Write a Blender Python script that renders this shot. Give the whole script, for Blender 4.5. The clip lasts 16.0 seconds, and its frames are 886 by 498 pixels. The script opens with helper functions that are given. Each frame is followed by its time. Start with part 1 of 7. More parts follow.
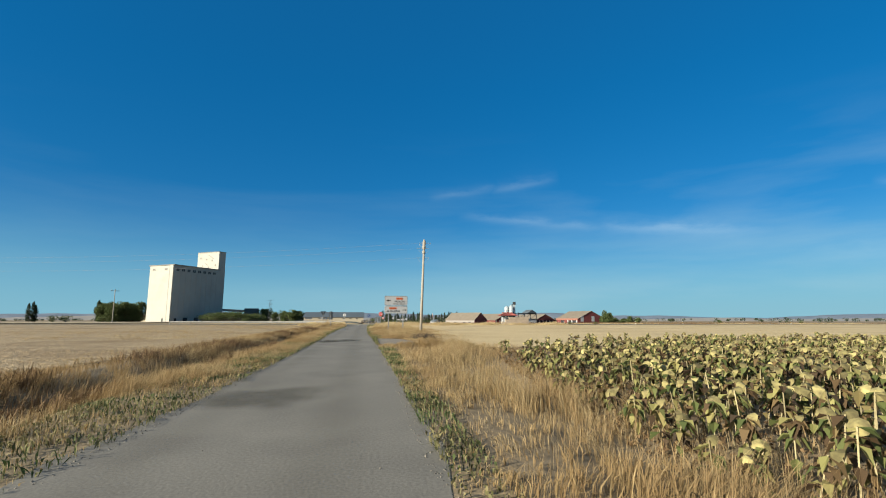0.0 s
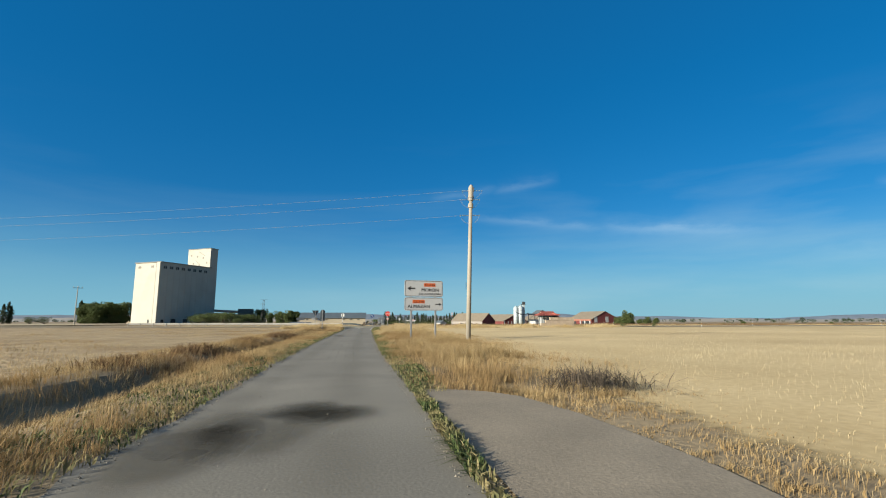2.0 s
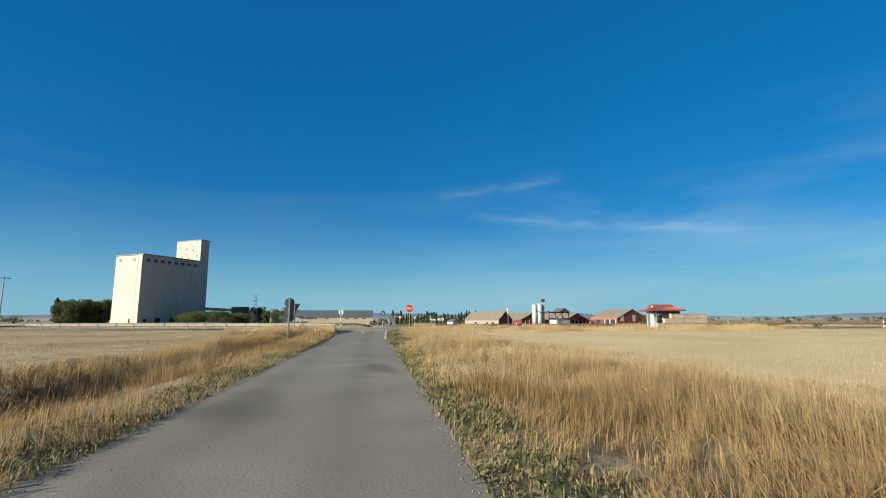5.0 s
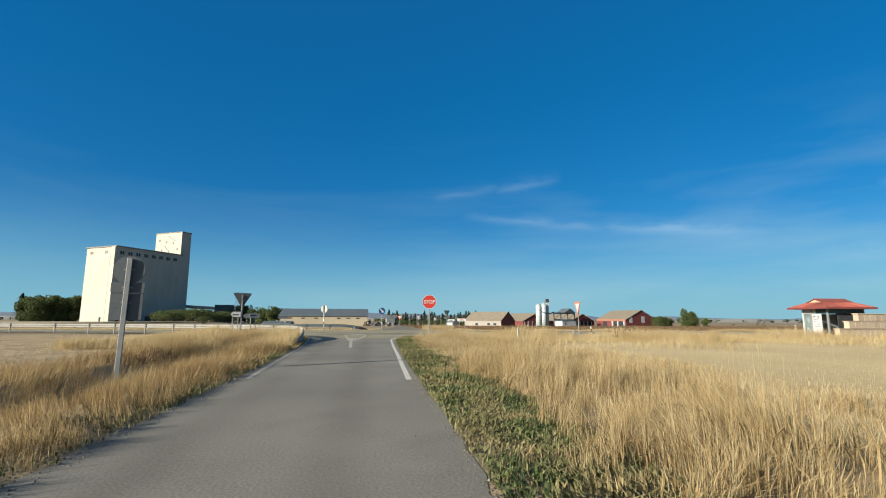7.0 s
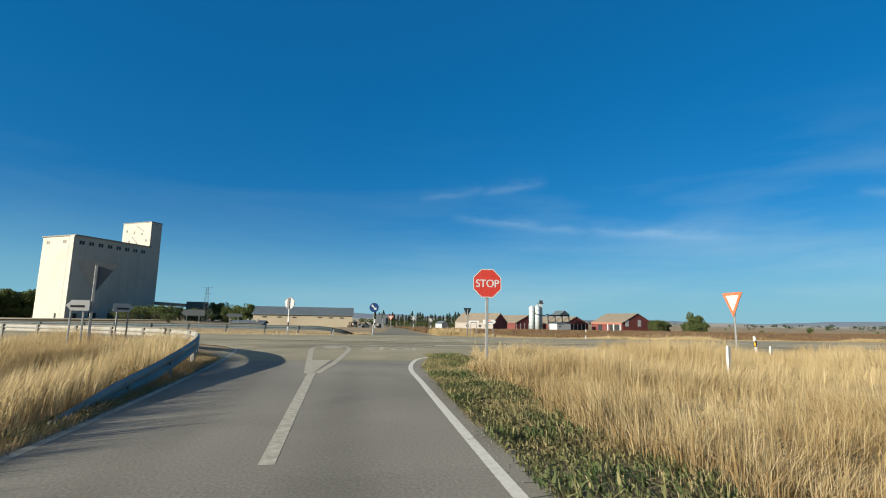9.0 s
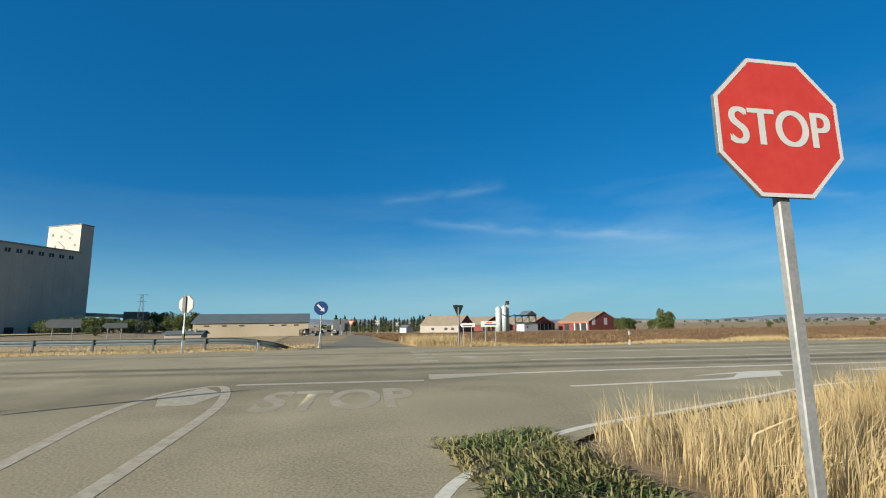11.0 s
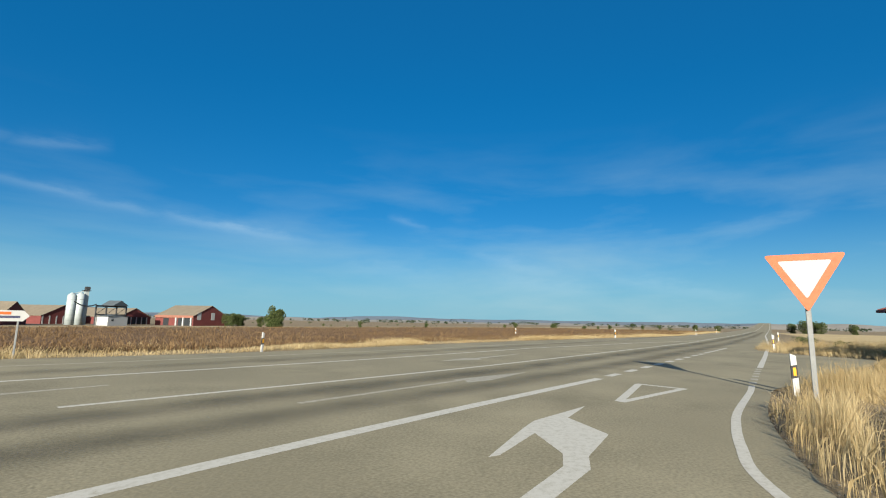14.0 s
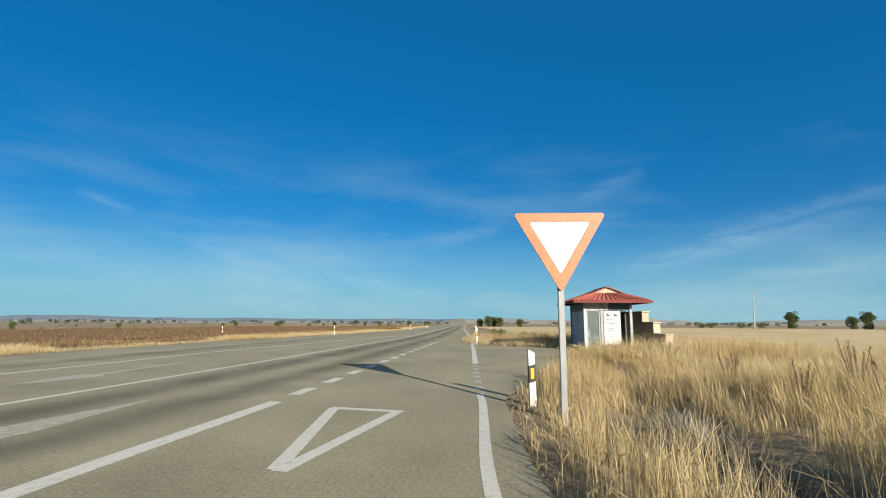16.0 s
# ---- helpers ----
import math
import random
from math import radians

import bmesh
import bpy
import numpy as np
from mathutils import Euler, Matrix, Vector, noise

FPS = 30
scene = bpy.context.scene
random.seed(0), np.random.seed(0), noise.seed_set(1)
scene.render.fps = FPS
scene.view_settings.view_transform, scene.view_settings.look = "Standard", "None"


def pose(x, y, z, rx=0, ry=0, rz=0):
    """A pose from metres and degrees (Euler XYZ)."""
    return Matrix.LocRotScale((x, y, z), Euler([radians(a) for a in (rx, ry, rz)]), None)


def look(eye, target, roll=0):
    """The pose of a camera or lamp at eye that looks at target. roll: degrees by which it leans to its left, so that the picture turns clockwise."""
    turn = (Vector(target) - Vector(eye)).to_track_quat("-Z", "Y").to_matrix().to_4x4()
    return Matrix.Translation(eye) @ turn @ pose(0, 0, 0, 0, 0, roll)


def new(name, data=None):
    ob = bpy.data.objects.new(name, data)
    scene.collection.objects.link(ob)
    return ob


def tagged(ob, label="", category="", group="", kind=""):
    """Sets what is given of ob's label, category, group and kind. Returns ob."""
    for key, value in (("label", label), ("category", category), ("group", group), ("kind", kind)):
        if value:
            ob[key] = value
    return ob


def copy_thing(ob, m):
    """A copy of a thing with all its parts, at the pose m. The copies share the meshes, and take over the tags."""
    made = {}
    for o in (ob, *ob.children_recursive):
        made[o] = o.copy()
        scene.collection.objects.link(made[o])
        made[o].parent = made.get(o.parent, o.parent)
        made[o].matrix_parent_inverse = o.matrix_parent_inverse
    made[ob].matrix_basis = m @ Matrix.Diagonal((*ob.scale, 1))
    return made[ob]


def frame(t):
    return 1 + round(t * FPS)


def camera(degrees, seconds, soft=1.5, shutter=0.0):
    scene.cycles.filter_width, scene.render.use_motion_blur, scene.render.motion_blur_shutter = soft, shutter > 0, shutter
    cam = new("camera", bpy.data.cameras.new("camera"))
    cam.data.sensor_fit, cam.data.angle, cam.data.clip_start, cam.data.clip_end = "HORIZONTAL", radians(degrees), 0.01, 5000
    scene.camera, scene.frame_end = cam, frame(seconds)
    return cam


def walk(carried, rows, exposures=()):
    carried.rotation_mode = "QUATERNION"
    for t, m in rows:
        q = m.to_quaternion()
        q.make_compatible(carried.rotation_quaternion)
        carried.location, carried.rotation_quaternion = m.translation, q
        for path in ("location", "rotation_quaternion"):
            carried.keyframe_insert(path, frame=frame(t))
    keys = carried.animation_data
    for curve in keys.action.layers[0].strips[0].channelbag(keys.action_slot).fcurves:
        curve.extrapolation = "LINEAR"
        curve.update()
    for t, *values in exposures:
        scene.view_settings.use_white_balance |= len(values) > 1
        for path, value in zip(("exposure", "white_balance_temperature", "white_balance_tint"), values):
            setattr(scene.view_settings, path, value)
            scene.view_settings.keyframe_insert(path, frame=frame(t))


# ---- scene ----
PATH = [
    (0, (0.621, 1.322, 1.166), (0.927, 3.277, 1.456), 0.0),
    (0.5, (0.54, 6.961, 1.166), (0.847, 8.916, 1.452), 0.1),
    (1, (0.549, 12.495, 1.165), (0.849, 14.451, 1.455), 0.6),
    (1.5, (0.403, 17.827, 1.166), (0.7, 19.783, 1.461), 0.4),
    (2, (0.26, 22.927, 1.169), (0.561, 24.883, 1.463), -0.1),
    (2.5, (0.081, 28.026, 1.172), (0.38, 29.982, 1.463), -0.2),
    (3, (-0.079, 33.13, 1.162), (0.22, 35.086, 1.447), -0.2),
    (3.5, (-0.133, 38.478, 1.166), (0.162, 40.435, 1.456), 0.1),
    (4, (-0.165, 43.715, 1.16), (0.125, 45.675, 1.433), -0.4),
    (4.5, (-0.126, 48.761, 1.159), (0.151, 50.72, 1.45), -0.2),
    (6.8, (-0.204, 71.978, 1.17), (0.083, 73.938, 1.448), 0.2),
    (7, (-0.271, 73.837, 1.165), (0.024, 75.794, 1.456), 0.2),
    (7.5, (-0.356, 78.296, 1.163), (-0.054, 80.251, 1.457), 0.0),
    (8, (-0.397, 82.611, 1.152), (-0.086, 84.565, 1.446), 0.3),
    (8.5, (-0.424, 86.636, 1.134), (-0.092, 88.585, 1.437), 0.3),
    (9, (-0.387, 90.299, 1.153), (-0.037, 92.246, 1.449), 0.9),
    (9.2, (-0.392, 91.598, 1.159), (-0.033, 93.542, 1.463), 0.6),
    (11.3, (0.986, 103.306, 1.166), (1.527, 105.206, 1.478), -0.2),
    (11.5, (1.063, 104.145, 1.178), (1.638, 106.035, 1.491), 0.3),
    (12, (1.593, 105.847, 1.199), (2.35, 107.674, 1.494), 0.4),
    (12.5, (2.209, 106.99, 1.175), (3.152, 108.726, 1.483), 0.7),
    (13, (2.949, 107.88, 1.204), (4.133, 109.46, 1.53), 1.3),
    (13.5, (3.725, 108.484, 1.202), (5.171, 109.83, 1.517), 1.3),
    (14, (4.561, 108.796, 1.207), (6.247, 109.829, 1.506), 1.1),
    (14.5, (5.444, 108.975, 1.193), (7.293, 109.682, 1.478), 1.1),
    (15, (6.272, 109.024, 1.173), (8.214, 109.406, 1.467), 1.1),
    (15.5, (7.455, 109.076, 1.149), (9.428, 109.205, 1.449), 0.2),
    (16, (8.95, 109.242, 1.113), (10.927, 109.24, 1.415), 0.3),
]
cam = camera(85.4, 16.0, 1.1)
SIZE = 1.12      # the plan is drawn with the eye at 1.165; the signs, 0.9 and 1.3 m across in truth, tell the scale
walk(cam, [(t, look(Vector(eye) * SIZE, Vector(target) * SIZE, roll)) for t, eye, target, roll in PATH])

# ---- light: low clear morning sun from behind the driver's left shoulder ----
SUN_AZ, SUN_EL = radians(207.3), radians(17.2)      # direction towards the sun, counted from +x
to_sun = Vector((math.cos(SUN_AZ) * math.cos(SUN_EL), math.sin(SUN_AZ) * math.cos(SUN_EL), math.sin(SUN_EL)))
sun = new("sun", bpy.data.lights.new("sun", "SUN"))
sun.data.energy, sun.data.angle, sun.data.color = 5.0, radians(0.55), (1.0, 0.93, 0.79)
sun.matrix_world = look(to_sun * 100, (0, 0, 0))
scene.view_settings.exposure = 1.2

world = bpy.data.worlds.new("sky")
scene.world = world
world.use_nodes = True
wn, wl = world.node_tree.nodes, world.node_tree.links
wn.clear()
w_out = wn.new("ShaderNodeOutputWorld")
w_bg = wn.new("ShaderNodeBackground")
w_sky = wn.new("ShaderNodeTexSky")
w_sky.sky_type, w_sky.sun_disc = "NISHITA", False
w_sky.sun_elevation, w_sky.sun_rotation = SUN_EL, radians(90) - SUN_AZ
w_sky.altitude, w_sky.air_density, w_sky.dust_density, w_sky.ozone_density = 1000, 1.0, 0.0, 5.0
w_hsv = wn.new("ShaderNodeHueSaturation")
w_hsv.inputs["Saturation"].default_value = 1.25
w_hsv.inputs["Hue"].default_value = 0.491
wl.new(w_sky.outputs[0], w_hsv.inputs["Color"])
# thin cirrus veils, streaked along one direction and thicker towards the horizon
w_tc = wn.new("ShaderNodeTexCoord")
w_map = wn.new("ShaderNodeMapping")
w_map.inputs["Rotation"].default_value = (0, 0, radians(25))
w_map.inputs["Scale"].default_value = (0.7, 1.7, 7.0)
wl.new(w_tc.outputs["Generated"], w_map.inputs["Vector"])
w_noise = wn.new("ShaderNodeTexNoise")
w_noise.inputs["Scale"].default_value = 1.6
w_noise.inputs["Detail"].default_value = 7.0
w_noise.inputs["Roughness"].default_value = 0.54
w_noise.inputs["Distortion"].default_value = 0.2
wl.new(w_map.outputs[0], w_noise.inputs["Vector"])
w_ramp = wn.new("ShaderNodeMapRange")
w_ramp.inputs["From Min"].default_value, w_ramp.inputs["From Max"].default_value = 0.46, 1.25
wl.new(w_noise.outputs["Fac"], w_ramp.inputs["Value"])
w_sep = wn.new("ShaderNodeSeparateXYZ")
wl.new(w_tc.outputs["Generated"], w_sep.inputs[0])
w_alt = wn.new("ShaderNodeMapRange")
w_alt.inputs["From Min"].default_value, w_alt.inputs["From Max"].default_value = 0.02, 0.38
w_alt.inputs["To Min"].default_value, w_alt.inputs["To Max"].default_value = 1.0, 0.0
wl.new(w_sep.outputs["Z"], w_alt.inputs["Value"])
w_mul = wn.new("ShaderNodeMath")
w_mul.operation = "MULTIPLY"
wl.new(w_ramp.outputs[0], w_mul.inputs[0])
wl.new(w_alt.outputs[0], w_mul.inputs[1])
w_mix = wn.new("ShaderNodeMixRGB")
w_mix.inputs["Color2"].default_value = (4.0, 5.7, 6.2, 1)
# the veils thicken towards the east
w_east = wn.new("ShaderNodeMapRange")
w_east.inputs["From Min"].default_value, w_east.inputs["From Max"].default_value = -0.3, 1.0
w_east.inputs["To Min"].default_value, w_east.inputs["To Max"].default_value = 0.35, 1.5
wl.new(w_sep.outputs["X"], w_east.inputs["Value"])
w_mul2 = wn.new("ShaderNodeMath")
w_mul2.operation = "MULTIPLY"
w_mul2.use_clamp = True
wl.new(w_mul.outputs[0], w_mul2.inputs[0])
wl.new(w_east.outputs[0], w_mul2.inputs[1])
wl.new(w_mul2.outputs[0], w_mix.inputs["Fac"])
# pale blue haze low over the horizon, all round
w_hz = wn.new("ShaderNodeMapRange")
w_hz.interpolation_type = "SMOOTHSTEP"
w_hz.inputs["From Min"].default_value, w_hz.inputs["From Max"].default_value = -0.02, 0.22
w_hz.inputs["To Min"].default_value, w_hz.inputs["To Max"].default_value = 0.85, 0.0
wl.new(w_sep.outputs["Z"], w_hz.inputs["Value"])
w_hm = wn.new("ShaderNodeMixRGB")
w_hm.inputs["Color2"].default_value = (1.9, 4.45, 5.6, 1)
wl.new(w_hz.outputs[0], w_hm.inputs["Fac"])
# scattered light evens the blue out round the zenith
w_ev = wn.new("ShaderNodeMixRGB")
w_ev.inputs["Fac"].default_value = 0.45
w_ev.inputs["Color2"].default_value = (0.09, 1.42, 3.95, 1)
wl.new(w_hsv.outputs[0], w_ev.inputs["Color1"])
wl.new(w_ev.outputs[0], w_hm.inputs["Color1"])
wl.new(w_hm.outputs[0], w_mix.inputs["Color1"])


def sky_math(op, a, b=None, clamp=False):
    m = wn.new("ShaderNodeMath")
    m.operation, m.use_clamp = op, clamp
    for k, v in ((0, a), (1, b)):
        if v is None:
            continue
        if hasattr(v, "is_linked"):
            wl.new(v, m.inputs[k])
        else:
            m.inputs[k].default_value = v
    return m.outputs[0]


def sky_dot(v):
    d = wn.new("ShaderNodeVectorMath")
    d.operation = "DOT_PRODUCT"
    wl.new(w_tc.outputs["Generated"], d.inputs[0])
    d.inputs[1].default_value = v
    return d.outputs["Value"]


def heading(az, el):
    a, e = radians(az), radians(el)
    return Vector((math.cos(e) * math.cos(a), math.cos(e) * math.sin(a), math.sin(e)))


# single streaks of cirrus: from one heading to another (azimuth from +x, elevation), half width in degrees, strength
streaks = None
for az0, el0, az1, el1, half, amount in ((79.5, 12.2, 60, 9.9, 0.42, 0.26), (64, 10.3, 46, 8.8, 0.55, 0.42), (83, 14.2, 74, 15.6, 0.35, 0.16), (75.5, 15.0, 67, 16.4, 0.4, 0.24),
                                         (-19, 5.3, -44, 10.0, 0.8, 0.34), (-27, 8.2, -46, 12.4, 0.55, 0.2), (38.5, 12.3, 33, 10.9, 0.33, 0.22), (-15, 13.6, -24, 16.5, 0.7, 0.16),
                                         (-30, 4.4, -44, 5.3, 0.5, 0.22), (29, 8.0, 17, 5.6, 0.7, 0.24), (15, 5.9, -2, 2.4, 0.8, 0.26), (27, 5.2, 12, 3.4, 0.9, 0.2), (44, 6.4, 30, 4.9, 0.9, 0.16), (2, 9.5, -8, 11.2, 0.6, 0.12)):
    a, b = heading(az0, el0), heading(az1, el1)
    mid = (a + b).normalized()
    along = (b - a).normalized()
    across = mid.cross(along)
    n_map = wn.new("ShaderNodeMapping")
    n_map.inputs["Scale"].default_value = (14, 14, 42)
    n_map.inputs["Rotation"].default_value = (0, math.atan2(along.z, along.xy.length) * 0.5, 0)
    wl.new(w_tc.outputs["Generated"], n_map.inputs["Vector"])
    n_noise = wn.new("ShaderNodeTexNoise")
    n_noise.inputs["Scale"].default_value, n_noise.inputs["Detail"].default_value, n_noise.inputs["Roughness"].default_value = 1.0, 5.0, 0.6
    wl.new(n_map.outputs[0], n_noise.inputs["Vector"])
    bent = sky_math("ADD", sky_dot(across), sky_math("MULTIPLY", sky_math("SUBTRACT", n_noise.outputs["Fac"], 0.5), radians(half) * 3.0))
    q = sky_math("DIVIDE", bent, radians(half))
    thin = sky_math("DIVIDE", 1.0, sky_math("ADD", 1.0, sky_math("POWER", sky_math("ABSOLUTE", q), 2.5)))
    r = sky_math("DIVIDE", sky_dot(along), (b - a).length / 2)
    ends = sky_math("SUBTRACT", 1.0, sky_math("MULTIPLY", r, r), True)
    ahead = sky_math("GREATER_THAN", sky_dot(mid), 0.5)
    one = sky_math("MULTIPLY", sky_math("MULTIPLY", thin, ends), sky_math("MULTIPLY", ahead, sky_math("MULTIPLY", n_noise.outputs["Fac"], 0.95 * amount)))
    streaks = one if streaks is None else sky_math("MAXIMUM", streaks, one)
w_str = wn.new("ShaderNodeMixRGB")
w_str.inputs["Color2"].default_value = (6.0, 7.6, 8.2, 1)
wl.new(streaks, w_str.inputs["Fac"])
wl.new(w_mix.outputs[0], w_str.inputs["Color1"])
# the sky whitens towards the sun
w_glow = wn.new("ShaderNodeMapRange")
w_glow.interpolation_type = "SMOOTHSTEP"
w_glow.inputs["From Min"].default_value, w_glow.inputs["From Max"].default_value = 0.35, 1.0
w_glow.inputs["To Min"].default_value, w_glow.inputs["To Max"].default_value = 0.0, 0.75
wl.new(sky_dot(to_sun), w_glow.inputs["Value"])
w_gm = wn.new("ShaderNodeMixRGB")
w_gm.inputs["Color2"].default_value = (10.0, 9.6, 8.6, 1)
wl.new(w_glow.outputs[0], w_gm.inputs["Fac"])
wl.new(w_str.outputs[0], w_gm.inputs["Color1"])
wl.new(w_gm.outputs[0], w_bg.inputs["Color"])
w_bg.inputs["Strength"].default_value = 0.05
wl.new(w_bg.outputs[0], w_out.inputs["Surface"])


# ---- materials ----
TONE = 0.72      # reflectance scale on every base colour, balancing the exposure and deepening shadows


def toned(c):
    return tuple(k * TONE for k in c)


def material(name, dark, light, rough=0.8, metal=0.0, scale=4.0, fine=40.0, bump=0.2, dist=0.01, random_amount=0.0,
             stain=None, stain_scale=0.3, stain_amount=0.5, by="object", spec=0.3):
    """Two-scale noise between two base colours, with a third, larger stain colour and fine relief."""
    dark, light, stain = toned(dark), toned(light), toned(stain) if stain else None
    m = bpy.data.materials.new(name)
    m.use_nodes = True
    n, l = m.node_tree.nodes, m.node_tree.links
    bsdf = n["Principled BSDF"]
    bsdf.inputs["Roughness"].default_value, bsdf.inputs["Metallic"].default_value = rough, metal
    bsdf.inputs["Specular IOR Level"].default_value = spec
    tc = n.new("ShaderNodeTexCoord")
    vec = tc.outputs["Object"]
    big = n.new("ShaderNodeTexNoise")
    big.inputs["Scale"].default_value, big.inputs["Detail"].default_value = scale, 6.0
    l.new(vec, big.inputs["Vector"])
    small = n.new("ShaderNodeTexNoise")
    small.inputs["Scale"].default_value, small.inputs["Detail"].default_value = fine, 4.0
    l.new(vec, small.inputs["Vector"])
    add = n.new("ShaderNodeMath")
    add.operation = "MULTIPLY_ADD"
    add.inputs[1].default_value = 0.5
    l.new(small.outputs["Fac"], add.inputs[0])
    half = n.new("ShaderNodeMath")
    half.operation = "MULTIPLY"
    half.inputs[1].default_value = 0.5
    l.new(big.outputs["Fac"], half.inputs[0])
    l.new(half.outputs[0], add.inputs[2])
    rng = n.new("ShaderNodeMapRange")
    rng.inputs["From Min"].default_value, rng.inputs["From Max"].default_value = 0.33, 0.67
    l.new(add.outputs[0], rng.inputs["Value"])
    mix = n.new("ShaderNodeMixRGB")
    mix.inputs["Color1"].default_value, mix.inputs["Color2"].default_value = (*dark, 1), (*light, 1)
    l.new(rng.outputs[0], mix.inputs["Fac"])
    col = mix.outputs[0]
    if stain:
        st = n.new("ShaderNodeTexNoise")
        st.inputs["Scale"].default_value, st.inputs["Detail"].default_value = stain_scale, 5.0
        l.new(vec, st.inputs["Vector"])
        sr = n.new("ShaderNodeMapRange")
        sr.inputs["From Min"].default_value, sr.inputs["From Max"].default_value = 0.5, 0.68
        sr.inputs["To Max"].default_value = stain_amount
        l.new(st.outputs["Fac"], sr.inputs["Value"])
        m2 = n.new("ShaderNodeMixRGB")
        m2.inputs["Color2"].default_value = (*stain, 1)
        l.new(sr.outputs[0], m2.inputs["Fac"])
        l.new(col, m2.inputs["Color1"])
        col = m2.outputs[0]
    if random_amount:
        if by == "island":
            r = n.new("ShaderNodeNewGeometry").outputs["Random Per Island"]
        else:
            r = n.new("ShaderNodeObjectInfo").outputs["Random"]
        vr = n.new("ShaderNodeMapRange")
        vr.inputs["To Min"].default_value, vr.inputs["To Max"].default_value = 1 - random_amount, 1 + random_amount
        l.new(r, vr.inputs["Value"])
        hv = n.new("ShaderNodeHueSaturation")
        l.new(vr.outputs[0], hv.inputs["Value"])
        l.new(col, hv.inputs["Color"])
        col = hv.outputs[0]
    l.new(col, bsdf.inputs["Base Color"])
    if bump:
        bp = n.new("ShaderNodeBump")
        bp.inputs["Strength"].default_value, bp.inputs["Distance"].default_value = bump, dist
        l.new(small.outputs["Fac"], bp.inputs["Height"])
        l.new(bp.outputs[0], bsdf.inputs["Normal"])
    return m


def blade_material(name, colours, trans=0.25, patch=None, patch_scale=0.35):
    """Dry stalks or leaves: each island takes its own colour from a ramp; some light passes through."""
    m = bpy.data.materials.new(name)
    m.use_nodes = True
    n, l = m.node_tree.nodes, m.node_tree.links
    bsdf = n["Principled BSDF"]
    colours, patch = [toned(c) for c in colours], toned(patch) if patch else None
    bsdf.inputs["Roughness"].default_value = 0.75
    bsdf.inputs["Specular IOR Level"].default_value = 0.2
    geo = n.new("ShaderNodeNewGeometry")
    ramp = n.new("ShaderNodeValToRGB")
    els = ramp.color_ramp.elements
    els[0].position, els[0].color = 0.0, (*colours[0], 1)
    els[1].position, els[1].color = 1.0, (*colours[-1], 1)
    for i, c in enumerate(colours[1:-1], 1):
        e = els.new(i / (len(colours) - 1))
        e.color = (*c, 1)
    l.new(geo.outputs["Random Per Island"], ramp.inputs["Fac"])
    col = ramp.outputs[0]
    if patch:
        tc = n.new("ShaderNodeTexCoord")
        nz = n.new("ShaderNodeTexNoise")
        nz.inputs["Scale"].default_value, nz.inputs["Detail"].default_value = patch_scale, 4.0
        l.new(tc.outputs["Object"], nz.inputs["Vector"])
        mr = n.new("ShaderNodeMapRange")
        mr.inputs["From Min"].default_value, mr.inputs["From Max"].default_value = 0.44, 0.6
        mr.inputs["To Max"].default_value = 0.85
        l.new(nz.outputs["Fac"], mr.inputs["Value"])
        mx = n.new("ShaderNodeMixRGB")
        mx.inputs["Color2"].default_value = (*patch, 1)
        l.new(mr.outputs[0], mx.inputs["Fac"])
        l.new(col, mx.inputs["Color1"])
        col = mx.outputs[0]
    l.new(col, bsdf.inputs["Base Color"])
    tr = n.new("ShaderNodeBsdfTranslucent")
    l.new(col, tr.inputs["Color"])
    ms = n.new("ShaderNodeMixShader")
    ms.inputs[0].default_value = trans
    l.new(bsdf.outputs[0], ms.inputs[1])
    l.new(tr.outputs[0], ms.inputs[2])
    l.new(ms.outputs[0], n["Material Output"].inputs["Surface"])
    return m


def worn_paint(name, paint, under, wear=0.5, fine=14.0):
    """Road paint rubbed through to the asphalt in grains and larger bald spots."""
    m = bpy.data.materials.new(name)
    m.use_nodes = True
    n, l = m.node_tree.nodes, m.node_tree.links
    bsdf = n["Principled BSDF"]
    paint, under = toned(paint), toned(under)
    bsdf.inputs["Roughness"].default_value = 0.7
    tc = n.new("ShaderNodeTexCoord")
    a = n.new("ShaderNodeTexNoise")
    a.inputs["Scale"].default_value, a.inputs["Detail"].default_value = fine, 8.0
    a.inputs["Roughness"].default_value = 0.75
    l.new(tc.outputs["Object"], a.inputs["Vector"])
    mr = n.new("ShaderNodeMapRange")
    mr.inputs["From Min"].default_value, mr.inputs["From Max"].default_value = wear - 0.13, wear + 0.17
    l.new(a.outputs["Fac"], mr.inputs["Value"])
    mx = n.new("ShaderNodeMixRGB")
    mx.inputs["Color1"].default_value, mx.inputs["Color2"].default_value = (*under, 1), (*paint, 1)
    l.new(mr.outputs[0], mx.inputs["Fac"])
    l.new(mx.outputs[0], bsdf.inputs["Base Color"])
    return m


ASPH = material("asphalt_lane", (0.155, 0.144, 0.118), (0.285, 0.266, 0.215), 0.9, scale=0.7, fine=34, bump=0.65, dist=0.005,
                stain=(0.145, 0.134, 0.108), stain_scale=0.35, stain_amount=0.5)
ASPH_MAIN = material("asphalt_main", (0.205, 0.181, 0.115), (0.425, 0.378, 0.248), 0.9, scale=0.6, fine=34, bump=0.65, dist=0.006,
                     stain=(0.235, 0.208, 0.133), stain_scale=0.3, stain_amount=0.6)
ASPH_DARK = material("asphalt_worn_track", (0.135, 0.125, 0.09), (0.225, 0.208, 0.152), 0.85, scale=0.6, fine=50, bump=0.3, dist=0.005)
CRACK = material("crack_dirt", (0.02, 0.018, 0.015), (0.05, 0.042, 0.032), 0.95, bump=0)
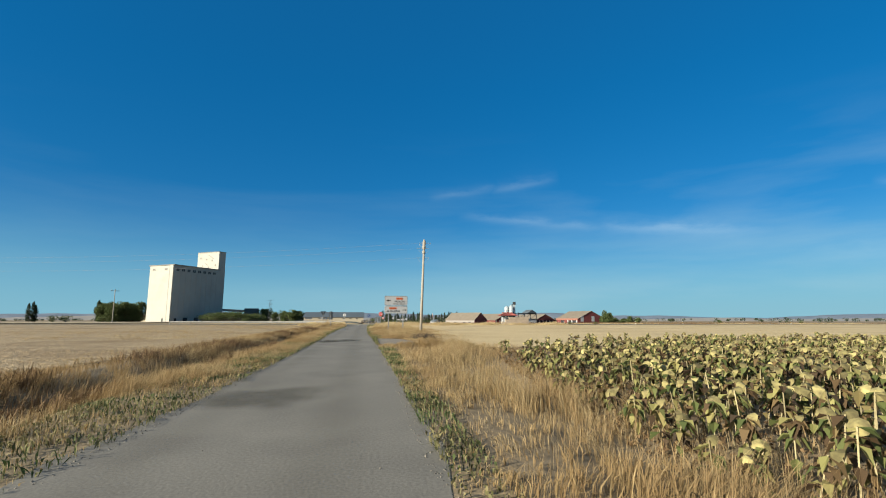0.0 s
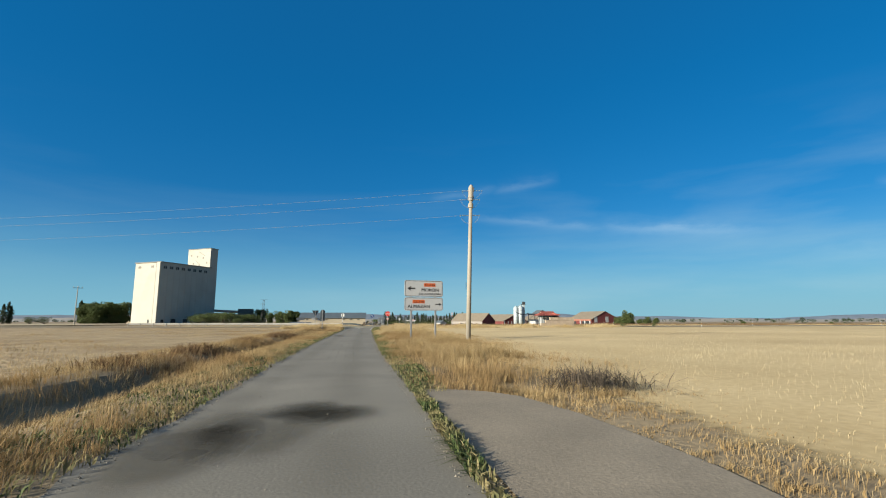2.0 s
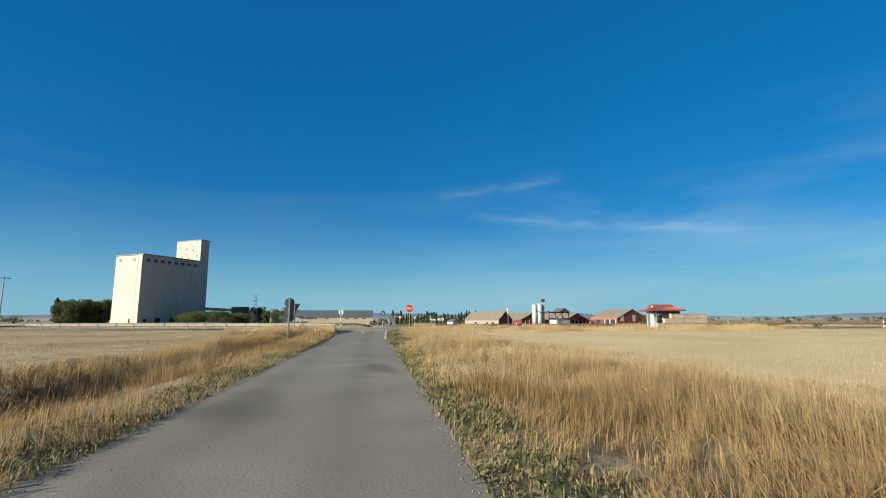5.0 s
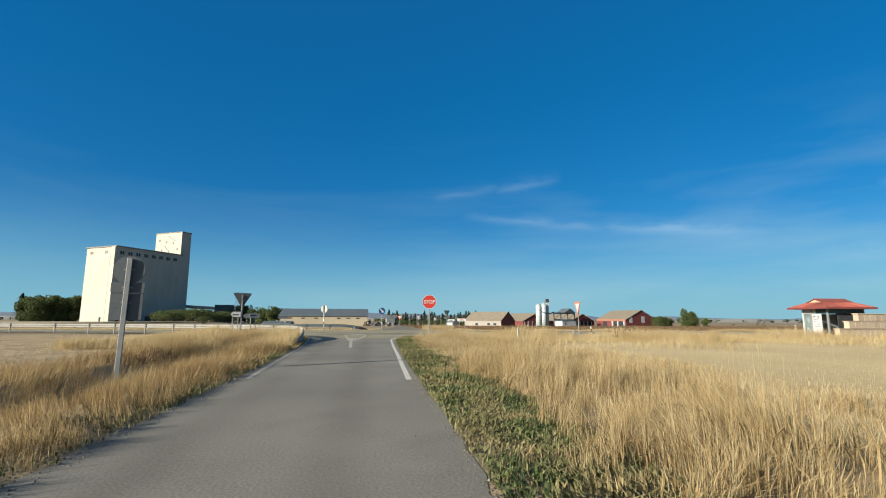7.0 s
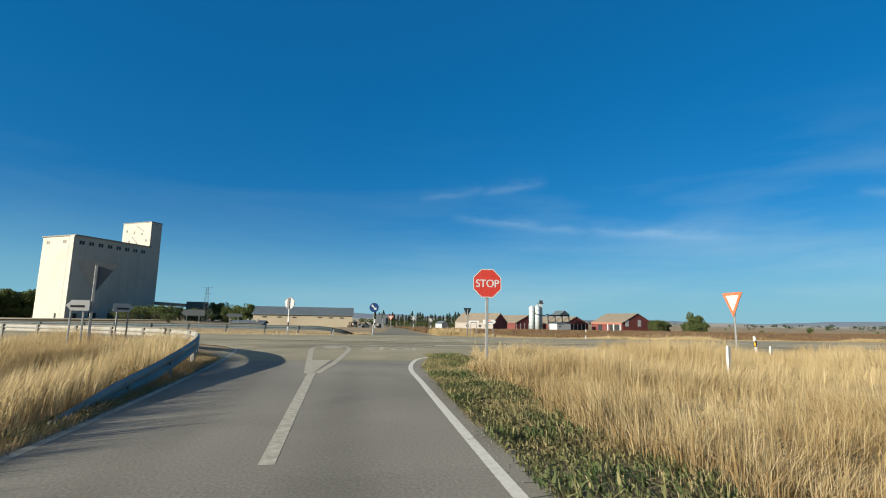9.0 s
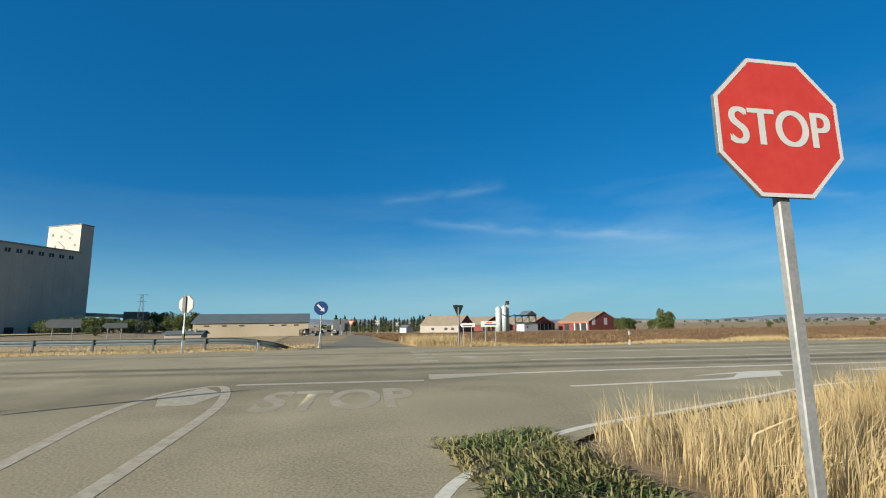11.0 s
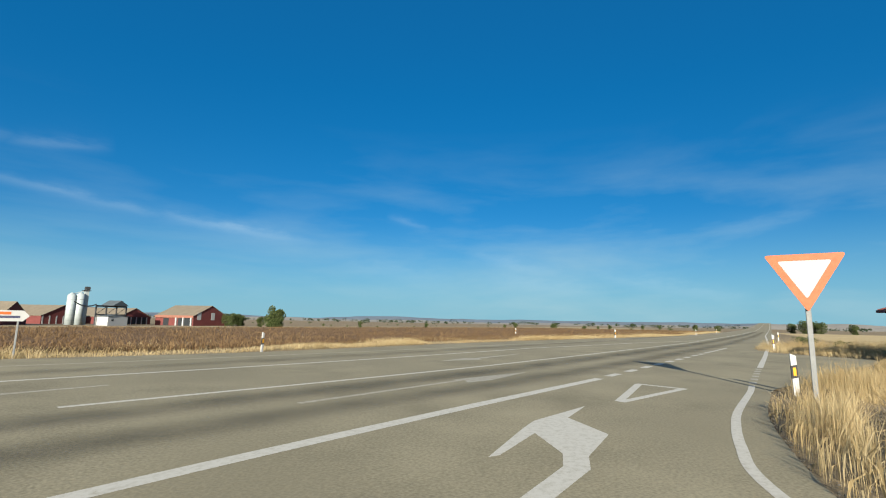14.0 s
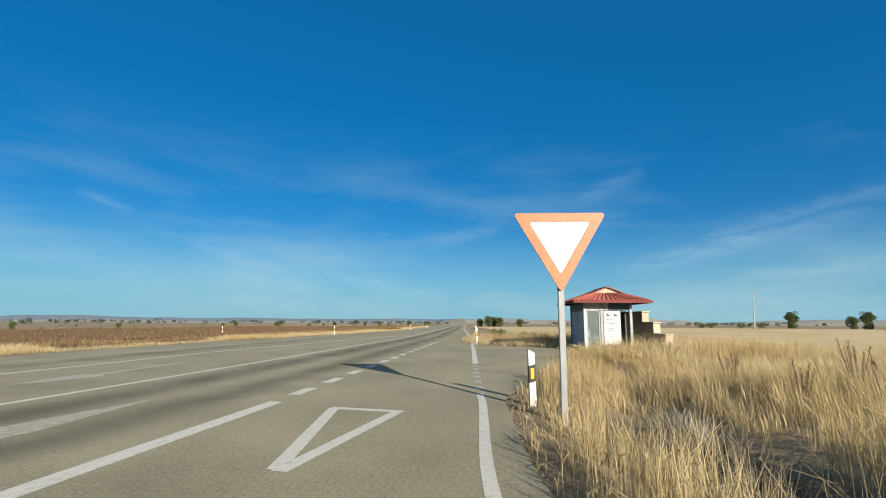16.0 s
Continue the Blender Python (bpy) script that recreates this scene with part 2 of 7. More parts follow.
CONC_PAD = material("track_gravel", (0.20, 0.17, 0.125), (0.33, 0.28, 0.205), 0.95, scale=1.0, fine=35, bump=0.5, dist=0.01)
STONES = material("gravel_stones", (0.10, 0.09, 0.072), (0.24, 0.215, 0.17), 0.9, random_amount=0.5, by="island", bump=0)
SOIL = material("dry_soil", (0.21, 0.155, 0.085), (0.40, 0.31, 0.18), 0.95, scale=0.3, fine=9, bump=0.6, dist=0.04,
                stain=(0.15, 0.10, 0.05), stain_scale=0.15, stain_amount=0.7)
STUBBLE = material("stubble_field", (0.50, 0.375, 0.18), (0.72, 0.56, 0.30), 0.95, scale=0.18, fine=7, bump=0.25, dist=0.03,
                   stain=(0.44, 0.32, 0.145), stain_scale=0.05, stain_amount=0.5)
STUBBLE_L = material("stubble_field_brown", (0.25, 0.175, 0.09), (0.52, 0.40, 0.225), 0.95, scale=0.7, fine=4, bump=1.0, dist=0.12,
                     stain=(0.23, 0.15, 0.07), stain_scale=0.12, stain_amount=0.7)
BROWN_FIELD = material("brown_field", (0.12, 0.065, 0.028), (0.24, 0.14, 0.06), 0.95, scale=0.2, fine=6, bump=0.8, dist=0.08)
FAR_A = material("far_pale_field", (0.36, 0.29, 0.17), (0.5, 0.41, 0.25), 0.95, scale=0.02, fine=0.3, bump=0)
# the blue of distance haze is mixed into the ridge colour
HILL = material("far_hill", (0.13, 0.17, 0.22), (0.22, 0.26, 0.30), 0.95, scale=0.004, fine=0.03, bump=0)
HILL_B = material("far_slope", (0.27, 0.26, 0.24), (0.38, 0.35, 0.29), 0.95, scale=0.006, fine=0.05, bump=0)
PAINT = worn_paint("road_paint", (0.66, 0.635, 0.55), (0.40, 0.365, 0.27), 0.36)
PAINT_OLD = worn_paint("road_paint_faded", (0.58, 0.55, 0.46), (0.33, 0.298, 0.21), 0.53, 9.0)
PAINT_GHOST = worn_paint("road_paint_rubbed", (0.53, 0.49, 0.40), (0.33, 0.295, 0.20), 0.53, 6.0)
PAINT_GONE = worn_paint("road_paint_gone", (0.50, 0.46, 0.37), (0.335, 0.298, 0.20), 0.60, 2.2)
GRASS = blade_material("dry_grass", [(0.29, 0.20, 0.092), (0.42, 0.30, 0.142), (0.53, 0.40, 0.205), (0.61, 0.485, 0.27), (0.45, 0.325, 0.158)],
                       0.4, (0.33, 0.21, 0.09), 0.25)
MAT_GRASS = blade_material("matted_grass", [(0.22, 0.145, 0.065), (0.36, 0.25, 0.115), (0.48, 0.36, 0.18), (0.30, 0.205, 0.092)], 0.3, (0.26, 0.17, 0.075), 0.4)
# steel of the far rail, its shaded look put into a dark bluish colour
RAIL_DARK = material("shaded_rail_steel", (0.055, 0.075, 0.083), (0.09, 0.115, 0.122), 0.55, 0.1, scale=3, fine=30, bump=0.08)
GRASS_GOLD = blade_material("golden_grass", [(0.46, 0.345, 0.165), (0.60, 0.465, 0.245), (0.70, 0.56, 0.315), (0.78, 0.65, 0.40)], 0.45, (0.52, 0.385, 0.185), 0.3)
WEED = blade_material("green_weed", [(0.035, 0.06, 0.02), (0.065, 0.10, 0.032), (0.10, 0.135, 0.045), (0.16, 0.175, 0.07), (0.36, 0.30, 0.15)], 0.25, (0.25, 0.21, 0.10), 0.9)
STRAW = blade_material("stubble_straw", [(0.40, 0.31, 0.165), (0.54, 0.435, 0.25), (0.64, 0.53, 0.33)], 0.2)
SUN_LEAF = blade_material("sunflower_leaf", [(0.075, 0.10, 0.03), (0.15, 0.17, 0.055), (0.36, 0.33, 0.12), (0.20, 0.135, 0.06), (0.11, 0.07, 0.036), (0.055, 0.04, 0.025)], 0.25)
SUN_STEM = material("sunflower_stem", (0.22, 0.18, 0.09), (0.42, 0.36, 0.20), 0.8, random_amount=0.5, by="island", bump=0)
SUN_HEAD = material("sunflower_head", (0.04, 0.03, 0.018), (0.42, 0.36, 0.14), 0.85, scale=1.2, fine=14, random_amount=0.5, by="island", bump=0)
DEAD = blade_material("dead_crop", [(0.09, 0.05, 0.025), (0.17, 0.105, 0.05), (0.27, 0.175, 0.085), (0.13, 0.08, 0.038)], 0.15)
LEAF = blade_material("tree_leaf", [(0.04, 0.062, 0.020), (0.07, 0.10, 0.03), (0.105, 0.135, 0.045), (0.14, 0.165, 0.06)], 0.3)
LEAF_DK = blade_material("conifer_leaf", [(0.02, 0.035, 0.018), (0.04, 0.06, 0.028), (0.06, 0.085, 0.038)], 0.2)
BARK = material("bark", (0.06, 0.045, 0.03), (0.14, 0.11, 0.08), 0.95, scale=3, fine=20)
GALV = material("galvanised_steel", (0.20, 0.21, 0.21), (0.32, 0.33, 0.33), 0.55, 0.3, scale=5, fine=40, bump=0.05)
SIGN_BACK = material("sign_back_metal", (0.085, 0.10, 0.11), (0.12, 0.135, 0.145), 0.6, 0.1, scale=3, fine=20, bump=0.03)
WHITE = material("sign_white", (0.45, 0.46, 0.455), (0.49, 0.50, 0.495), 0.5, scale=1.5, fine=6, bump=0.0)
BLACK = material("sign_black", (0.012, 0.012, 0.013), (0.025, 0.025, 0.026), 0.5, bump=0)
RED = material("sign_red", (0.40, 0.032, 0.022), (0.48, 0.05, 0.035), 0.4, scale=2, fine=15, bump=0.02)
ORANGE_RED = material("faded_red_border", (0.58, 0.13, 0.055), (0.66, 0.18, 0.08), 0.45, scale=2, fine=15, bump=0.02)
ORANGE = material("route_plate_orange", (0.56, 0.11, 0.025), (0.63, 0.14, 0.04), 0.45, scale=2, fine=15, bump=0.02)
BLUE = material("sign_blue", (0.006, 0.03, 0.11), (0.009, 0.042, 0.14), 0.4, scale=2, fine=15, bump=0.02)
AMBER = material("amber_reflector", (0.75, 0.33, 0.01), (0.85, 0.45, 0.03), 0.35, bump=0)
POLE = material("pole_concrete", (0.30, 0.27, 0.215), (0.40, 0.365, 0.30), 0.85, scale=1.5, fine=25, bump=0.2, stain=(0.21, 0.185, 0.145), stain_scale=0.6)
GLASSY = material("insulator", (0.10, 0.14, 0.13), (0.55, 0.6, 0.58), 0.2, scale=8, fine=30, bump=0)
WIRE = material("wire_aluminium", (0.25, 0.25, 0.24), (0.34, 0.34, 0.33), 0.5, 0.3, bump=0)
SILO = material("silo_concrete", (0.42, 0.405, 0.345), (0.50, 0.485, 0.42), 0.9, scale=0.15, fine=2.0, bump=0.1, stain=(0.35, 0.34, 0.295), stain_scale=0.08, stain_amount=0.5)
SILO_TRIM = material("silo_trim", (0.20, 0.19, 0.17), (0.28, 0.26, 0.23), 0.9, bump=0.05)
GLASS_DK = material("dark_window", (0.02, 0.025, 0.03), (0.05, 0.055, 0.06), 0.25, bump=0)
SHED_WALL = material("shed_render", (0.36, 0.31, 0.22), (0.45, 0.39, 0.285), 0.9, scale=0.3, fine=3, bump=0.1, stain=(0.3, 0.25, 0.175), stain_scale=0.15)
SHED_ROOF = material("shed_roof_grey", (0.085, 0.11, 0.125), (0.13, 0.155, 0.17), 0.7, 0.1, scale=0.4, fine=4, bump=0.1)
RED_WALL = material("red_barn_wall", (0.13, 0.032, 0.03), (0.20, 0.055, 0.05), 0.85, scale=0.3, fine=3, bump=0.1)
TAN_ROOF = material("fibre_roof_tan", (0.19, 0.16, 0.118), (0.27, 0.228, 0.168), 0.9, scale=0.3, fine=3, bump=0.15)
PINK_ROOF = material("clay_roof", (0.24, 0.10, 0.07), (0.34, 0.155, 0.11), 0.85, scale=0.5, fine=5, bump=0.2)
RAIL = material("weathered_rail_steel", (0.24, 0.235, 0.21), (0.36, 0.35, 0.315), 0.6, 0.05, scale=3, fine=30, bump=0.08, stain=(0.18, 0.155, 0.12), stain_scale=1.5, stain_amount=0.5)
WHITE_WALL = material("white_render", (0.27, 0.245, 0.22), (0.36, 0.33, 0.295), 0.9, scale=0.4, fine=4, bump=0.1)
STEEL_SILO = material("silo_steel", (0.36, 0.42, 0.43), (0.50, 0.56, 0.565), 0.6, 0.1, scale=0.4, fine=3, bump=0.05)
BLUEGREEN = material("painted_sheet_teal", (0.035, 0.075, 0.09), (0.06, 0.11, 0.125), 0.6, scale=0.3, fine=3, bump=0.1)
DARK_STEEL = material("dark_steel", (0.05, 0.055, 0.06), (0.10, 0.105, 0.11), 0.6, 0.5, bump=0.05)
TILE = material("red_roof_tile", (0.24, 0.06, 0.045), (0.34, 0.10, 0.075), 0.8, scale=1.5, fine=14, bump=0.25, dist=0.01, random_amount=0.15)
BRICKISH = material("cream_block", (0.40, 0.32, 0.235), (0.50, 0.41, 0.31), 0.9, scale=0.8, fine=14, bump=0.25, random_amount=0.1)
PANEL_GREY = material("shelter_panel", (0.34, 0.38, 0.40), (0.46, 0.50, 0.52), 0.55, scale=1, fine=9, bump=0.05, stain=(0.25, 0.27, 0.29), stain_scale=1.2)
POSTER = material("poster_white", (0.40, 0.41, 0.42), (0.52, 0.53, 0.53), 0.6, scale=2, fine=12, bump=0.03)
GRAFFITI = material("graffiti_ink", (0.03, 0.04, 0.09), (0.10, 0.10, 0.16), 0.6, bump=0)
GLASS = bpy.data.materials.new("shelter_glass")
GLASS.use_nodes = True
_g = GLASS.node_tree.nodes["Principled BSDF"]
_g.inputs["Base Color"].default_value, _g.inputs["Roughness"].default_value = (0.42, 0.50, 0.50, 1), 0.08
_g.inputs["Transmission Weight"].default_value, _g.inputs["IOR"].default_value = 0.9, 1.45


# see-through dark cover for the wheel tracks and the lane's dark patches
ROAD_DARK = bpy.data.materials.new("tyre_wear_and_dark_patches")
ROAD_DARK.use_nodes = True
_n, _l = ROAD_DARK.node_tree.nodes, ROAD_DARK.node_tree.links
_b = _n["Principled BSDF"]
_b.inputs["Base Color"].default_value, _b.inputs["Roughness"].default_value = (0.085, 0.077, 0.055, 1), 0.85
_at = _n.new("ShaderNodeAttribute")
_at.attribute_name = "wear"
_tc = _n.new("ShaderNodeTexCoord")
_nz = _n.new("ShaderNodeTexNoise")
_nz.inputs["Scale"].default_value, _nz.inputs["Detail"].default_value = 0.9, 6.0
_l.new(_tc.outputs["Object"], _nz.inputs["Vector"])
_mu = _n.new("ShaderNodeMath")
_mu.operation = "MULTIPLY"
_l.new(_at.outputs["Fac"], _mu.inputs[0])
_l.new(_nz.outputs["Fac"], _mu.inputs[1])
_tr = _n.new("ShaderNodeBsdfTransparent")
_mx = _n.new("ShaderNodeMixShader")
_l.new(_mu.outputs[0], _mx.inputs[0])
_l.new(_tr.outputs[0], _mx.inputs[1])
_l.new(_b.outputs[0], _mx.inputs[2])
_l.new(_mx.outputs[0], _n["Material Output"].inputs["Surface"])


def soft_margin(m):
    """Let a field's cover thin out, in ragged spots, towards its margin."""
    n, l = m.node_tree.nodes, m.node_tree.links
    at = n.new("ShaderNodeAttribute")
    at.attribute_name = "cover"
    tc = n.new("ShaderNodeTexCoord")
    nz = n.new("ShaderNodeTexNoise")
    nz.inputs["Scale"].default_value, nz.inputs["Detail"].default_value = 2.2, 6.0
    l.new(tc.outputs["Object"], nz.inputs["Vector"])
    ad = n.new("ShaderNodeMath")
    ad.operation = "ADD"
    l.new(at.outputs["Fac"], ad.inputs[0])
    l.new(nz.outputs["Fac"], ad.inputs[1])
    mr = n.new("ShaderNodeMapRange")
    mr.inputs["From Min"].default_value, mr.inputs["From Max"].default_value = 0.75, 1.15
    l.new(ad.outputs[0], mr.inputs["Value"])
    tr = n.new("ShaderNodeBsdfTransparent")
    mx = n.new("ShaderNodeMixShader")
    l.new(mr.outputs[0], mx.inputs[0])
    l.new(tr.outputs[0], mx.inputs[1])
    l.new(n["Principled BSDF"].outputs[0], mx.inputs[2])
    l.new(mx.outputs[0], n["Material Output"].inputs["Surface"])


soft_margin(STUBBLE)
soft_margin(STUBBLE_L)


# ---- mesh helpers ----
def link(name, bm, mat, parent=None, label="", smooth=False):
    me = bpy.data.meshes.new(name)
    bm.normal_update()
    bm.to_mesh(me)
    bm.free()
    if smooth:
        me.polygons.foreach_set("use_smooth", [True] * len(me.polygons))
    me.materials.append(mat)
    ob = new(name, me)
    if parent is not None:
        ob.parent = parent
    if label:
        ob["label"] = label
    return ob


def part(name, bm, mat, parent, label="", smooth=False):
    return link(name, bm, mat, parent, label, smooth)


def thing(name, m, label, category, group=""):
    ob = new(name)
    ob.empty_display_size = 0.2
    ob.matrix_world = m
    return tagged(ob, label, category, group)


def box(bm, cx, cy, cz, sx, sy, sz, bevel=0.0, rot=None):
    mt = Matrix.Translation((cx, cy, cz)) @ (rot if rot else Matrix.Identity(4)) @ Matrix.Diagonal((sx, sy, sz, 1))
    r = bmesh.ops.create_cube(bm, size=1.0, matrix=mt)
    if bevel:
        es = list({e for v in r["verts"] for e in v.link_edges})
        bmesh.ops.bevel(bm, geom=es, offset=bevel, segments=1, affect="EDGES")
    return bm


def B(*args, **kw):
    return box(bmesh.new(), *args, **kw)


def tube(bm, p, q, r1, r2=None, seg=10, cap=True):
    p, q = Vector(p), Vector(q)
    d = q - p
    mt = Matrix.Translation((p + q) / 2) @ d.to_track_quat("Z", "Y").to_matrix().to_4x4()
    bmesh.ops.create_cone(bm, cap_ends=cap, segments=seg, radius1=r1, radius2=r1 if r2 is None else r2, depth=d.length, matrix=mt)
    return bm


def T_(p, q, r1, r2=None, seg=10):
    return tube(bmesh.new(), p, q, r1, r2, seg)


def prism(bm, pts, y0, y1):
    """Outline in x, z extruded from y0 to y1."""
    a = [bm.verts.new((x, y0, z)) for x, z in pts]
    b = [bm.verts.new((x, y1, z)) for x, z in pts]
    bm.faces.new(a)
    bm.faces.new(b[::-1])
    k = len(pts)
    for i in range(k):
        bm.faces.new((a[(i + 1) % k], a[i], b[i], b[(i + 1) % k]))
    bmesh.ops.recalc_face_normals(bm, faces=bm.faces[:])
    return bm


def sheet(name, verts, faces, mat, label="", category="", kind="structure"):
    me = bpy.data.meshes.new(name)
    me.from_pydata([tuple(v) for v in verts], [], faces)
    me.materials.append(mat)
    ob = new(name, me)
    return tagged(ob, label, category, "", kind)


def rounded(w, h, r, k=5, cx=0.0, cz=0.0):
    pts = []
    for sx, sz, a0 in ((1, 1, 0), (-1, 1, 90), (-1, -1, 180), (1, -1, 270)):
        for i in range(k + 1):
            a = radians(a0 + 90 * i / k)
            pts.append((cx + sx * (w / 2 - r) + r * math.cos(a), cz + sz * (h / 2 - r) + r * math.sin(a)))
    return pts


def ring(bm, outer, inner, y0, y1):
    """A frame between two outlines of equal count, in x, z, from y0 to y1."""
    k = len(outer)
    vs = [[bm.verts.new((x, y, z)) for x, z in o] for o in (outer, inner) for y in (y0, y1)]
    oa, ob, ia, ib = vs
    for i in range(k):
        j = (i + 1) % k
        bm.faces.new((oa[i], oa[j], ia[j], ia[i]))
        bm.faces.new((ob[j], ob[i], ib[i], ib[j]))
        bm.faces.new((oa[j], oa[i], ob[i], ob[j]))
        bm.faces.new((ia[i], ia[j], ib[j], ib[i]))
    bmesh.ops.recalc_face_normals(bm, faces=bm.faces[:])
    return bm


def lettering(name, text, x, y, z, size, width, mat, parent, flat=False, bold=0.018):
    """Letters as a mesh, standing in the x, z plane facing -y (or lying flat), stretched to width."""
    cu = bpy.data.curves.new(name, "FONT")
    cu.body, cu.size, cu.extrude, cu.align_x, cu.offset = text, 1.0, 0.0, "LEFT", bold
    tmp = bpy.data.objects.new(name, cu)
    scene.collection.objects.link(tmp)
    dg = bpy.context.evaluated_depsgraph_get()
    dg.update()
    me = bpy.data.meshes.new_from_object(tmp.evaluated_get(dg))
    bpy.data.objects.remove(tmp)
    xs = [v.co.x for v in me.vertices]
    ys = [v.co.y for v in me.vertices]
    cap = 0.7
    kx = width / (max(xs) - min(xs))
    for v in me.vertices:
        px, py = (v.co.x - min(xs)) * kx, v.co.y / cap * size
        v.co = (px, py, 0) if flat else (px, 0, py)
    if not flat and bold == 0.0:
        # a second, shifted stroke thickens the letters
        bm = bmesh.new()
        bm.from_mesh(me)
        twin = bmesh.ops.duplicate(bm, geom=bm.faces[:])
        bmesh.ops.translate(bm, vec=(size * 0.07, -0.0004, 0), verts=[g for g in twin["geom"] if isinstance(g, bmesh.types.BMVert)])
        bm.to_mesh(me)
        bm.free()
    me.materials.clear()
    me.materials.append(mat)
    ob = new(name, me)
    ob.location = (x, y, z)
    if parent is not None:
        ob.parent = parent
    return ob


def cubic(pts, n):
    """Catmull-Rom through 2D or 3D points, n samples a span."""
    P = [Vector(p) for p in pts]
    P = [P[0] * 2 - P[1]] + P + [P[-1] * 2 - P[-2]]
    out = []
    for i in range(1, len(P) - 2):
        for k in range(n):
            t = k / n
            a, b, c, d = P[i - 1], P[i], P[i + 1], P[i + 2]
            out.append(0.5 * (2 * b + (c - a) * t + (2 * a - 5 * b + 4 * c - d) * t * t + (3 * b - a - 3 * c + d) * t ** 3))
    out.append(P[-2])
    return out


# ---- the plan of the roads ----
MX = np.array([-400, -200, -100, -60, -25, -10, 0, 8, 11.5, 15.7, 19, 23, 46, 86, 150, 300, 800, 1500], float)
MY = np.array([232, 172, 142, 131, 122.3, 119.2, 117.5, 116.35, 115.7, 115.05, 114.65, 114.2, 111.9, 109.4, 106.4, 99.3, 76, 44], float)


def main_line(x):
    """The line between the eastbound lane and the middle turning lane."""
    return float(np.interp(x, MX, MY))


LEFT_EDGE = [(-1.8, -40), (-1.75, 0), (-1.72, 14), (-1.95, 30), (-2.3, 42), (-2.5, 52), (-2.6, 66), (-2.68, 78), (-2.85, 87), (-3.3, 97), (-3.9, 104), (-4.7, 109.5), (-7.0, 113.2), (-11, 115.6), (-18, 117)]
RIGHT_EDGE = [(1.25, -40), (1.22, 0), (1.2, 12), (0.98, 29), (0.68, 41), (0.62, 52), (0.6, 78), (0.78, 90), (1.05, 98), (1.27, 102.5), (1.95, 105.2), (4.2, 106.95), (8, 107.95), (9.4, 108.3), (12.4, 108.52), (15, 108.4), (16.6, 108.2), (19.4, 107.1), (21.9, 106.2), (24.5, 105.6), (28, 104.6), (30.3, 104.2), (31.7, 105.6), (33.6, 107.5), (38, 108.1), (47, 107.4), (90, 104.4), (150, 101.8)]


DITCH_X, DITCH_Y = [9.5, 12.5, 14.5, 16.7, 23], [107.2, 106.95, 106.6, 106.1, 105.0]


def ground_z(x, y):
    """Verges, ditches and the slow fall of the land."""
    z = -0.04
    d = x - np.interp(y, [p[1] for p in LEFT_EDGE[:11]], [p[0] for p in LEFT_EDGE[:11]])
    if y < 107 and d < 0:
        z += (-0.42 * math.exp(-((d + 2.55) / 0.65) ** 2) + 0.10 * math.exp(-((d + 3.7) / 0.6) ** 2)) * (0.75 + 0.5 * noise.noise((y * 0.16, 4.0, 0.0))) * min(1, max(0, (106 - y) / 8))
    e = x - np.interp(y, [p[1] for p in RIGHT_EDGE[:11]], [p[0] for p in RIGHT_EDGE[:11]])
    if y < 106 and e > 0:
        keep = min(1.0, max(0.0, abs(y - 27) / 2.0 - 1.6)) if 18 < y < 36 else 1.0
        z += -0.12 * math.exp(-((e - 2.2) / 0.8) ** 2) * keep * min(1, max(0, (104 - y) / 6))
    if 9.5 < x < 25 and 95 < y < 109.5:
        z += -0.40 * math.exp(-((y - float(np.interp(x, DITCH_X, DITCH_Y))) / 0.55) ** 2) * min(1, (x - 9.5) / 2) * min(1, (25 - x) / 4)
    r = math.hypot(x, y - 90)
    k = min(1, max(0, (r - 120) / 300))
    k = k * k * (3 - 2 * k)
    z += k * (-2.6 if x > 0 else -2.6 * max(0, 1 + x / 60.0) - 0.9)
    q = min(1, max(0, (y - 158) / 80)) * min(1, max(0, (x + 75) / 30))
    z -= q * q * (3 - 2 * q) * (1.5 + 2.7 * min(1, max(0, x / 40))) * (1 - 0.6 * k)
    calm = 1.0
    if y < 106 and -6 < x < 5:
        calm = min(1.0, max(0.0, (max(-d, e) - 0.5) / 1.5))
        z += 0.036 * (1 - calm)
    z += 0.04 * calm * noise.noise((x * 0.2, y * 0.2, 0.0)) if abs(x) < 60 else 0
    return z


def axis(dense0, dense1, step, far, grow=1.18):
    a = list(np.arange(dense0, dense1 + 1e-6, step))
    s, v = step, dense1
    while v < far:
        s *= grow
        v += s
        a.append(v)
    s, v = step, dense0
    while v > -far:
        s *= grow
        v -= s
        a.insert(0, v)
    return a


gx, gy = axis(-14, 26, 0.5, 4600), axis(-6, 132, 1.0, 4600)
gv = [(x, y, ground_z(x, y)) for y in gy for x in gx]
gw = len(gx)
gf = [(j * gw + i, j * gw + i + 1, (j + 1) * gw + i + 1, (j + 1) * gw + i) for j in range(len(gy) - 1) for i in range(gw - 1)]
ground = sheet("ground", gv, gf, SOIL, "dry brown farmland soil with ditches along the lane", "ground")


def edge_at(edge, y):
    return float(np.interp(y, [p[1] for p in edge[:11]], [p[0] for p in edge[:11]]))


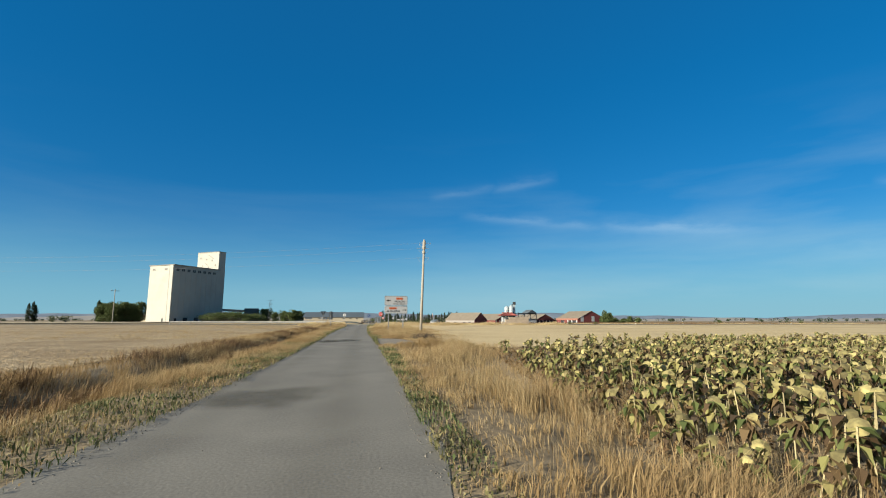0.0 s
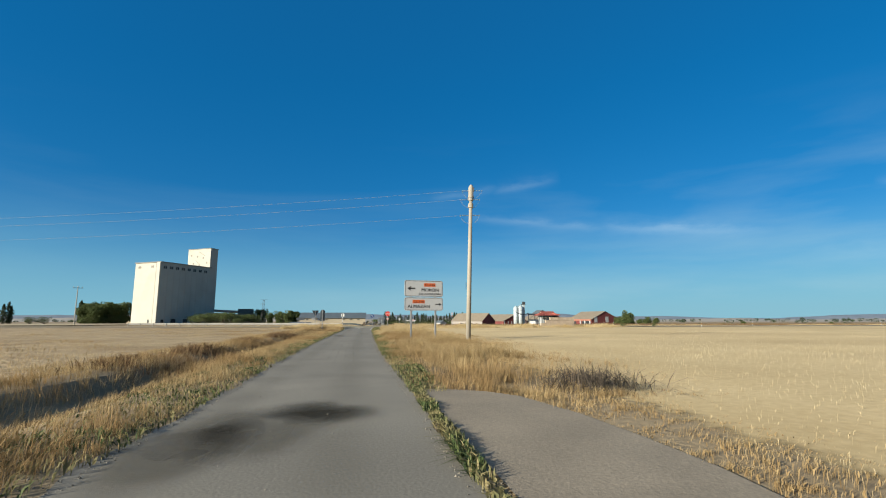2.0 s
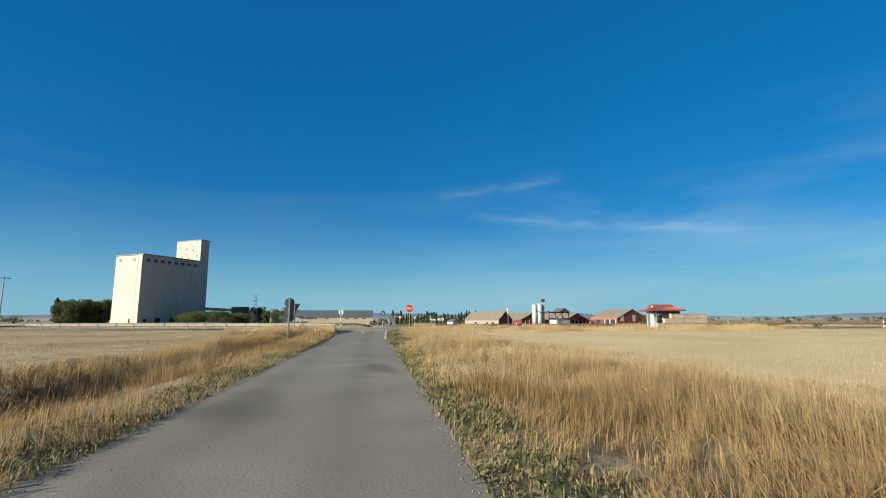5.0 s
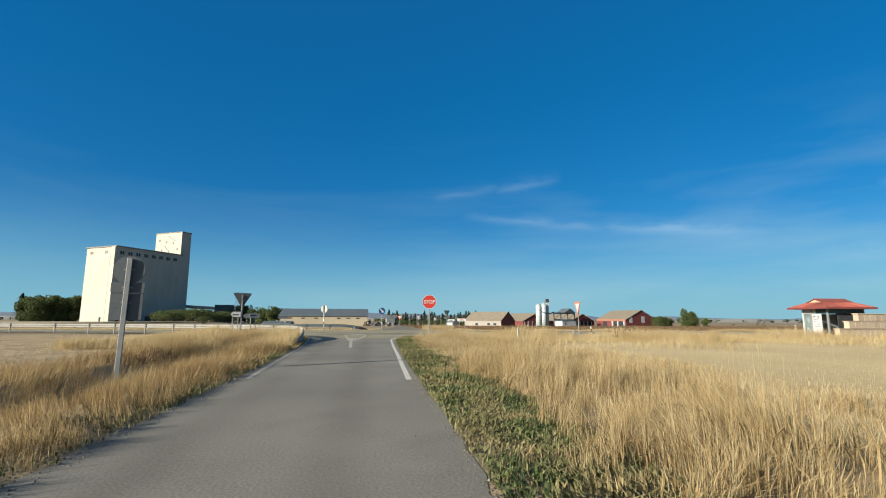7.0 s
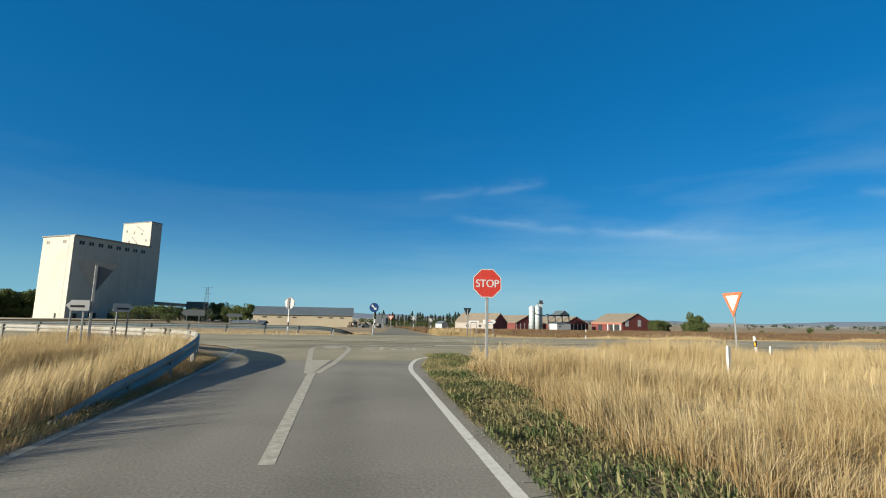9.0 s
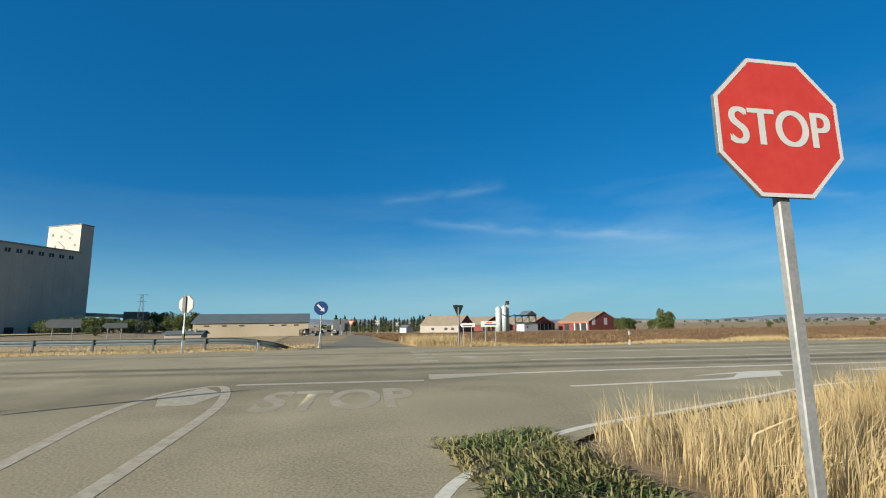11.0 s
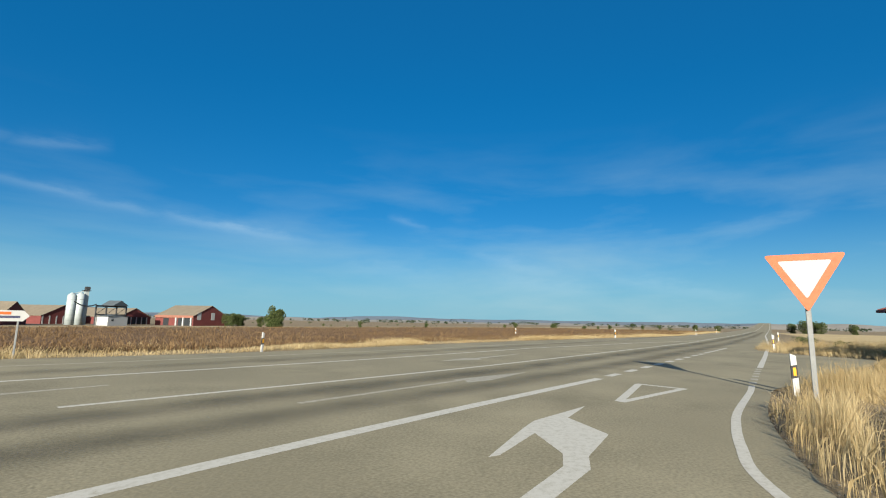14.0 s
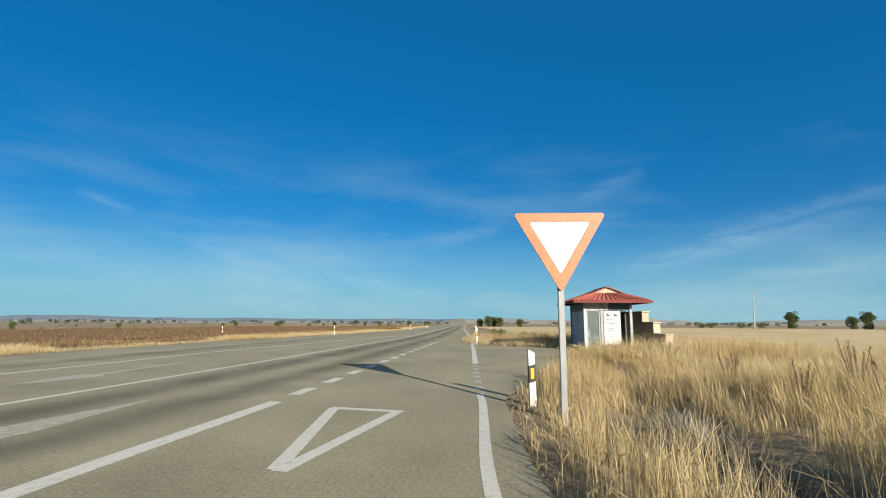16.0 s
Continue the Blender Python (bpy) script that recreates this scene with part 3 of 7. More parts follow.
# the lane, with ragged broken edges
lane_v, lane_f = [], []
ys = list(np.arange(-40, 105, 0.4))
for y in ys:
    lane_v.append((edge_at(LEFT_EDGE, y) - 0.10 + 0.2 * noise.noise((y * 0.9, 1.7, 0)) + 0.10 * noise.noise((y * 4.1, 3, 0)), y, 0.0))
    lane_v.append((edge_at(RIGHT_EDGE, y) + 0.08 + 0.2 * noise.noise((y * 0.9, 9.7, 0)) + 0.10 * noise.noise((y * 4.1, 7, 0)), y, 0.0))
lane_f = [(2 * i, 2 * i + 1, 2 * i + 3, 2 * i + 2) for i in range(len(ys) - 1)]
lane = sheet("road", lane_v, lane_f, ASPH, "worn grey country lane with crumbling edges", "road")

# the main road and the mouth of the lane
mouth = cubic(RIGHT_EDGE[10:], 6)
mouth_x, mouth_y = [p[0] for p in mouth], [p[1] for p in mouth]
lmouth = cubic(LEFT_EDGE[10:], 6)[::-1]
lm_x, lm_y = [p[0] for p in lmouth], [p[1] for p in lmouth]


def near_edge(x):
    if x > mouth_x[-1]:
        return main_line(x) - 4.4
    if x > 1.95:
        return float(np.interp(x, mouth_x, mouth_y))
    if x < -18:
        return min(main_line(x) - 4.4, 1e9)
    if x < -4.7:
        return float(np.interp(x, lm_x, lm_y))
    return 104.4


FAR_X = [-400, -60, -25, -10, -5, 0, 5, 8, 12, 16.4, 27, 37, 70, 1500]
FAR_Y = [main_line(-400) + 4.6, main_line(-60) + 4.6, 128.6, 127.2, 126.8, 127.6, 128.2, 126.0, 124.6, 123.5, 122.6, 121.4, main_line(70) + 4.8, main_line(1500) + 4.8]


def far_edge(x):
    if x > 70:
        return main_line(x) + 4.8
    return float(np.interp(x, FAR_X, FAR_Y))


mxs = sorted(list(np.arange(-60, 100, 0.5)) + list(np.arange(-400, -60, 10)) + list(np.arange(100, 1500, 12)) + [-4.69, 1.96])


def crest(x):
    """The far end of the road climbs a low rise."""
    k = min(1.0, max(0.0, (x - 160) / 500.0))
    return 6.0 * k * k * (3 - 2 * k)


mv, mf = [], []
for x in mxs:
    lo, hi = near_edge(x), far_edge(x)
    for k in range(9):
        y = lo + (hi - lo) * k / 8
        mv.append((x, y, 0.004 + 0.005 * (1 - abs(k - 4) / 4) + crest(x)))
for i in range(len(mxs) - 1):
    for k in range(8):
        mf.append((9 * i + k, 9 * (i + 1) + k, 9 * (i + 1) + k + 1, 9 * i + k + 1))
main_road = sheet("road", mv, mf, ASPH_MAIN, "wide pale asphalt main road with turning lanes", "road")


def road_z(x, y):
    lo, hi = near_edge(x), far_edge(x)
    if y < lo or y > hi:
        return 0.0
    k = (y - lo) / (hi - lo)
    return 0.004 + 0.005 * (1 - abs(k - 0.5) * 2) + crest(x)


def stripe(name, pts, width, mat, label, lift=0.002, n=8, curve=True, kind="structure"):
    P = cubic(pts, n) if curve and len(pts) > 2 else [Vector(p) for p in pts]
    if not curve or len(pts) == 2:
        Q = []
        for a, b in zip(P[:-1], P[1:]):
            k = max(1, int((b - a).length / 0.8))
            Q += [a.lerp(b, i / k) for i in range(k)]
        P = Q + [P[-1]]
    ws = width if hasattr(width, "__len__") else (width, width)
    v = []
    for i, p in enumerate(P):
        a, b = P[max(0, i - 1)], P[min(len(P) - 1, i + 1)]
        d = (b - a).normalized()
        w = (ws[0] + (ws[1] - ws[0]) * i / (len(P) - 1)) / 2
        for s in (-1, 1):
            x, y = p.x - d.y * w * s, p.y + d.x * w * s
            v.append((x, y, road_z(x, y) + lift))
    f = [(2 * i, 2 * i + 1, 2 * i + 3, 2 * i + 2) for i in range(len(P) - 1)]
    return sheet(name, v, f, mat, label, "road marking", kind)


def patch(name, outline, mat, label, lift=0.0022, category="road marking"):
    v = [(x, y, road_z(x, y) + lift) for x, y in outline]
    return sheet(name, v, [tuple(range(len(v)))], mat, label, category)


LINE = "white painted road line, worn"
for off, x0, x1, w, mt in ((0.0, 7.5, 50, 0.13, PAINT), (-3.95, -400, -14, 0.15, PAINT), (0.0, -400, -9, 0.12, PAINT_OLD)):
    stripe("road_marking", [(x, main_line(x) + off) for x in np.linspace(x0, x1, 24)], w, mt, LINE)
stripe("road_marking", [(x, main_line(x) + float(np.interp(x, [4, 27, 40, 52], [3.7, 3.75, 2.4, 0.25]))) for x in np.linspace(5.2, 52, 24)], 0.15, PAINT, LINE)
stripe("road_marking", [(x, main_line(x) + 0.12) for x in np.linspace(52, 1500, 60)], 0.16, PAINT, LINE)
stripe("road_marking", [(x, main_line(x) + float(np.interp(x, [4, 10, 30, 70], [7.3, 7.0, 6.2, 3.7]))) for x in np.linspace(5.0, 70, 24)], 0.13, PAINT_OLD, "thin faded white edge line of the main road")
stripe("road_marking", [(x, main_line(x) + 3.7) for x in np.linspace(70, 1500, 50)], 0.14, PAINT_OLD, "thin faded white edge line of the main road")
stripe("road_marking", [(x, main_line(x) - 3.6) for x in np.linspace(95, 1500, 50)], 0.14, PAINT, LINE)
stripe("road_marking", [(x, main_line(x) + float(np.interp(x, [-60, -25, -9], [0.3, 2.0, 3.9]))) for x in np.linspace(-60, -9, 14)], 0.12, PAINT_OLD, LINE)
# the wide divider of the turning lane and its dashes
stripe("road_marking", [(5.3, 112.72), (7.4, 112.56), (10.4, 112.24), (13, 111.92), (15.9, 111.55)], 0.21, PAINT, "broad white divider line", n=6)
patch("road_marking", [(3.2, 112.17), (4.3, 112.4), (5.32, 112.6), (5.32, 112.83), (3.41, 113.2)], PAINT_OLD, "blunt flared end of the divider line, rubbed")
for i in range(14):
    x = 16.55 + 1.5 * i
    stripe("road_marking", [(x, 111.55 - 0.098 * (x - 16.1)), (x + 0.78, 111.55 - 0.098 * (x - 15.32))], 0.2, PAINT, "short white dash of a lane divider")
# right edge line round the corner
stripe("road_marking", [(0.52, 83.5), (0.6, 87), (0.68, 90), (0.78, 95), (0.9, 99.3), (1.02, 102.4), (1.6, 105.1), (2.6, 106.2), (3.6, 106.9), (5.15, 107.4), (7.2, 108.0), (9.3, 108.7), (10.5, 108.85), (11.7, 108.9), (13, 108.88), (15.6, 108.69), (16.8, 108.64)], 0.11, PAINT, "white edge line curving round the corner")
for i in range(6):
    stripe("road_marking", [(17.2 + i * 0.85, 108.62 - 0.045 * i), (17.65 + i * 0.85, 108.6 - 0.045 * i)], 0.15, PAINT_OLD, "short faded edge dash")
stripe("road_marking", [(22.3, 108.33), (29, 107.95), (33, 107.75), (47.5, 107.05), (95, 105.4)], 0.16, PAINT, LINE)
stripe("road_marking", [(-2.62, 84), (-2.84, 88.7), (-3.06, 94), (-3.38, 99), (-3.76, 103.3), (-4.15, 106.5), (-4.62, 109.2), (-5.6, 111.6), (-7.6, 113.4), (-11, 115.4)], 0.10, PAINT_OLD, "white edge line curving left, dusty")
# centre stripe that opens into a tear-drop island
stripe("road_marking", [(-1.03, 94.5), (-1.14, 97.8), (-1.25, 101.3)], (0.13, 0.17), PAINT_OLD, "wide white centre stripe, worn thin")
stripe("road_marking", [(-1.33, 101.2), (-1.55, 104), (-1.8, 107.4), (-1.95, 109.8), (-1.75, 111.6), (-1.2, 112.5), (-0.83, 112.2), (-0.55, 110), (-0.66, 107), (-0.85, 104), (-1.13, 101.2)], 0.16, PAINT_GHOST, "painted tear-drop island outline, worn", 0.0026)
patch("road_marking", [(-1.2, 112.4), (-1.72, 111.3), (-1.45, 110.2), (-0.95, 110.2), (-0.72, 111.4)], PAINT_GHOST, "rubbed painted filling at the island's blunt end")
patch("road_marking", [(-1.24, 101.0), (-0.98, 104.6), (-1.57, 104.6)], PAINT_GHOST, "faded painted filling of the tear-drop island", 0.0022)
stripe("road_marking", [(-0.68, 112.63), (1.0, 112.38), (3.05, 112.04)], 0.24, PAINT_OLD, "worn white stop line")
stop_txt = lettering("road_lettering", "STOP", -0.1, 109.3, 0.028, 1.95, 2.45, PAINT_GONE, None, flat=True, bold=0.03)
_rot = Matrix.Rotation(radians(-6), 3, "Z")
for _v in stop_txt.data.vertices:
    _p = _rot @ _v.co + stop_txt.location
    _v.co = (_p.x, _p.y, road_z(_p.x, _p.y) + 0.002)
stop_txt.location = (0, 0, 0)
tagged(stop_txt, "faded white lettering painted on the asphalt", "road marking", "", "structure")
# bent arrow of the near lane, give-way triangle, lane arrows
patch("road_marking", [(5.4, 110.08), (8.85, 109.93), (9.25, 110.05), (10.28, 110.1), (10.95, 110.76), (12.0, 110.82), (10.5, 111.05), (10.0, 111.0), (8.68, 110.8), (8.8, 110.74), (9.85, 110.8), (9.2, 110.28), (8.8, 110.15), (5.4, 110.22)], PAINT, "white painted bent arrow, worn")
for a, b in (((15.44, 110.68), (15.2, 109.74)), ((15.25, 109.78), (12.75, 110.46)), ((12.8, 110.5), (15.42, 110.64))):
    stripe("road_marking", [a, b], 0.14, PAINT, "side of a white painted give-way triangle")
patch("road_marking", [(9.6, 114.2), (13.6, 113.74), (13.3, 113.52), (14.0, 113.32), (16.1, 113.36), (14.4, 113.8), (13.5, 113.98), (13.6, 113.86), (9.6, 114.32)], PAINT_OLD, "faded white lane arrow pointing along the road")
patch("road_marking", [(17.4, 116.7), (18.9, 116.0), (19.1, 116.25), (22.6, 116.2), (22.6, 116.32), (19.2, 116.48), (19.1, 116.74)], PAINT_OLD, "faded white lane arrow pointing along the road")
patch("road_marking", [(5.55, 118.9), (5.95, 117.8), (6.4, 118.2), (8.9, 118.14), (8.9, 118.26), (6.4, 118.42), (6.3, 118.85)], PAINT_OLD, "faded white lane arrow pointing along the road")
for k in range(4):
    stripe("road_marking", [(4.1 + 0.22 * k, 117.3 + k * 1.7), (4.65 + 0.22 * k, 117.2 + k * 1.7)], 0.55, PAINT_GHOST, "ghost of an old painted bar", kind="structure")

# darker wheel tracks, fading out to both sides


def wear_band(pts, width, amount, lift=0.0010):
    P = cubic(pts, 4) if len(pts) > 2 else [Vector(pts[0]).lerp(Vector(pts[1]), k / 20) for k in range(21)]
    v, f, w = [], [], []
    for i, p in enumerate(P):
        a, b = P[max(0, i - 1)], P[min(len(P) - 1, i + 1)]
        d = (b - a).normalized()
        end = min(1.0, i / 3, (len(P) - 1 - i) / 3)
        for k in range(9):
            o = (k / 8 - 0.5) * width
            x, y = p.x - d.y * o, p.y + d.x * o
            v.append((x, y, road_z(x, y) + lift))
            w.append(amount * end * (0.5 + 0.5 * math.cos(math.pi * (k / 4 - 1))))
    for i in range(len(P) - 1):
        for k in range(8):
            f.append((9 * i + k, 9 * i + k + 1, 9 * (i + 1) + k + 1, 9 * (i + 1) + k))
    ob = sheet("road_wear", v, f, ROAD_DARK, "dark band of tyre wear on asphalt", "road wear")
    at = ob.data.attributes.new("wear", "FLOAT", "POINT")
    at.data.foreach_set("value", w)
    return ob


for off, wd, am in ((-0.9, 1.5, 0.75), (-2.4, 1.4, 0.65), (5.2, 1.6, 0.4)):
    wear_band([(x, main_line(x) + off) for x in np.linspace(-60, 170, 70)], wd, am)
wear_band([(0.3, -20), (0.25, 10), (-0.2, 40), (-0.5, 70), (-0.5, 95), (-0.2, 108)], 1.0, 0.2)
wear_band([(-1.3, -20), (-1.3, 10), (-1.7, 40), (-2.0, 70), (-2.1, 95), (-2.4, 108)], 0.9, 0.18)
# one broad, soft darkening across the mouth of the lane
wear_band([(-6, 110.5), (-2, 112), (2, 112.5), (6, 112.2)], 5.5, 0.5, 0.0007)


def blob(cx, cy, rx, ry, seed, turn=0.0, k=40):
    rnd = random.Random(seed)
    ph = [rnd.random() * 6.28 for _ in range(6)]
    out = []
    for i in range(k):
        a = 2 * math.pi * i / k
        r = 1 + sum(0.16 / (j + 1) * math.sin((j + 2) * a + ph[j]) for j in range(6))
        x, y = rx * r * math.cos(a), ry * r * math.sin(a)
        out.append((cx + x * math.cos(turn) - y * math.sin(turn), cy + x * math.sin(turn) + y * math.cos(turn)))
    return out


def dark_blob(cx, cy, rx, ry, amount, seed, lift=0.0014):
    """A darkened, soft-edged patch of the road."""
    v, f, w = [(cx, cy, road_z(cx, cy) + lift)], [], [amount]
    k, rings = 40, 6
    for r in range(1, rings + 1):
        for x, y in blob(cx, cy, rx * r / rings, ry * r / rings, seed, k=k):
            v.append((x, y, road_z(x, y) + lift))
            w.append(amount * (0.5 + 0.5 * math.cos(math.pi * (r / rings) ** 1.6)))
    f = [(0, 1 + i, 1 + (i + 1) % k) for i in range(k)]
    for r in range(rings - 1):
        a, b = 1 + r * k, 1 + (r + 1) * k
        f += [(a + i, b + i, b + (i + 1) % k, a + (i + 1) % k) for i in range(k)]
    ob = sheet("road_patch", v, f, ROAD_DARK, "dark soft-edged patch on the lane", "road patch")
    ob.data.attributes.new("wear", "FLOAT", "POINT").data.foreach_set("value", w)


for cx, cy, rx, ry, am, sd_ in ((-0.85, 9.2, 0.95, 1.3, 1.6, 1), (-0.85, 28.9, 1.15, 1.5, 1.8, 2), (-1.4, 27.9, 0.75, 1.1, 1.7, 6), (-0.3, 29.6, 0.8, 0.9, 1.4, 9), (-1.9, 61, 0.7, 2.0, 0.8, 11), (0.0, 66, 0.5, 1.6, 0.7, 12)):
    dark_blob(cx, cy, rx, ry, am, sd_)


# long cracks of the lane
def crack(name, pts, w):
    rnd = random.Random(int(pts[0][1] * 10 + pts[0][0] * 100))
    P = []
    for a, b in zip(pts[:-1], pts[1:]):
        k = max(2, int(math.dist(a, b) / 0.09))
        for i in range(k):
            t = i / k
            P.append((a[0] + (b[0] - a[0]) * t + rnd.uniform(-0.012, 0.012), a[1] + (b[1] - a[1]) * t))
    v = []
    for x, y in P:
        ww = w * 0.45 * rnd.uniform(0.15, 1.0) ** 1.5 + 0.0012
        v += [(x - ww, y, road_z(x, y) + 0.0028), (x + ww, y, road_z(x, y) + 0.0028)]
    return sheet(name, v, [(2 * i, 2 * i + 1, 2 * i + 3, 2 * i + 2) for i in range(len(P) - 1) if math.sin(i * 0.37 + pts[0][0] * 7) > -0.96], CRACK, "dark open crack along the asphalt", "crack")


for off, y0, y1, w in ((0.79, 36.6, 52.5, 0.011), (1.05, 37.2, 49, 0.007), (1.33, 36.2, 53.5, 0.014), (1.56, 36.8, 52.5, 0.012), (1.86, 40.5, 51, 0.009), (2.1, 38, 51, 0.011), (2.32, 37.6, 49.5, 0.007), (0.36, 42.2, 49.2, 0.008), (1.8, 53, 55, 0.008), (1.3, 52.6, 54.2, 0.006)):
    crack("road_crack", [(float(np.interp(y, [36, 42, 50, 55], [0.69, 0.5, 0.3, 0.55])) - off, y) for y in np.arange(y0, y1 + 0.4, 1.1)], w * 0.6)
for pts in ([(0.2, 92.2), (0.25, 93.1)], [(-0.54, 91.1), (-0.54, 92.9)], [(1.95, 112.95), (2.05, 113.25), (2.45, 113.95)]):
    crack("road_crack", pts, 0.008)

# field track joining the lane
trk = [(1.3, 24.2), (2.0, 24.3), (2.6, 24.6), (2.95, 25.4), (3.05, 26.6), (3.02, 27.6), (2.9, 28.9), (2.6, 30.3), (2.2, 30.9), (1.65, 31.2), (1.15, 31.3)]
sheet("track", [(x, y, 0.012) for x, y in trk], [tuple(range(len(trk)))], CONC_PAD, "small pale paved field entrance beside the lane", "track")

# fields laid over the soil


def plot(name, x0, x1, y0, y1, nx, ny, mat, label, lift):
    xs = [x0] + [x for x in gx if x0 + 0.1 < x < x1 - 0.1] + [x1]
    yy = [y0] + [y for y in gy if y0 + 0.1 < y < y1 - 0.1] + [y1]
    nx, ny = len(xs), len(yy)
    v = []
    for y in yy:
        for i, x in enumerate(xs):
            rag = 0.35 * noise.noise((y * 0.7, x0, 2.0)) + 0.2 * noise.noise((y * 2.3, x0, 5.0)) if i in (0, nx - 1) else 0.0
            v.append((x + rag, y, ground_z(x + rag, y) + lift))
    f = [(j * nx + i, j * nx + i + 1, (j + 1) * nx + i + 1, (j + 1) * nx + i) for j in range(ny - 1) for i in range(nx - 1)]
    ob = sheet(name, v, f, mat, label, "field")
    cover = [min(1.0, min(i, nx - 1 - i) / 3) for j in range(ny) for i in range(nx)]
    ob.data.attributes.new("cover", "FLOAT", "POINT").data.foreach_set("value", cover)
    return ob


plot("field", 3.7, 240, 32, 101, 90, 40, STUBBLE, "pale golden stubble field, harvested", 0.012)
plot("field", 3.4, 240, 22.2, 32, 70, 12, STUBBLE, "pale golden stubble field, harvested", 0.012)
plot("field", 30, 240, -80, 21.4, 50, 30, STUBBLE, "pale golden stubble field, harvested", 0.012)
plot("field", -300, -6.2, -80, 112, 90, 60, STUBBLE_L, "brownish stubble field with bare earth", 0.02)
plot("field", 6.5, 130, 127.8, 200, 40, 20, BROWN_FIELD, "dark brown field of withered crop", 0.06)
plot("field", 130, 420, 118, 230, 30, 12, BROWN_FIELD, "dark brown field of withered crop", 0.06)
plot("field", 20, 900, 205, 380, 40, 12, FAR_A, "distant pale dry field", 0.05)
plot("field", -70, -1.5, 131.5, 215, 40, 30, STUBBLE_L, "tan bank of dry grass and earth beyond the rail", 0.03)
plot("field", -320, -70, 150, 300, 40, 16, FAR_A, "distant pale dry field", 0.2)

# ---- far hills ----


def hills(name, az0, az1, dist, height, mat, seed, label, base=-6.0):
    v, n = [], 90
    for i in range(n):
        a = radians(az0 + (az1 - az0) * i / (n - 1))
        ends = min(1, i / 8, (n - 1 - i) / 8)
        h = height * ends * (0.72 + 0.5 * noise.noise((i * 0.09, seed, 0)) + 0.18 * noise.noise((i * 0.4, seed, 5)))
        for r, z in ((dist, base), (dist * 1.08, base + h * 0.75), (dist * 1.16, base + h), (dist * 1.3, base)):
            v.append((r * math.cos(a), 100 + r * math.sin(a), z))
    f = [(4 * i + k, 4 * (i + 1) + k, 4 * (i + 1) + k + 1, 4 * i + k + 1) for i in range(n - 1) for k in range(3)]
    return sheet(name, v, f, mat, label, "hill", "structure")


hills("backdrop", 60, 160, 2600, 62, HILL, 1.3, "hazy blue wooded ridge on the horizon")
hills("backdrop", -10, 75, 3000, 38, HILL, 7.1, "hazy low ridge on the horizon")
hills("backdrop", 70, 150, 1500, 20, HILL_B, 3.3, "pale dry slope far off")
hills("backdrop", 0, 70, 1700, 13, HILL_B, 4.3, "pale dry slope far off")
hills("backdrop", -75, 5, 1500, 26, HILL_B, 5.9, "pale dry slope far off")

# ---- signs ----


def disc(r, k=8, turn=0.0, cx=0.0, cz=0.0):
    return [(cx + r * math.cos(2 * math.pi * i / k + turn), cz + r * math.sin(2 * math.pi * i / k + turn)) for i in range(k)]


def sign_post(parent, x, y, z0, z1, w=0.08, d=0.05):
    return part("post", B(x, y, (z0 + z1) / 2, w, d, z1 - z0, bevel=0.008), GALV, parent)


def arrow_outline(x0, x1, z, hgt, head, stem, left=True):
    """A road-sign arrow in x, z."""
    s = 1 if left else -1
    a, b = (x0, x1) if left else (x1, x0)
    pts = [(a, z), (a + s * head, z + hgt / 2), (a + s * head * 0.82, z + stem / 2), (b, z + stem / 2), (b, z - stem / 2), (a + s * head * 0.82, z - stem / 2), (a + s * head, z - hgt / 2)]
    return pts


def letters(text, x, y, z, size, width, parent, mat=BLACK):
    """A word whose letters are parts of their own; an accent stays with its letter."""
    word = lettering("letter", text, x, y, z, size, width, mat, parent, bold=0.0)
    bm = bmesh.new()
    bm.from_mesh(word.data)
    left, groups = set(bm.verts), []
    while left:
        todo, isle = [left.pop()], []
        while todo:
            v = todo.pop()
            isle.append(v)
            for e in v.link_edges:
                o = e.other_vert(v)
                if o in left:
                    left.remove(o)
                    todo.append(o)
        lo, hi = min(v.co.x for v in isle), max(v.co.x for v in isle)
        for g in groups:
            if min(hi, g[1]) - max(lo, g[0]) > 0.45 * min(hi - lo, g[1] - g[0]):
                g[0], g[1] = min(lo, g[0]), max(hi, g[1])
                g[2].extend(isle)
                break
        else:
            groups.append([lo, hi, isle])
    for _, _, isle in groups:
        one, seen = bmesh.new(), {}
        for v in isle:
            seen[v] = one.verts.new(v.co)
        for f in {f for v in isle for f in v.link_faces}:
            one.faces.new([seen[v] for v in f.verts])
        part("letter", one, mat, parent).location = word.location
    bm.free()
    bpy.data.objects.remove(word)


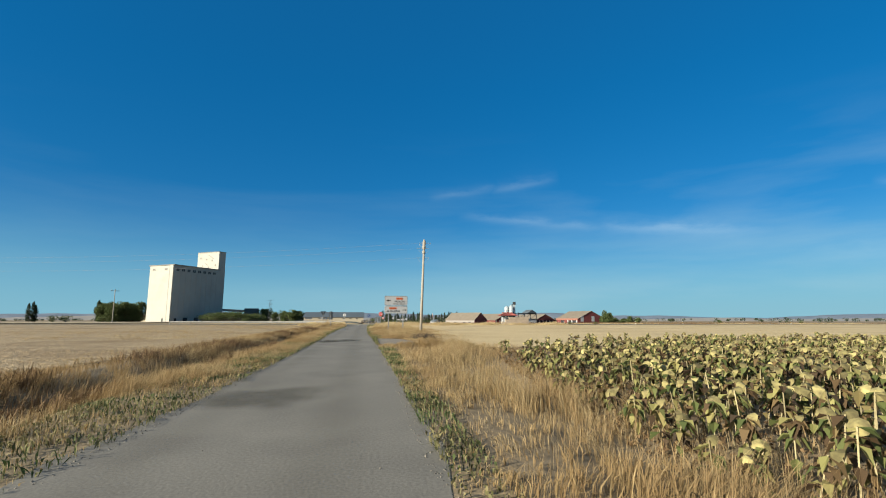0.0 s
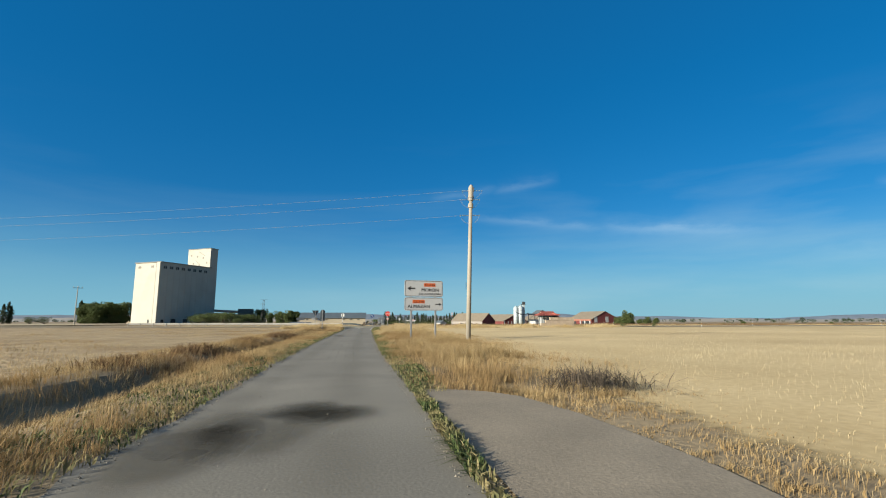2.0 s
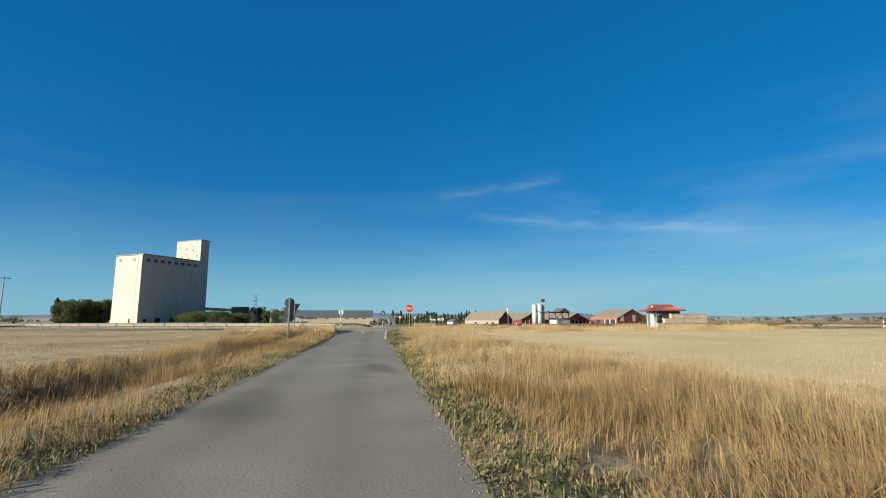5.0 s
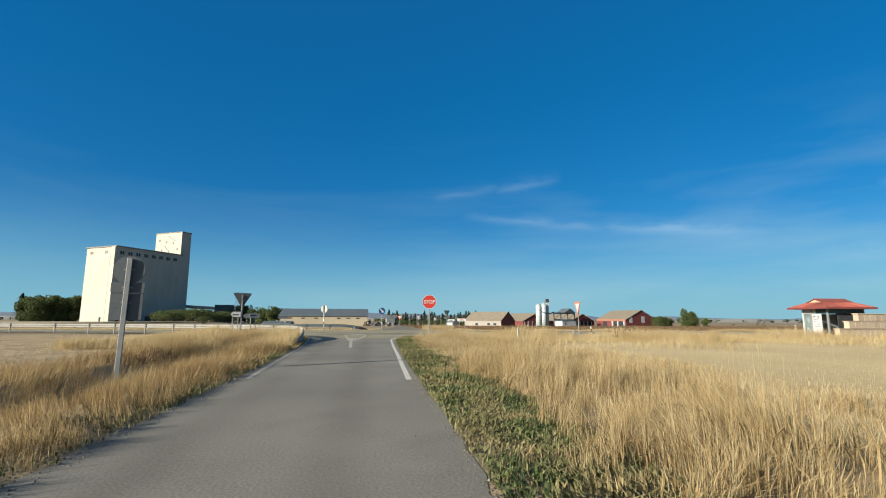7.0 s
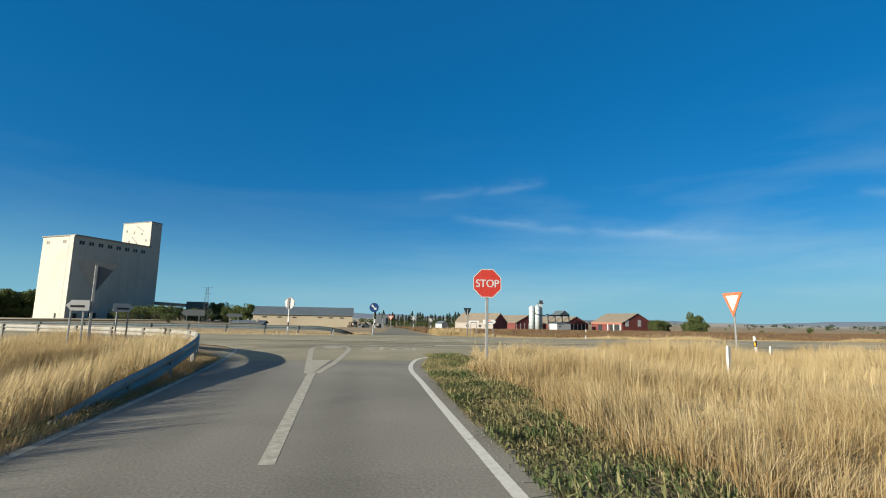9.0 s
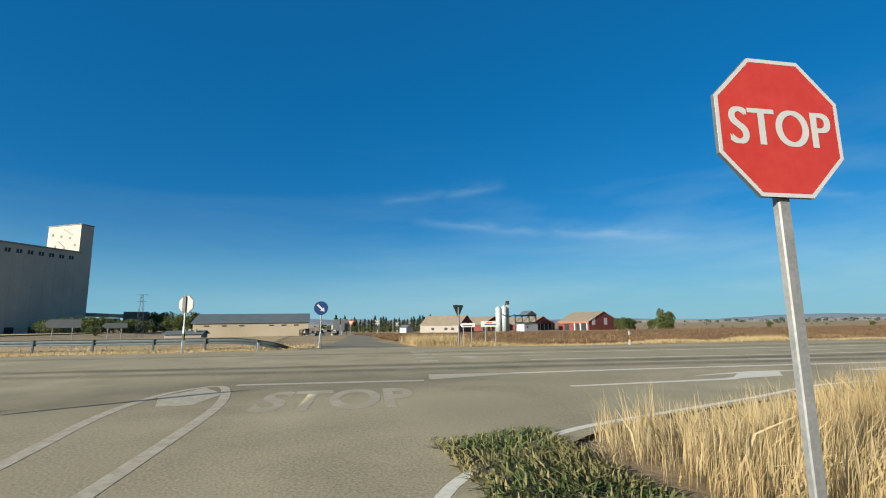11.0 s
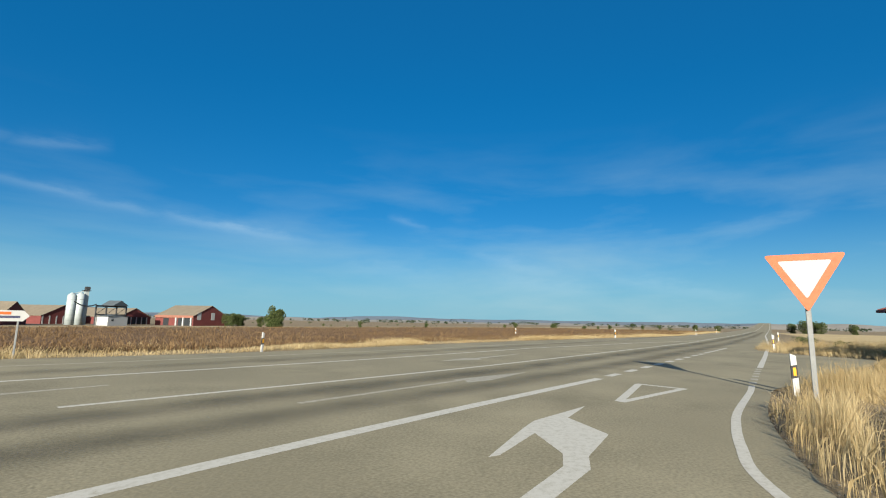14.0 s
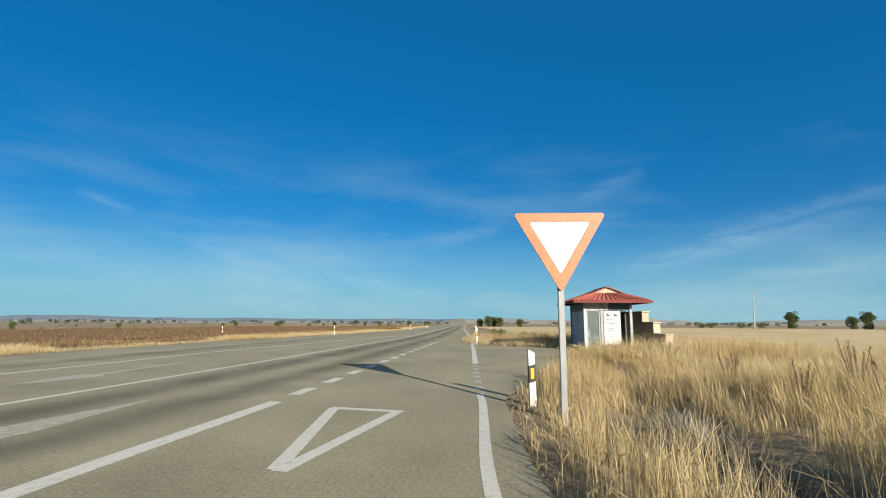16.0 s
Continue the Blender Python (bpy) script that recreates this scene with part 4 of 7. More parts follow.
def direction_sign():
    s = thing("direction_sign", pose(2.41, 52.42, 0, 0, 0, 9.8), "tall white two-panel direction sign on steel posts in dry grass", "road sign")
    W = 2.47
    for x in (0.44, 2.0):
        sign_post(s, x, 0.06, -0.45, 3.5, 0.11, 0.06)
        for z in (1.95, 2.4, 2.8, 3.35):
            part("clamp", B(x, 0.034, z, 0.2, 0.012, 0.05), GALV, s)
    for k, (z0, z1) in enumerate(((2.62, 3.625), (1.765, 2.575))):
        h, zc = z1 - z0, (z0 + z1) / 2
        p = part("panel", prism(bmesh.new(), rounded(W, h, 0.12, 6, W / 2, zc), 0.0, 0.028), WHITE, s, "white enamelled sign panel")
        part("border", ring(bmesh.new(), rounded(W - 0.05, h - 0.05, 0.11, 6, W / 2, zc), rounded(W - 0.10, h - 0.10, 0.09, 6, W / 2, zc), -0.003, -0.001), BLACK, p, "thin black border line")
        if k == 0:
            part("arrow", prism(bmesh.new(), arrow_outline(0.17, 0.68, zc, 0.30, 0.25, 0.09), -0.004, -0.001), BLACK, p, "black arrow pointing left")
            part("plate", prism(bmesh.new(), rounded(0.75, 0.215, 0.01, 2, 1.61, z1 - 0.275), -0.004, -0.001), ORANGE, p, "orange route number plate")
            letters("CL-116", 1.31, -0.0055, z1 - 0.345, 0.135, 0.62, p)
            letters("MORÓN", 1.08, -0.0045, z1 - 0.685, 0.195, 1.10, p)
            letters("DE ALMAZÁN", 0.93, -0.0045, z1 - 0.895, 0.125, 1.38, p)
        else:
            part("arrow", prism(bmesh.new(), arrow_outline(1.97, 2.37, zc - 0.02, 0.22, 0.17, 0.06, left=False), -0.004, -0.001), BLACK, p, "black arrow pointing right")
            part("plate", prism(bmesh.new(), rounded(0.78, 0.215, 0.01, 2, 0.90, z1 - 0.26), -0.004, -0.001), ORANGE, p, "orange route number plate")
            letters("CL-116", 0.58, -0.0055, z1 - 0.33, 0.135, 0.65, p)
            letters("ALMAZÁN", 0.19, -0.0045, z1 - 0.655, 0.2, 1.42, p)
    return s


direction_sign()


def triangle(w, cx, ztop, inset=0.0):
    """A give-way triangle, point down, with rounded corners."""
    h = w * 0.866
    c = [(cx - w / 2, ztop), (cx + w / 2, ztop), (cx, ztop - h)]
    gx_, gz_ = cx, ztop - h / 3
    k = 1 - inset / (h / 3)
    c = [(gx_ + (x - gx_) * k, gz_ + (z - gz_) * k) for x, z in c]
    r = 0.07 * k
    pts = []
    for i in range(3):
        p, a, b = Vector(c[i]), Vector(c[i - 1]), Vector(c[(i + 1) % 3])
        u, v = (a - p).normalized(), (b - p).normalized()
        for t in (0.0, 0.25, 0.5, 0.75, 1.0):
            q0, q1 = p + u * r, p + v * r
            pts.append(tuple((q0 * (1 - t) + p * t) * (1 - t) + (p * (1 - t) + q1 * t) * t))
    return pts


def yield_sign(m, w, ztop, z0, label, group=""):
    s = thing("yield_sign", m, label, "road sign", group)
    sign_post(s, 0, 0.05, z0, ztop - 0.12)
    o = triangle(w, 0, ztop)
    part("back_plate", prism(bmesh.new(), o, 0.0, 0.022), SIGN_BACK, s, "grey metal sign back")
    part("border", ring(bmesh.new(), o, triangle(w, 0, ztop, 0.13 * w / 1.35), -0.004, -0.001), ORANGE_RED, s, "faded orange-red border")
    part("face", prism(bmesh.new(), triangle(w, 0, ztop, 0.13 * w / 1.35 + 0.002), -0.003, -0.001), WHITE, s, "plain white sign face")
    return s


yield_sign(pose(14.92, 107.76, 0, 0, 0, -93), 1.17, 2.495, -0.4, "large give-way triangle with sun-bleached red border on a grey post")
yield_sign(pose(-8.65, 107.5, 0, 0, 0, 200), 1.17, 2.86, -0.3, "give-way triangle seen from its grey metal back", "give-way signs seen from behind")
yield_sign(pose(8.12, 126.6, 0, 0, 0, 205), 0.78, 2.16, -0.3, "small give-way triangle seen from its grey metal back", "give-way signs seen from behind")


def stop_sign(m, w, zc, z0, label, bold=True):
    s = thing("stop_sign", m, label, "road sign")
    sign_post(s, 0, 0.05, z0, zc + 0.3)
    r = w / 2 / math.cos(math.pi / 8)
    part("back_plate", prism(bmesh.new(), disc(r, 8, math.pi / 8, 0, zc), 0.0, 0.022), SIGN_BACK, s, "grey metal sign back")
    part("border", ring(bmesh.new(), disc(r, 8, math.pi / 8, 0, zc), disc(r * 0.945, 8, math.pi / 8, 0, zc), -0.004, -0.001), WHITE, s, "white rim")
    part("face", prism(bmesh.new(), disc(r * 0.947, 8, math.pi / 8, 0, zc), -0.003, -0.001), RED, s, "red octagonal face")
    if bold:
        letters("STOP", -0.365 * w / 0.9, -0.0048, zc - 0.12 * w / 0.9, 0.24 * w / 0.9, 0.73 * w / 0.9, s, WHITE)
    return s


stop_sign(pose(3.42, 104.0, 0, 0, 0, -4), 0.84, 2.27, -0.3, "red octagonal stop sign on a steel post in tall grass")
sb = stop_sign(pose(-5.08, 126.95, 0, 0, 0, 150), 0.84, 2.25, -0.1, "stop sign turned away, grey back edge on", False)
part("back_cover", prism(bmesh.new(), disc(0.42, 8, math.pi / 8, 0, 2.25), 0.023, 0.027), GALV, sb, "pale grey sign back")
for z, mt in ((0.35, WHITE), (0.75, BLACK), (1.05, WHITE)):
    part("post_sleeve", B(0, 0.05, z, 0.1, 0.07, 0.36, bevel=0.006), mt, sb, "banded post sleeve")
part("back_stiffener", B(0.06, 0.06, 2.25, 0.2, 0.05, 0.76, bevel=0.01), DARK_STEEL, sb, "dark vertical stiffener")

rs = thing("round_sign", pose(-5.4, 85.0, 0, 0, 0, 12), "round traffic sign with two plates below, seen from its dark back", "road sign")
part("post", B(-0.02, -0.035, 1.0, 0.10, 0.05, 2.9, bevel=0.008, rot=Matrix.Rotation(radians(1.0), 4, "Y")), GALV, rs)
part("disc", prism(bmesh.new(), disc(0.3, 28, 0, 0, 2.2), 0.0, 0.022), SIGN_BACK, rs, "dark grey round sign back")
part("plate", prism(bmesh.new(), rounded(0.62, 0.22, 0.03, 3, 0.0, 1.82), 0.0, 0.02), SIGN_BACK, rs, "dark grey narrow plate back")
part("plate", prism(bmesh.new(), rounded(0.6, 0.56, 0.03, 3, 0.0, 1.41), 0.0, 0.02), SIGN_BACK, rs, "dark grey square plate back")
for _z in (2.2, 1.82, 1.5):
    part("clamp", B(0, -0.012, _z, 0.2, 0.02, 0.035), GALV, rs)

bs = thing("keep_right_sign", pose(1.08, 128.5, 0, 0, 0, -8), "round blue sign with a white slanting arrow on a post", "road sign")
part("post", T_((0, 0.05, -0.2), (0, 0.05, 2.3), 0.03), GALV, bs)
part("post_sleeve", T_((0, 0.05, -0.05), (0, 0.05, 0.85), 0.05), WHITE, bs, "white sleeve round the post")
part("reflector_band", T_((0, 0.05, 0.5), (0, 0.05, 0.62), 0.052), BLACK, bs, "black band")
part("disc", prism(bmesh.new(), disc(0.365, 32, 0, 0, 2.1), 0.0, 0.02), BLUE, bs, "deep blue round face")
arr = prism(bmesh.new(), arrow_outline(-0.26, 0.26, 0, 0.28, 0.2, 0.10, left=False), -0.004, -0.001)
bmesh.ops.transform(arr, matrix=Matrix.Translation((0, 0, 2.1)) @ Matrix.Rotation(radians(45), 4, "Y"), verts=arr.verts[:])
part("arrow", arr, WHITE, bs, "white arrow pointing down and right")


def arrow_board(m, w, h, z, z0, tip_right, label, front=WHITE, orange=False, group="pointed direction boards"):
    s = thing("direction_board", m, label, "road sign", group)
    for x in (-w * 0.27, w * 0.27):
        sign_post(s, x, 0.04, z0, z + h / 2, 0.05, 0.04)
    k = 1 if tip_right else -1
    out = [(-k * w / 2, z - h / 2), (k * (w / 2 - h * 0.45), z - h / 2), (k * w / 2, z), (k * (w / 2 - h * 0.45), z + h / 2), (-k * w / 2, z + h / 2)]
    b = part("board", prism(bmesh.new(), out, 0, 0.02), front, s)
    if front is WHITE:
        part("line_of_writing", B(0, -0.002, z - 0.03, w * 0.6, 0.003, h * 0.22), BLACK if not orange else GRAFFITI, b, "unreadable dark line of writing")
        if orange:
            part("plate", B(-w * 0.05, -0.002, z + h * 0.24, w * 0.3, 0.003, h * 0.26), ORANGE, b, "orange route plate")
    return s


arrow_board(pose(8.55, 126.35, 0, 0, 0, -16), 0.80, 0.21, 1.1, -0.3, False, "white pointed direction board on two posts")
arrow_board(pose(9.7, 126.0, 0, 0, 0, -16), 1.0, 0.3, 1.14, -0.3, True, "white pointed direction board with orange plate on two posts", orange=True)
arrow_board(pose(-8.97, 107.3, 0, 0, 0, 12), 0.62, 0.33, 1.46, -0.3, False, "white arrow board pointing along the main road")
arrow_board(pose(-8.04, 108.2, 0, 0, 0, 30), 0.58, 0.28, 1.42, -0.3, True, "white arrow board pointing along the main road")
arrow_board(pose(-15.4, 139.5, 0, 0, 0, 10), 2.0, 0.55, 1.55, -0.4, False, "large grey direction board seen from behind on two posts", SIGN_BACK)
arrow_board(pose(-10.6, 134.5, 0, 0, 0, 10), 1.25, 0.3, 1.35, -0.4, False, "dark direction board seen from behind on two posts", SIGN_BACK)


def delineator():
    d = thing("delineator_post", pose(16.05, 107.94, 0, 2, -2, -80), "white roadside delineator post with black band and amber reflector", "delineator", "roadside delineator posts")
    body = bmesh.new()
    prism(body, [(-0.06, -0.35), (0.06, -0.35), (0.06, 0.86), (-0.06, 0.92)], -0.03, 0.03)
    part("body", body, WHITE, d)
    part("band", prism(bmesh.new(), [(-0.063, 0.33), (0.063, 0.36), (0.063, 0.66), (-0.063, 0.63)], -0.033, 0.033), BLACK, d, "slanting black band")
    part("reflector", B(0, -0.036, 0.495, 0.062, 0.008, 0.19, bevel=0.003), AMBER, d, "amber reflector")
    return d


dl = delineator()
dl.matrix_world = dl.matrix_world @ Matrix.Scale(0.8, 4)
for x, y, sc, tz in ((16.42, 123.75, 0.95, 10), (51.2, 118.6, 1.1, -60), (80, 113.9, 1.1, -80), (37.5, 107.2, 1.15, -80),
                     (62, 105.6, 1.1, -80), (-2.4, 133.0, 0.6, 10), (110, 112.5, 1.1, -80), (55, 130, 0.9, -60)):
    copy_thing(dl, pose(x, y, 0, 0, random.uniform(-3, 3), tz) @ Matrix.Scale(sc, 4))

for x, y, h in ((7.9, 100.0, 0.7), (12.9, 104.0, 0.5), (-5.1, 126.85, 0.62), (1.05, 128.4, 0.78), (-1.93, 127.9, 0.4)):
    st_ = thing("marker_post", pose(x, y, 0, 1, 2, 20), "plain white roadside marker post in dry grass", "marker post", "plain marker posts")
    part("body", prism(bmesh.new(), [(-0.05, -0.5), (0.05, -0.5), (0.05, h - 0.03), (-0.05, h)], -0.025, 0.025), WHITE, st_)

# ---- utility pole and its wires ----


def utility_pole():
    s = thing("utility_pole", pose(6.12, 51.25, 0) @ Vector((0, 0, 1)).rotation_difference(Vector((0.34, 0.31, 9.6))).to_matrix().to_4x4() @ Matrix.Rotation(radians(-16), 4, "Z") @ Matrix.Scale(1.112, 4), "tall tapered concrete utility pole with collars and insulator arms", "utility pole")
    part("shaft", T_((0, 0, -0.5), (0, 0, 7.75), 0.14, 0.095, 14), POLE, s, smooth=True)
    part("collar", T_((0, 0, 7.28), (0, 0, 7.52), 0.15, 0.145, 14), POLE, s)
    part("collar", T_((0, 0, 7.86), (0, 0, 7.98), 0.165, 0.16, 14), POLE, s)
    part("head", T_((0, 0, 7.7), (0, 0, 8.45), 0.135, 0.15, 12), POLE, s, "thicker rendered pole head")
    part("cap", T_((0, 0, 8.45), (0, 0, 8.62), 0.15, 0.07, 12), POLE, s)
    part("brace", B(0.11, -0.1, 8.12, 0.07, 0.06, 0.62, rot=Matrix.Rotation(radians(8), 4, "Y")), DARK_STEEL, s)
    part("plate", B(-0.17, 0, 2.9, 0.02, 0.1, 0.35), DARK_STEEL, s, "small dark number plate without writing")
    for z, l, r in ((8.28, 0.42, 0.55), (7.76, 0.52, 0.42), (6.85, 0.5, 0.42)):
        for sgn, ln in ((-1, l), (1, r)):
            arm = part("insulator_arm", T_((sgn * 0.1, 0, z), (sgn * (ln + 0.1), 0, z - 0.02), 0.012, seg=6), DARK_STEEL, s)
            for k in range(4):
                x = sgn * (0.18 + (ln - 0.12) * k / 3)
                part("insulator", T_((x - 0.025, 0, z), (x + 0.025, 0, z), 0.035, 0.02, 8), GLASSY, arm, "ribbed glass insulator")
            loop = bmesh.new()
            prev = None
            for k in range(9):
                t = k / 8
                p = Vector((sgn * (ln + 0.08) * (1 - t * 0.75), 0.05 * t, z - 0.02 - 0.42 * (1 - (1 - t) ** 2)))
                if prev:
                    tube(loop, prev, p, 0.007, seg=5, cap=False)
                prev = p
            part("jumper_wire", loop, WIRE, arm, "drooping jumper wire")
    return s


utility_pole()
for z in (9.19, 8.62, 7.61):
    wire = bmesh.new()
    pts = []
    for k in range(25):
        t = k / 24
        pts.append(Vector((5.78 - 0.962 * 80 * t, 51.7 + 0.272 * 80 * t, z - 0.86 * 4 * t * (1 - t))))
    for a, b in zip(pts[:-1], pts[1:]):
        tube(wire, a, b, 0.005, seg=5, cap=False)
    tagged(link("power_line", wire, WIRE), "thin bright overhead power line against the sky", "wire", "overhead power lines")


def far_pole(x, y, h, label, arms=True, z0=-1.0):
    s = thing("far_utility_pole", pose(x, y, z0, 0, 0, random.uniform(0, 90)), label, "utility pole")
    part("shaft", T_((0, 0, 0), (0, 0, h), 0.16, 0.09, 8), POLE, s)
    if arms:
        part("crossarm", B(0, 0, h - 0.5, 2.2, 0.12, 0.12), DARK_STEEL, s)
        for dx in (-1, 0, 1):
            part("insulator", T_((dx, 0, h - 0.45), (dx, 0, h - 0.1), 0.06, 0.04, 6), GLASSY, s)
    return s


far_pole(-78.4, 167.9, 11.6, "slim pale utility pole far off in the field")
far_pole(114.8, 41.2, 8.2, "leaning slim utility pole in a distant field", False, z0=-0.2).rotation_euler = (0, radians(-2.5), 0.6)


def lattice_tower(x, y, h):
    s = thing("pylon", pose(x, y, -1.5), "distant steel lattice pylon", "pylon")
    for sx, sy in ((-1, -1), (1, -1), (-1, 1), (1, 1)):
        part("leg", T_((sx * 1.0, sy * 1.0, 0), (sx * 0.25, sy * 0.25, h), 0.035, 0.025, 5), DARK_STEEL, s)
    br = bmesh.new()
    for k in range(8):
        z0, z1 = h * k / 8, h * (k + 1) / 8
        w0, w1 = 1 - 0.75 * k / 8, 1 - 0.75 * (k + 1) / 8
        for a, b in (((-w0, -w0), (w1, -w1)), ((w0, -w0), (w1, w1)), ((w0, w0), (-w1, w1)), ((-w0, w0), (-w1, -w1))):
            tube(br, (*a, z0), (*b, z1), 0.018, seg=4, cap=False)
    part("bracing", br, DARK_STEEL, s)
    for z, l in ((h, 2.6), (h - 2, 2.0)):
        part("crossarm", B(0, 0, z, l * 1.3, 0.08, 0.08), DARK_STEEL, s)


lattice_tower(-49, 262, 12.5)

# ---- guard rails ----


def w_profile():
    return [(0.0, 0.0), (0.05, 0.05), (0.05, 0.1), (0.0, 0.155), (0.05, 0.21), (0.05, 0.26), (0.0, 0.31)]


def guard_rail(pts, z, label, spacing=2.0, flip=1, steel=RAIL):
    s = thing("guard_rail", pose(0, 0, 0), label, "guard rail")
    P = cubic(pts, 8)
    bm, rows_ = bmesh.new(), []
    prof = w_profile()
    for i, p in enumerate(P):
        a, b = P[max(0, i - 1)], P[min(len(P) - 1, i + 1)]
        d = (b - a).to_2d().normalized() if len(a) == 3 else (b - a).normalized()
        nrm = Vector((-d.y, d.x)) * flip
        rows_.append([bm.verts.new((p.x + nrm.x * o, p.y + nrm.y * o, z + p.z + h - 0.31)) for o, h in prof])
    for r0, r1 in zip(rows_[:-1], rows_[1:]):
        for k in range(len(prof) - 1):
            bm.faces.new((r0[k], r1[k], r1[k + 1], r0[k + 1]))
    g = part("beam", bm, steel, s, "corrugated steel beam", smooth=False)
    sol = g.modifiers.new("thickness", "SOLIDIFY")
    sol.thickness = 0.006
    acc, last = 0.0, P[0]
    for i, p in enumerate(P):
        acc += (p - last).length
        last = p
        if i == 0 or acc >= spacing:
            acc = 0.0
            part("post", B(p.x, p.y, p.z + (z - 0.8) / 2, 0.09, 0.09, z + 0.75, bevel=0.01), steel, s)
    return s


NEAR_RAIL = [(-3.45, 96.2, 0.08), (-3.58, 97.8, 0.25), (-3.7, 99.5, 0.38), (-3.83, 101, 0.52), (-4.0, 102.4, 0.65), (-4.35, 103.8, 0.72), (-4.95, 105.5, 0.76),
             (-5.8, 107.1, 0.76), (-7.1, 108.8, 0.76), (-9, 110.6, 0.76), (-12, 112.7, 0.76), (-17, 115.2, 0.76), (-26, 118.4, 0.76), (-45, 123.5, 0.76)]
guard_rail([(x, y, top - 0.76) for x, y, top in NEAR_RAIL], 0.76, "weathered steel guard rail curving round the corner in dry grass", flip=-1)
guard_rail([(0.1, 129.9, -0.75), (-1.3, 129.1, -0.25), (-3, 129.1, 0.0), (-5, 129.5, 0.02), (-9, 130.7, 0.02), (-15, 132.4, 0.02), (-22, 134.3, 0.0), (-40, 139.5, 0)], 0.6, "steel guard rail along the far verge, one end ramped down", 2.5, -1, RAIL_DARK)

# ---- grain silo ----


def grain_silo():
    ang = math.degrees(math.atan2(-0.5, 0.866))
    s = thing("grain_silo", pose(-113.15, 306.2, -1.4, 0, 0, ang), "huge cream concrete grain silo with tower and small window pairs", "grain silo")
    W, L, H = 20.0, 38.5, 34.6
    # local: -x along the short end, +y along the long flank
    part("body", B(-W / 2, L / 2, H / 2, W, L, H), SILO, s)
    part("roof_slab", B(-W / 2, L / 2 - 2.5, H + 0.2, W + 0.9, L - 4.2, 0.45), SILO_TRIM, s, "thin projecting roof edge")
    part("tower", B(-W / 2 + 0.5, L - 2.7, H + 6.1, 18.6, 5.6, 12.2), SILO, s, "tall head-house tower")
    part("tower_cap", B(-W / 2 + 0.5, L - 2.7, H + 12.3, 19.0, 6.0, 0.35), SILO_TRIM, s)
    part("corner_pilaster", B(-1.5, -0.25, H / 2, 2.6, 0.5, H), SILO, s, "pale corner pilaster")
    part("corner_slot", B(-3.3, -0.06, H / 2, 0.7, 0.12, H), SILO_TRIM, s, "dark vertical joint")
    for k in range(8):
        y = 2.6 + k * 3.9
        part("rib", B(0.05, y + 1.95, H / 2 - 1, 0.1, 0.22, H - 5), SILO, s, "shallow vertical rib")
        for dy in (-0.55, 0.55):
            part("window", B(0.03, y + dy, H - 2.6, 0.12, 0.8, 1.5), GLASS_DK, s, "small dark window")
    for x in (-6.5, -16.5):
        for dx in (-0.6, 0.6):
            part("window", B(x + dx, -0.03, H - 2.3, 0.8, 0.12, 1.3), SILO_TRIM, s, "small shaded window")
    for y, w, h in ((3.2, 1.6, 3.2), (10, 3.2, 3.6), (18, 3.0, 3.6), (26, 3.0, 3.4)):
        part("door", B(0.03, y, h / 2, 0.14, w, h), GLASS_DK, s, "dark loading door")
    part("door", B(-6.5, -0.03, 1.6, 1.0, 0.14, 3.2), GLASS_DK, s, "narrow dark door")
    for x, z in ((-3, 3.4), (-11, 7.5), (-14, 3.2), (-6, 6.6), (-9, 2.0), (-16, 8.4)):
        part("window", B(x, L - 5.55, H + z, 0.9, 0.14, 1.1), SILO_TRIM, s, "small shaded window")
    part("stair_line", B(-7.2, L - 5.55, H + 9.2, 5.6, 0.2, 0.22, rot=Matrix.Rotation(radians(28), 4, "Y")), SILO_TRIM, s, "outside stair on the tower")
    part("stair_line", B(-10.5, L - 5.55, H + 4.0, 4.6, 0.2, 0.22, rot=Matrix.Rotation(radians(38), 4, "Y")), SILO_TRIM, s, "outside stair on the tower")
    return s


grain_silo()

# ---- farm buildings ----


def gabled(name, m, w, l, eave, ridge, wall, roof, label, category="barn", over=0.4, doors=(), windows=(), front_windows=()):
    """A gabled building: width w along x (gable side), length l along y, ridge along y; origin at the middle of the front gable."""
    s = thing(name, m, label, category)
    part("wall", prism(bmesh.new(), [(-w / 2, 0), (w / 2, 0), (w / 2, eave), (0, ridge), (-w / 2, eave)], 0, l), wall, s)
    for sgn in (-1, 1):
        sl = bmesh.new()
        dx, dz = w / 2 + over, (ridge - eave) * (w / 2 + over) / (w / 2)
        z1 = ridge + 0.12
        pts = [(0, z1), (sgn * dx, z1 - dz), (sgn * dx, z1 - dz + 0.18), (0, z1 + 0.18)]
        prism(sl, pts, -over, l + over)
        part("roof", sl, roof, s)
    for side, y, dw, dh in doors:
        part("door", B(side * (w / 2 + 0.03), y, dh / 2, 0.1, dw, dh), GLASS_DK, s, "dark open doorway")
    for side, y, z, dw, dh in windows:
        part("window", B(side * (w / 2 + 0.03), y, z, 0.1, dw, dh), GLASS_DK, s, "small dark window")
    for x, z, dw, dh, mt in front_windows:
        part("window", B(x, -0.03, z, dw, 0.1, dh), mt, s)
    return s


# long pale shed beyond the junction
gabled("long_shed", pose(-1.2, 240, -2.6, 0, 0, 91), 16, 27, 4.7, 6.9, SHED_WALL, SHED_ROOF, "long pale rendered shed with a grey sheet roof", "shed",
       windows=[(-1, y, 4.1, 1.1, 0.3) for y in (3, 6, 9, 16, 20, 24)])

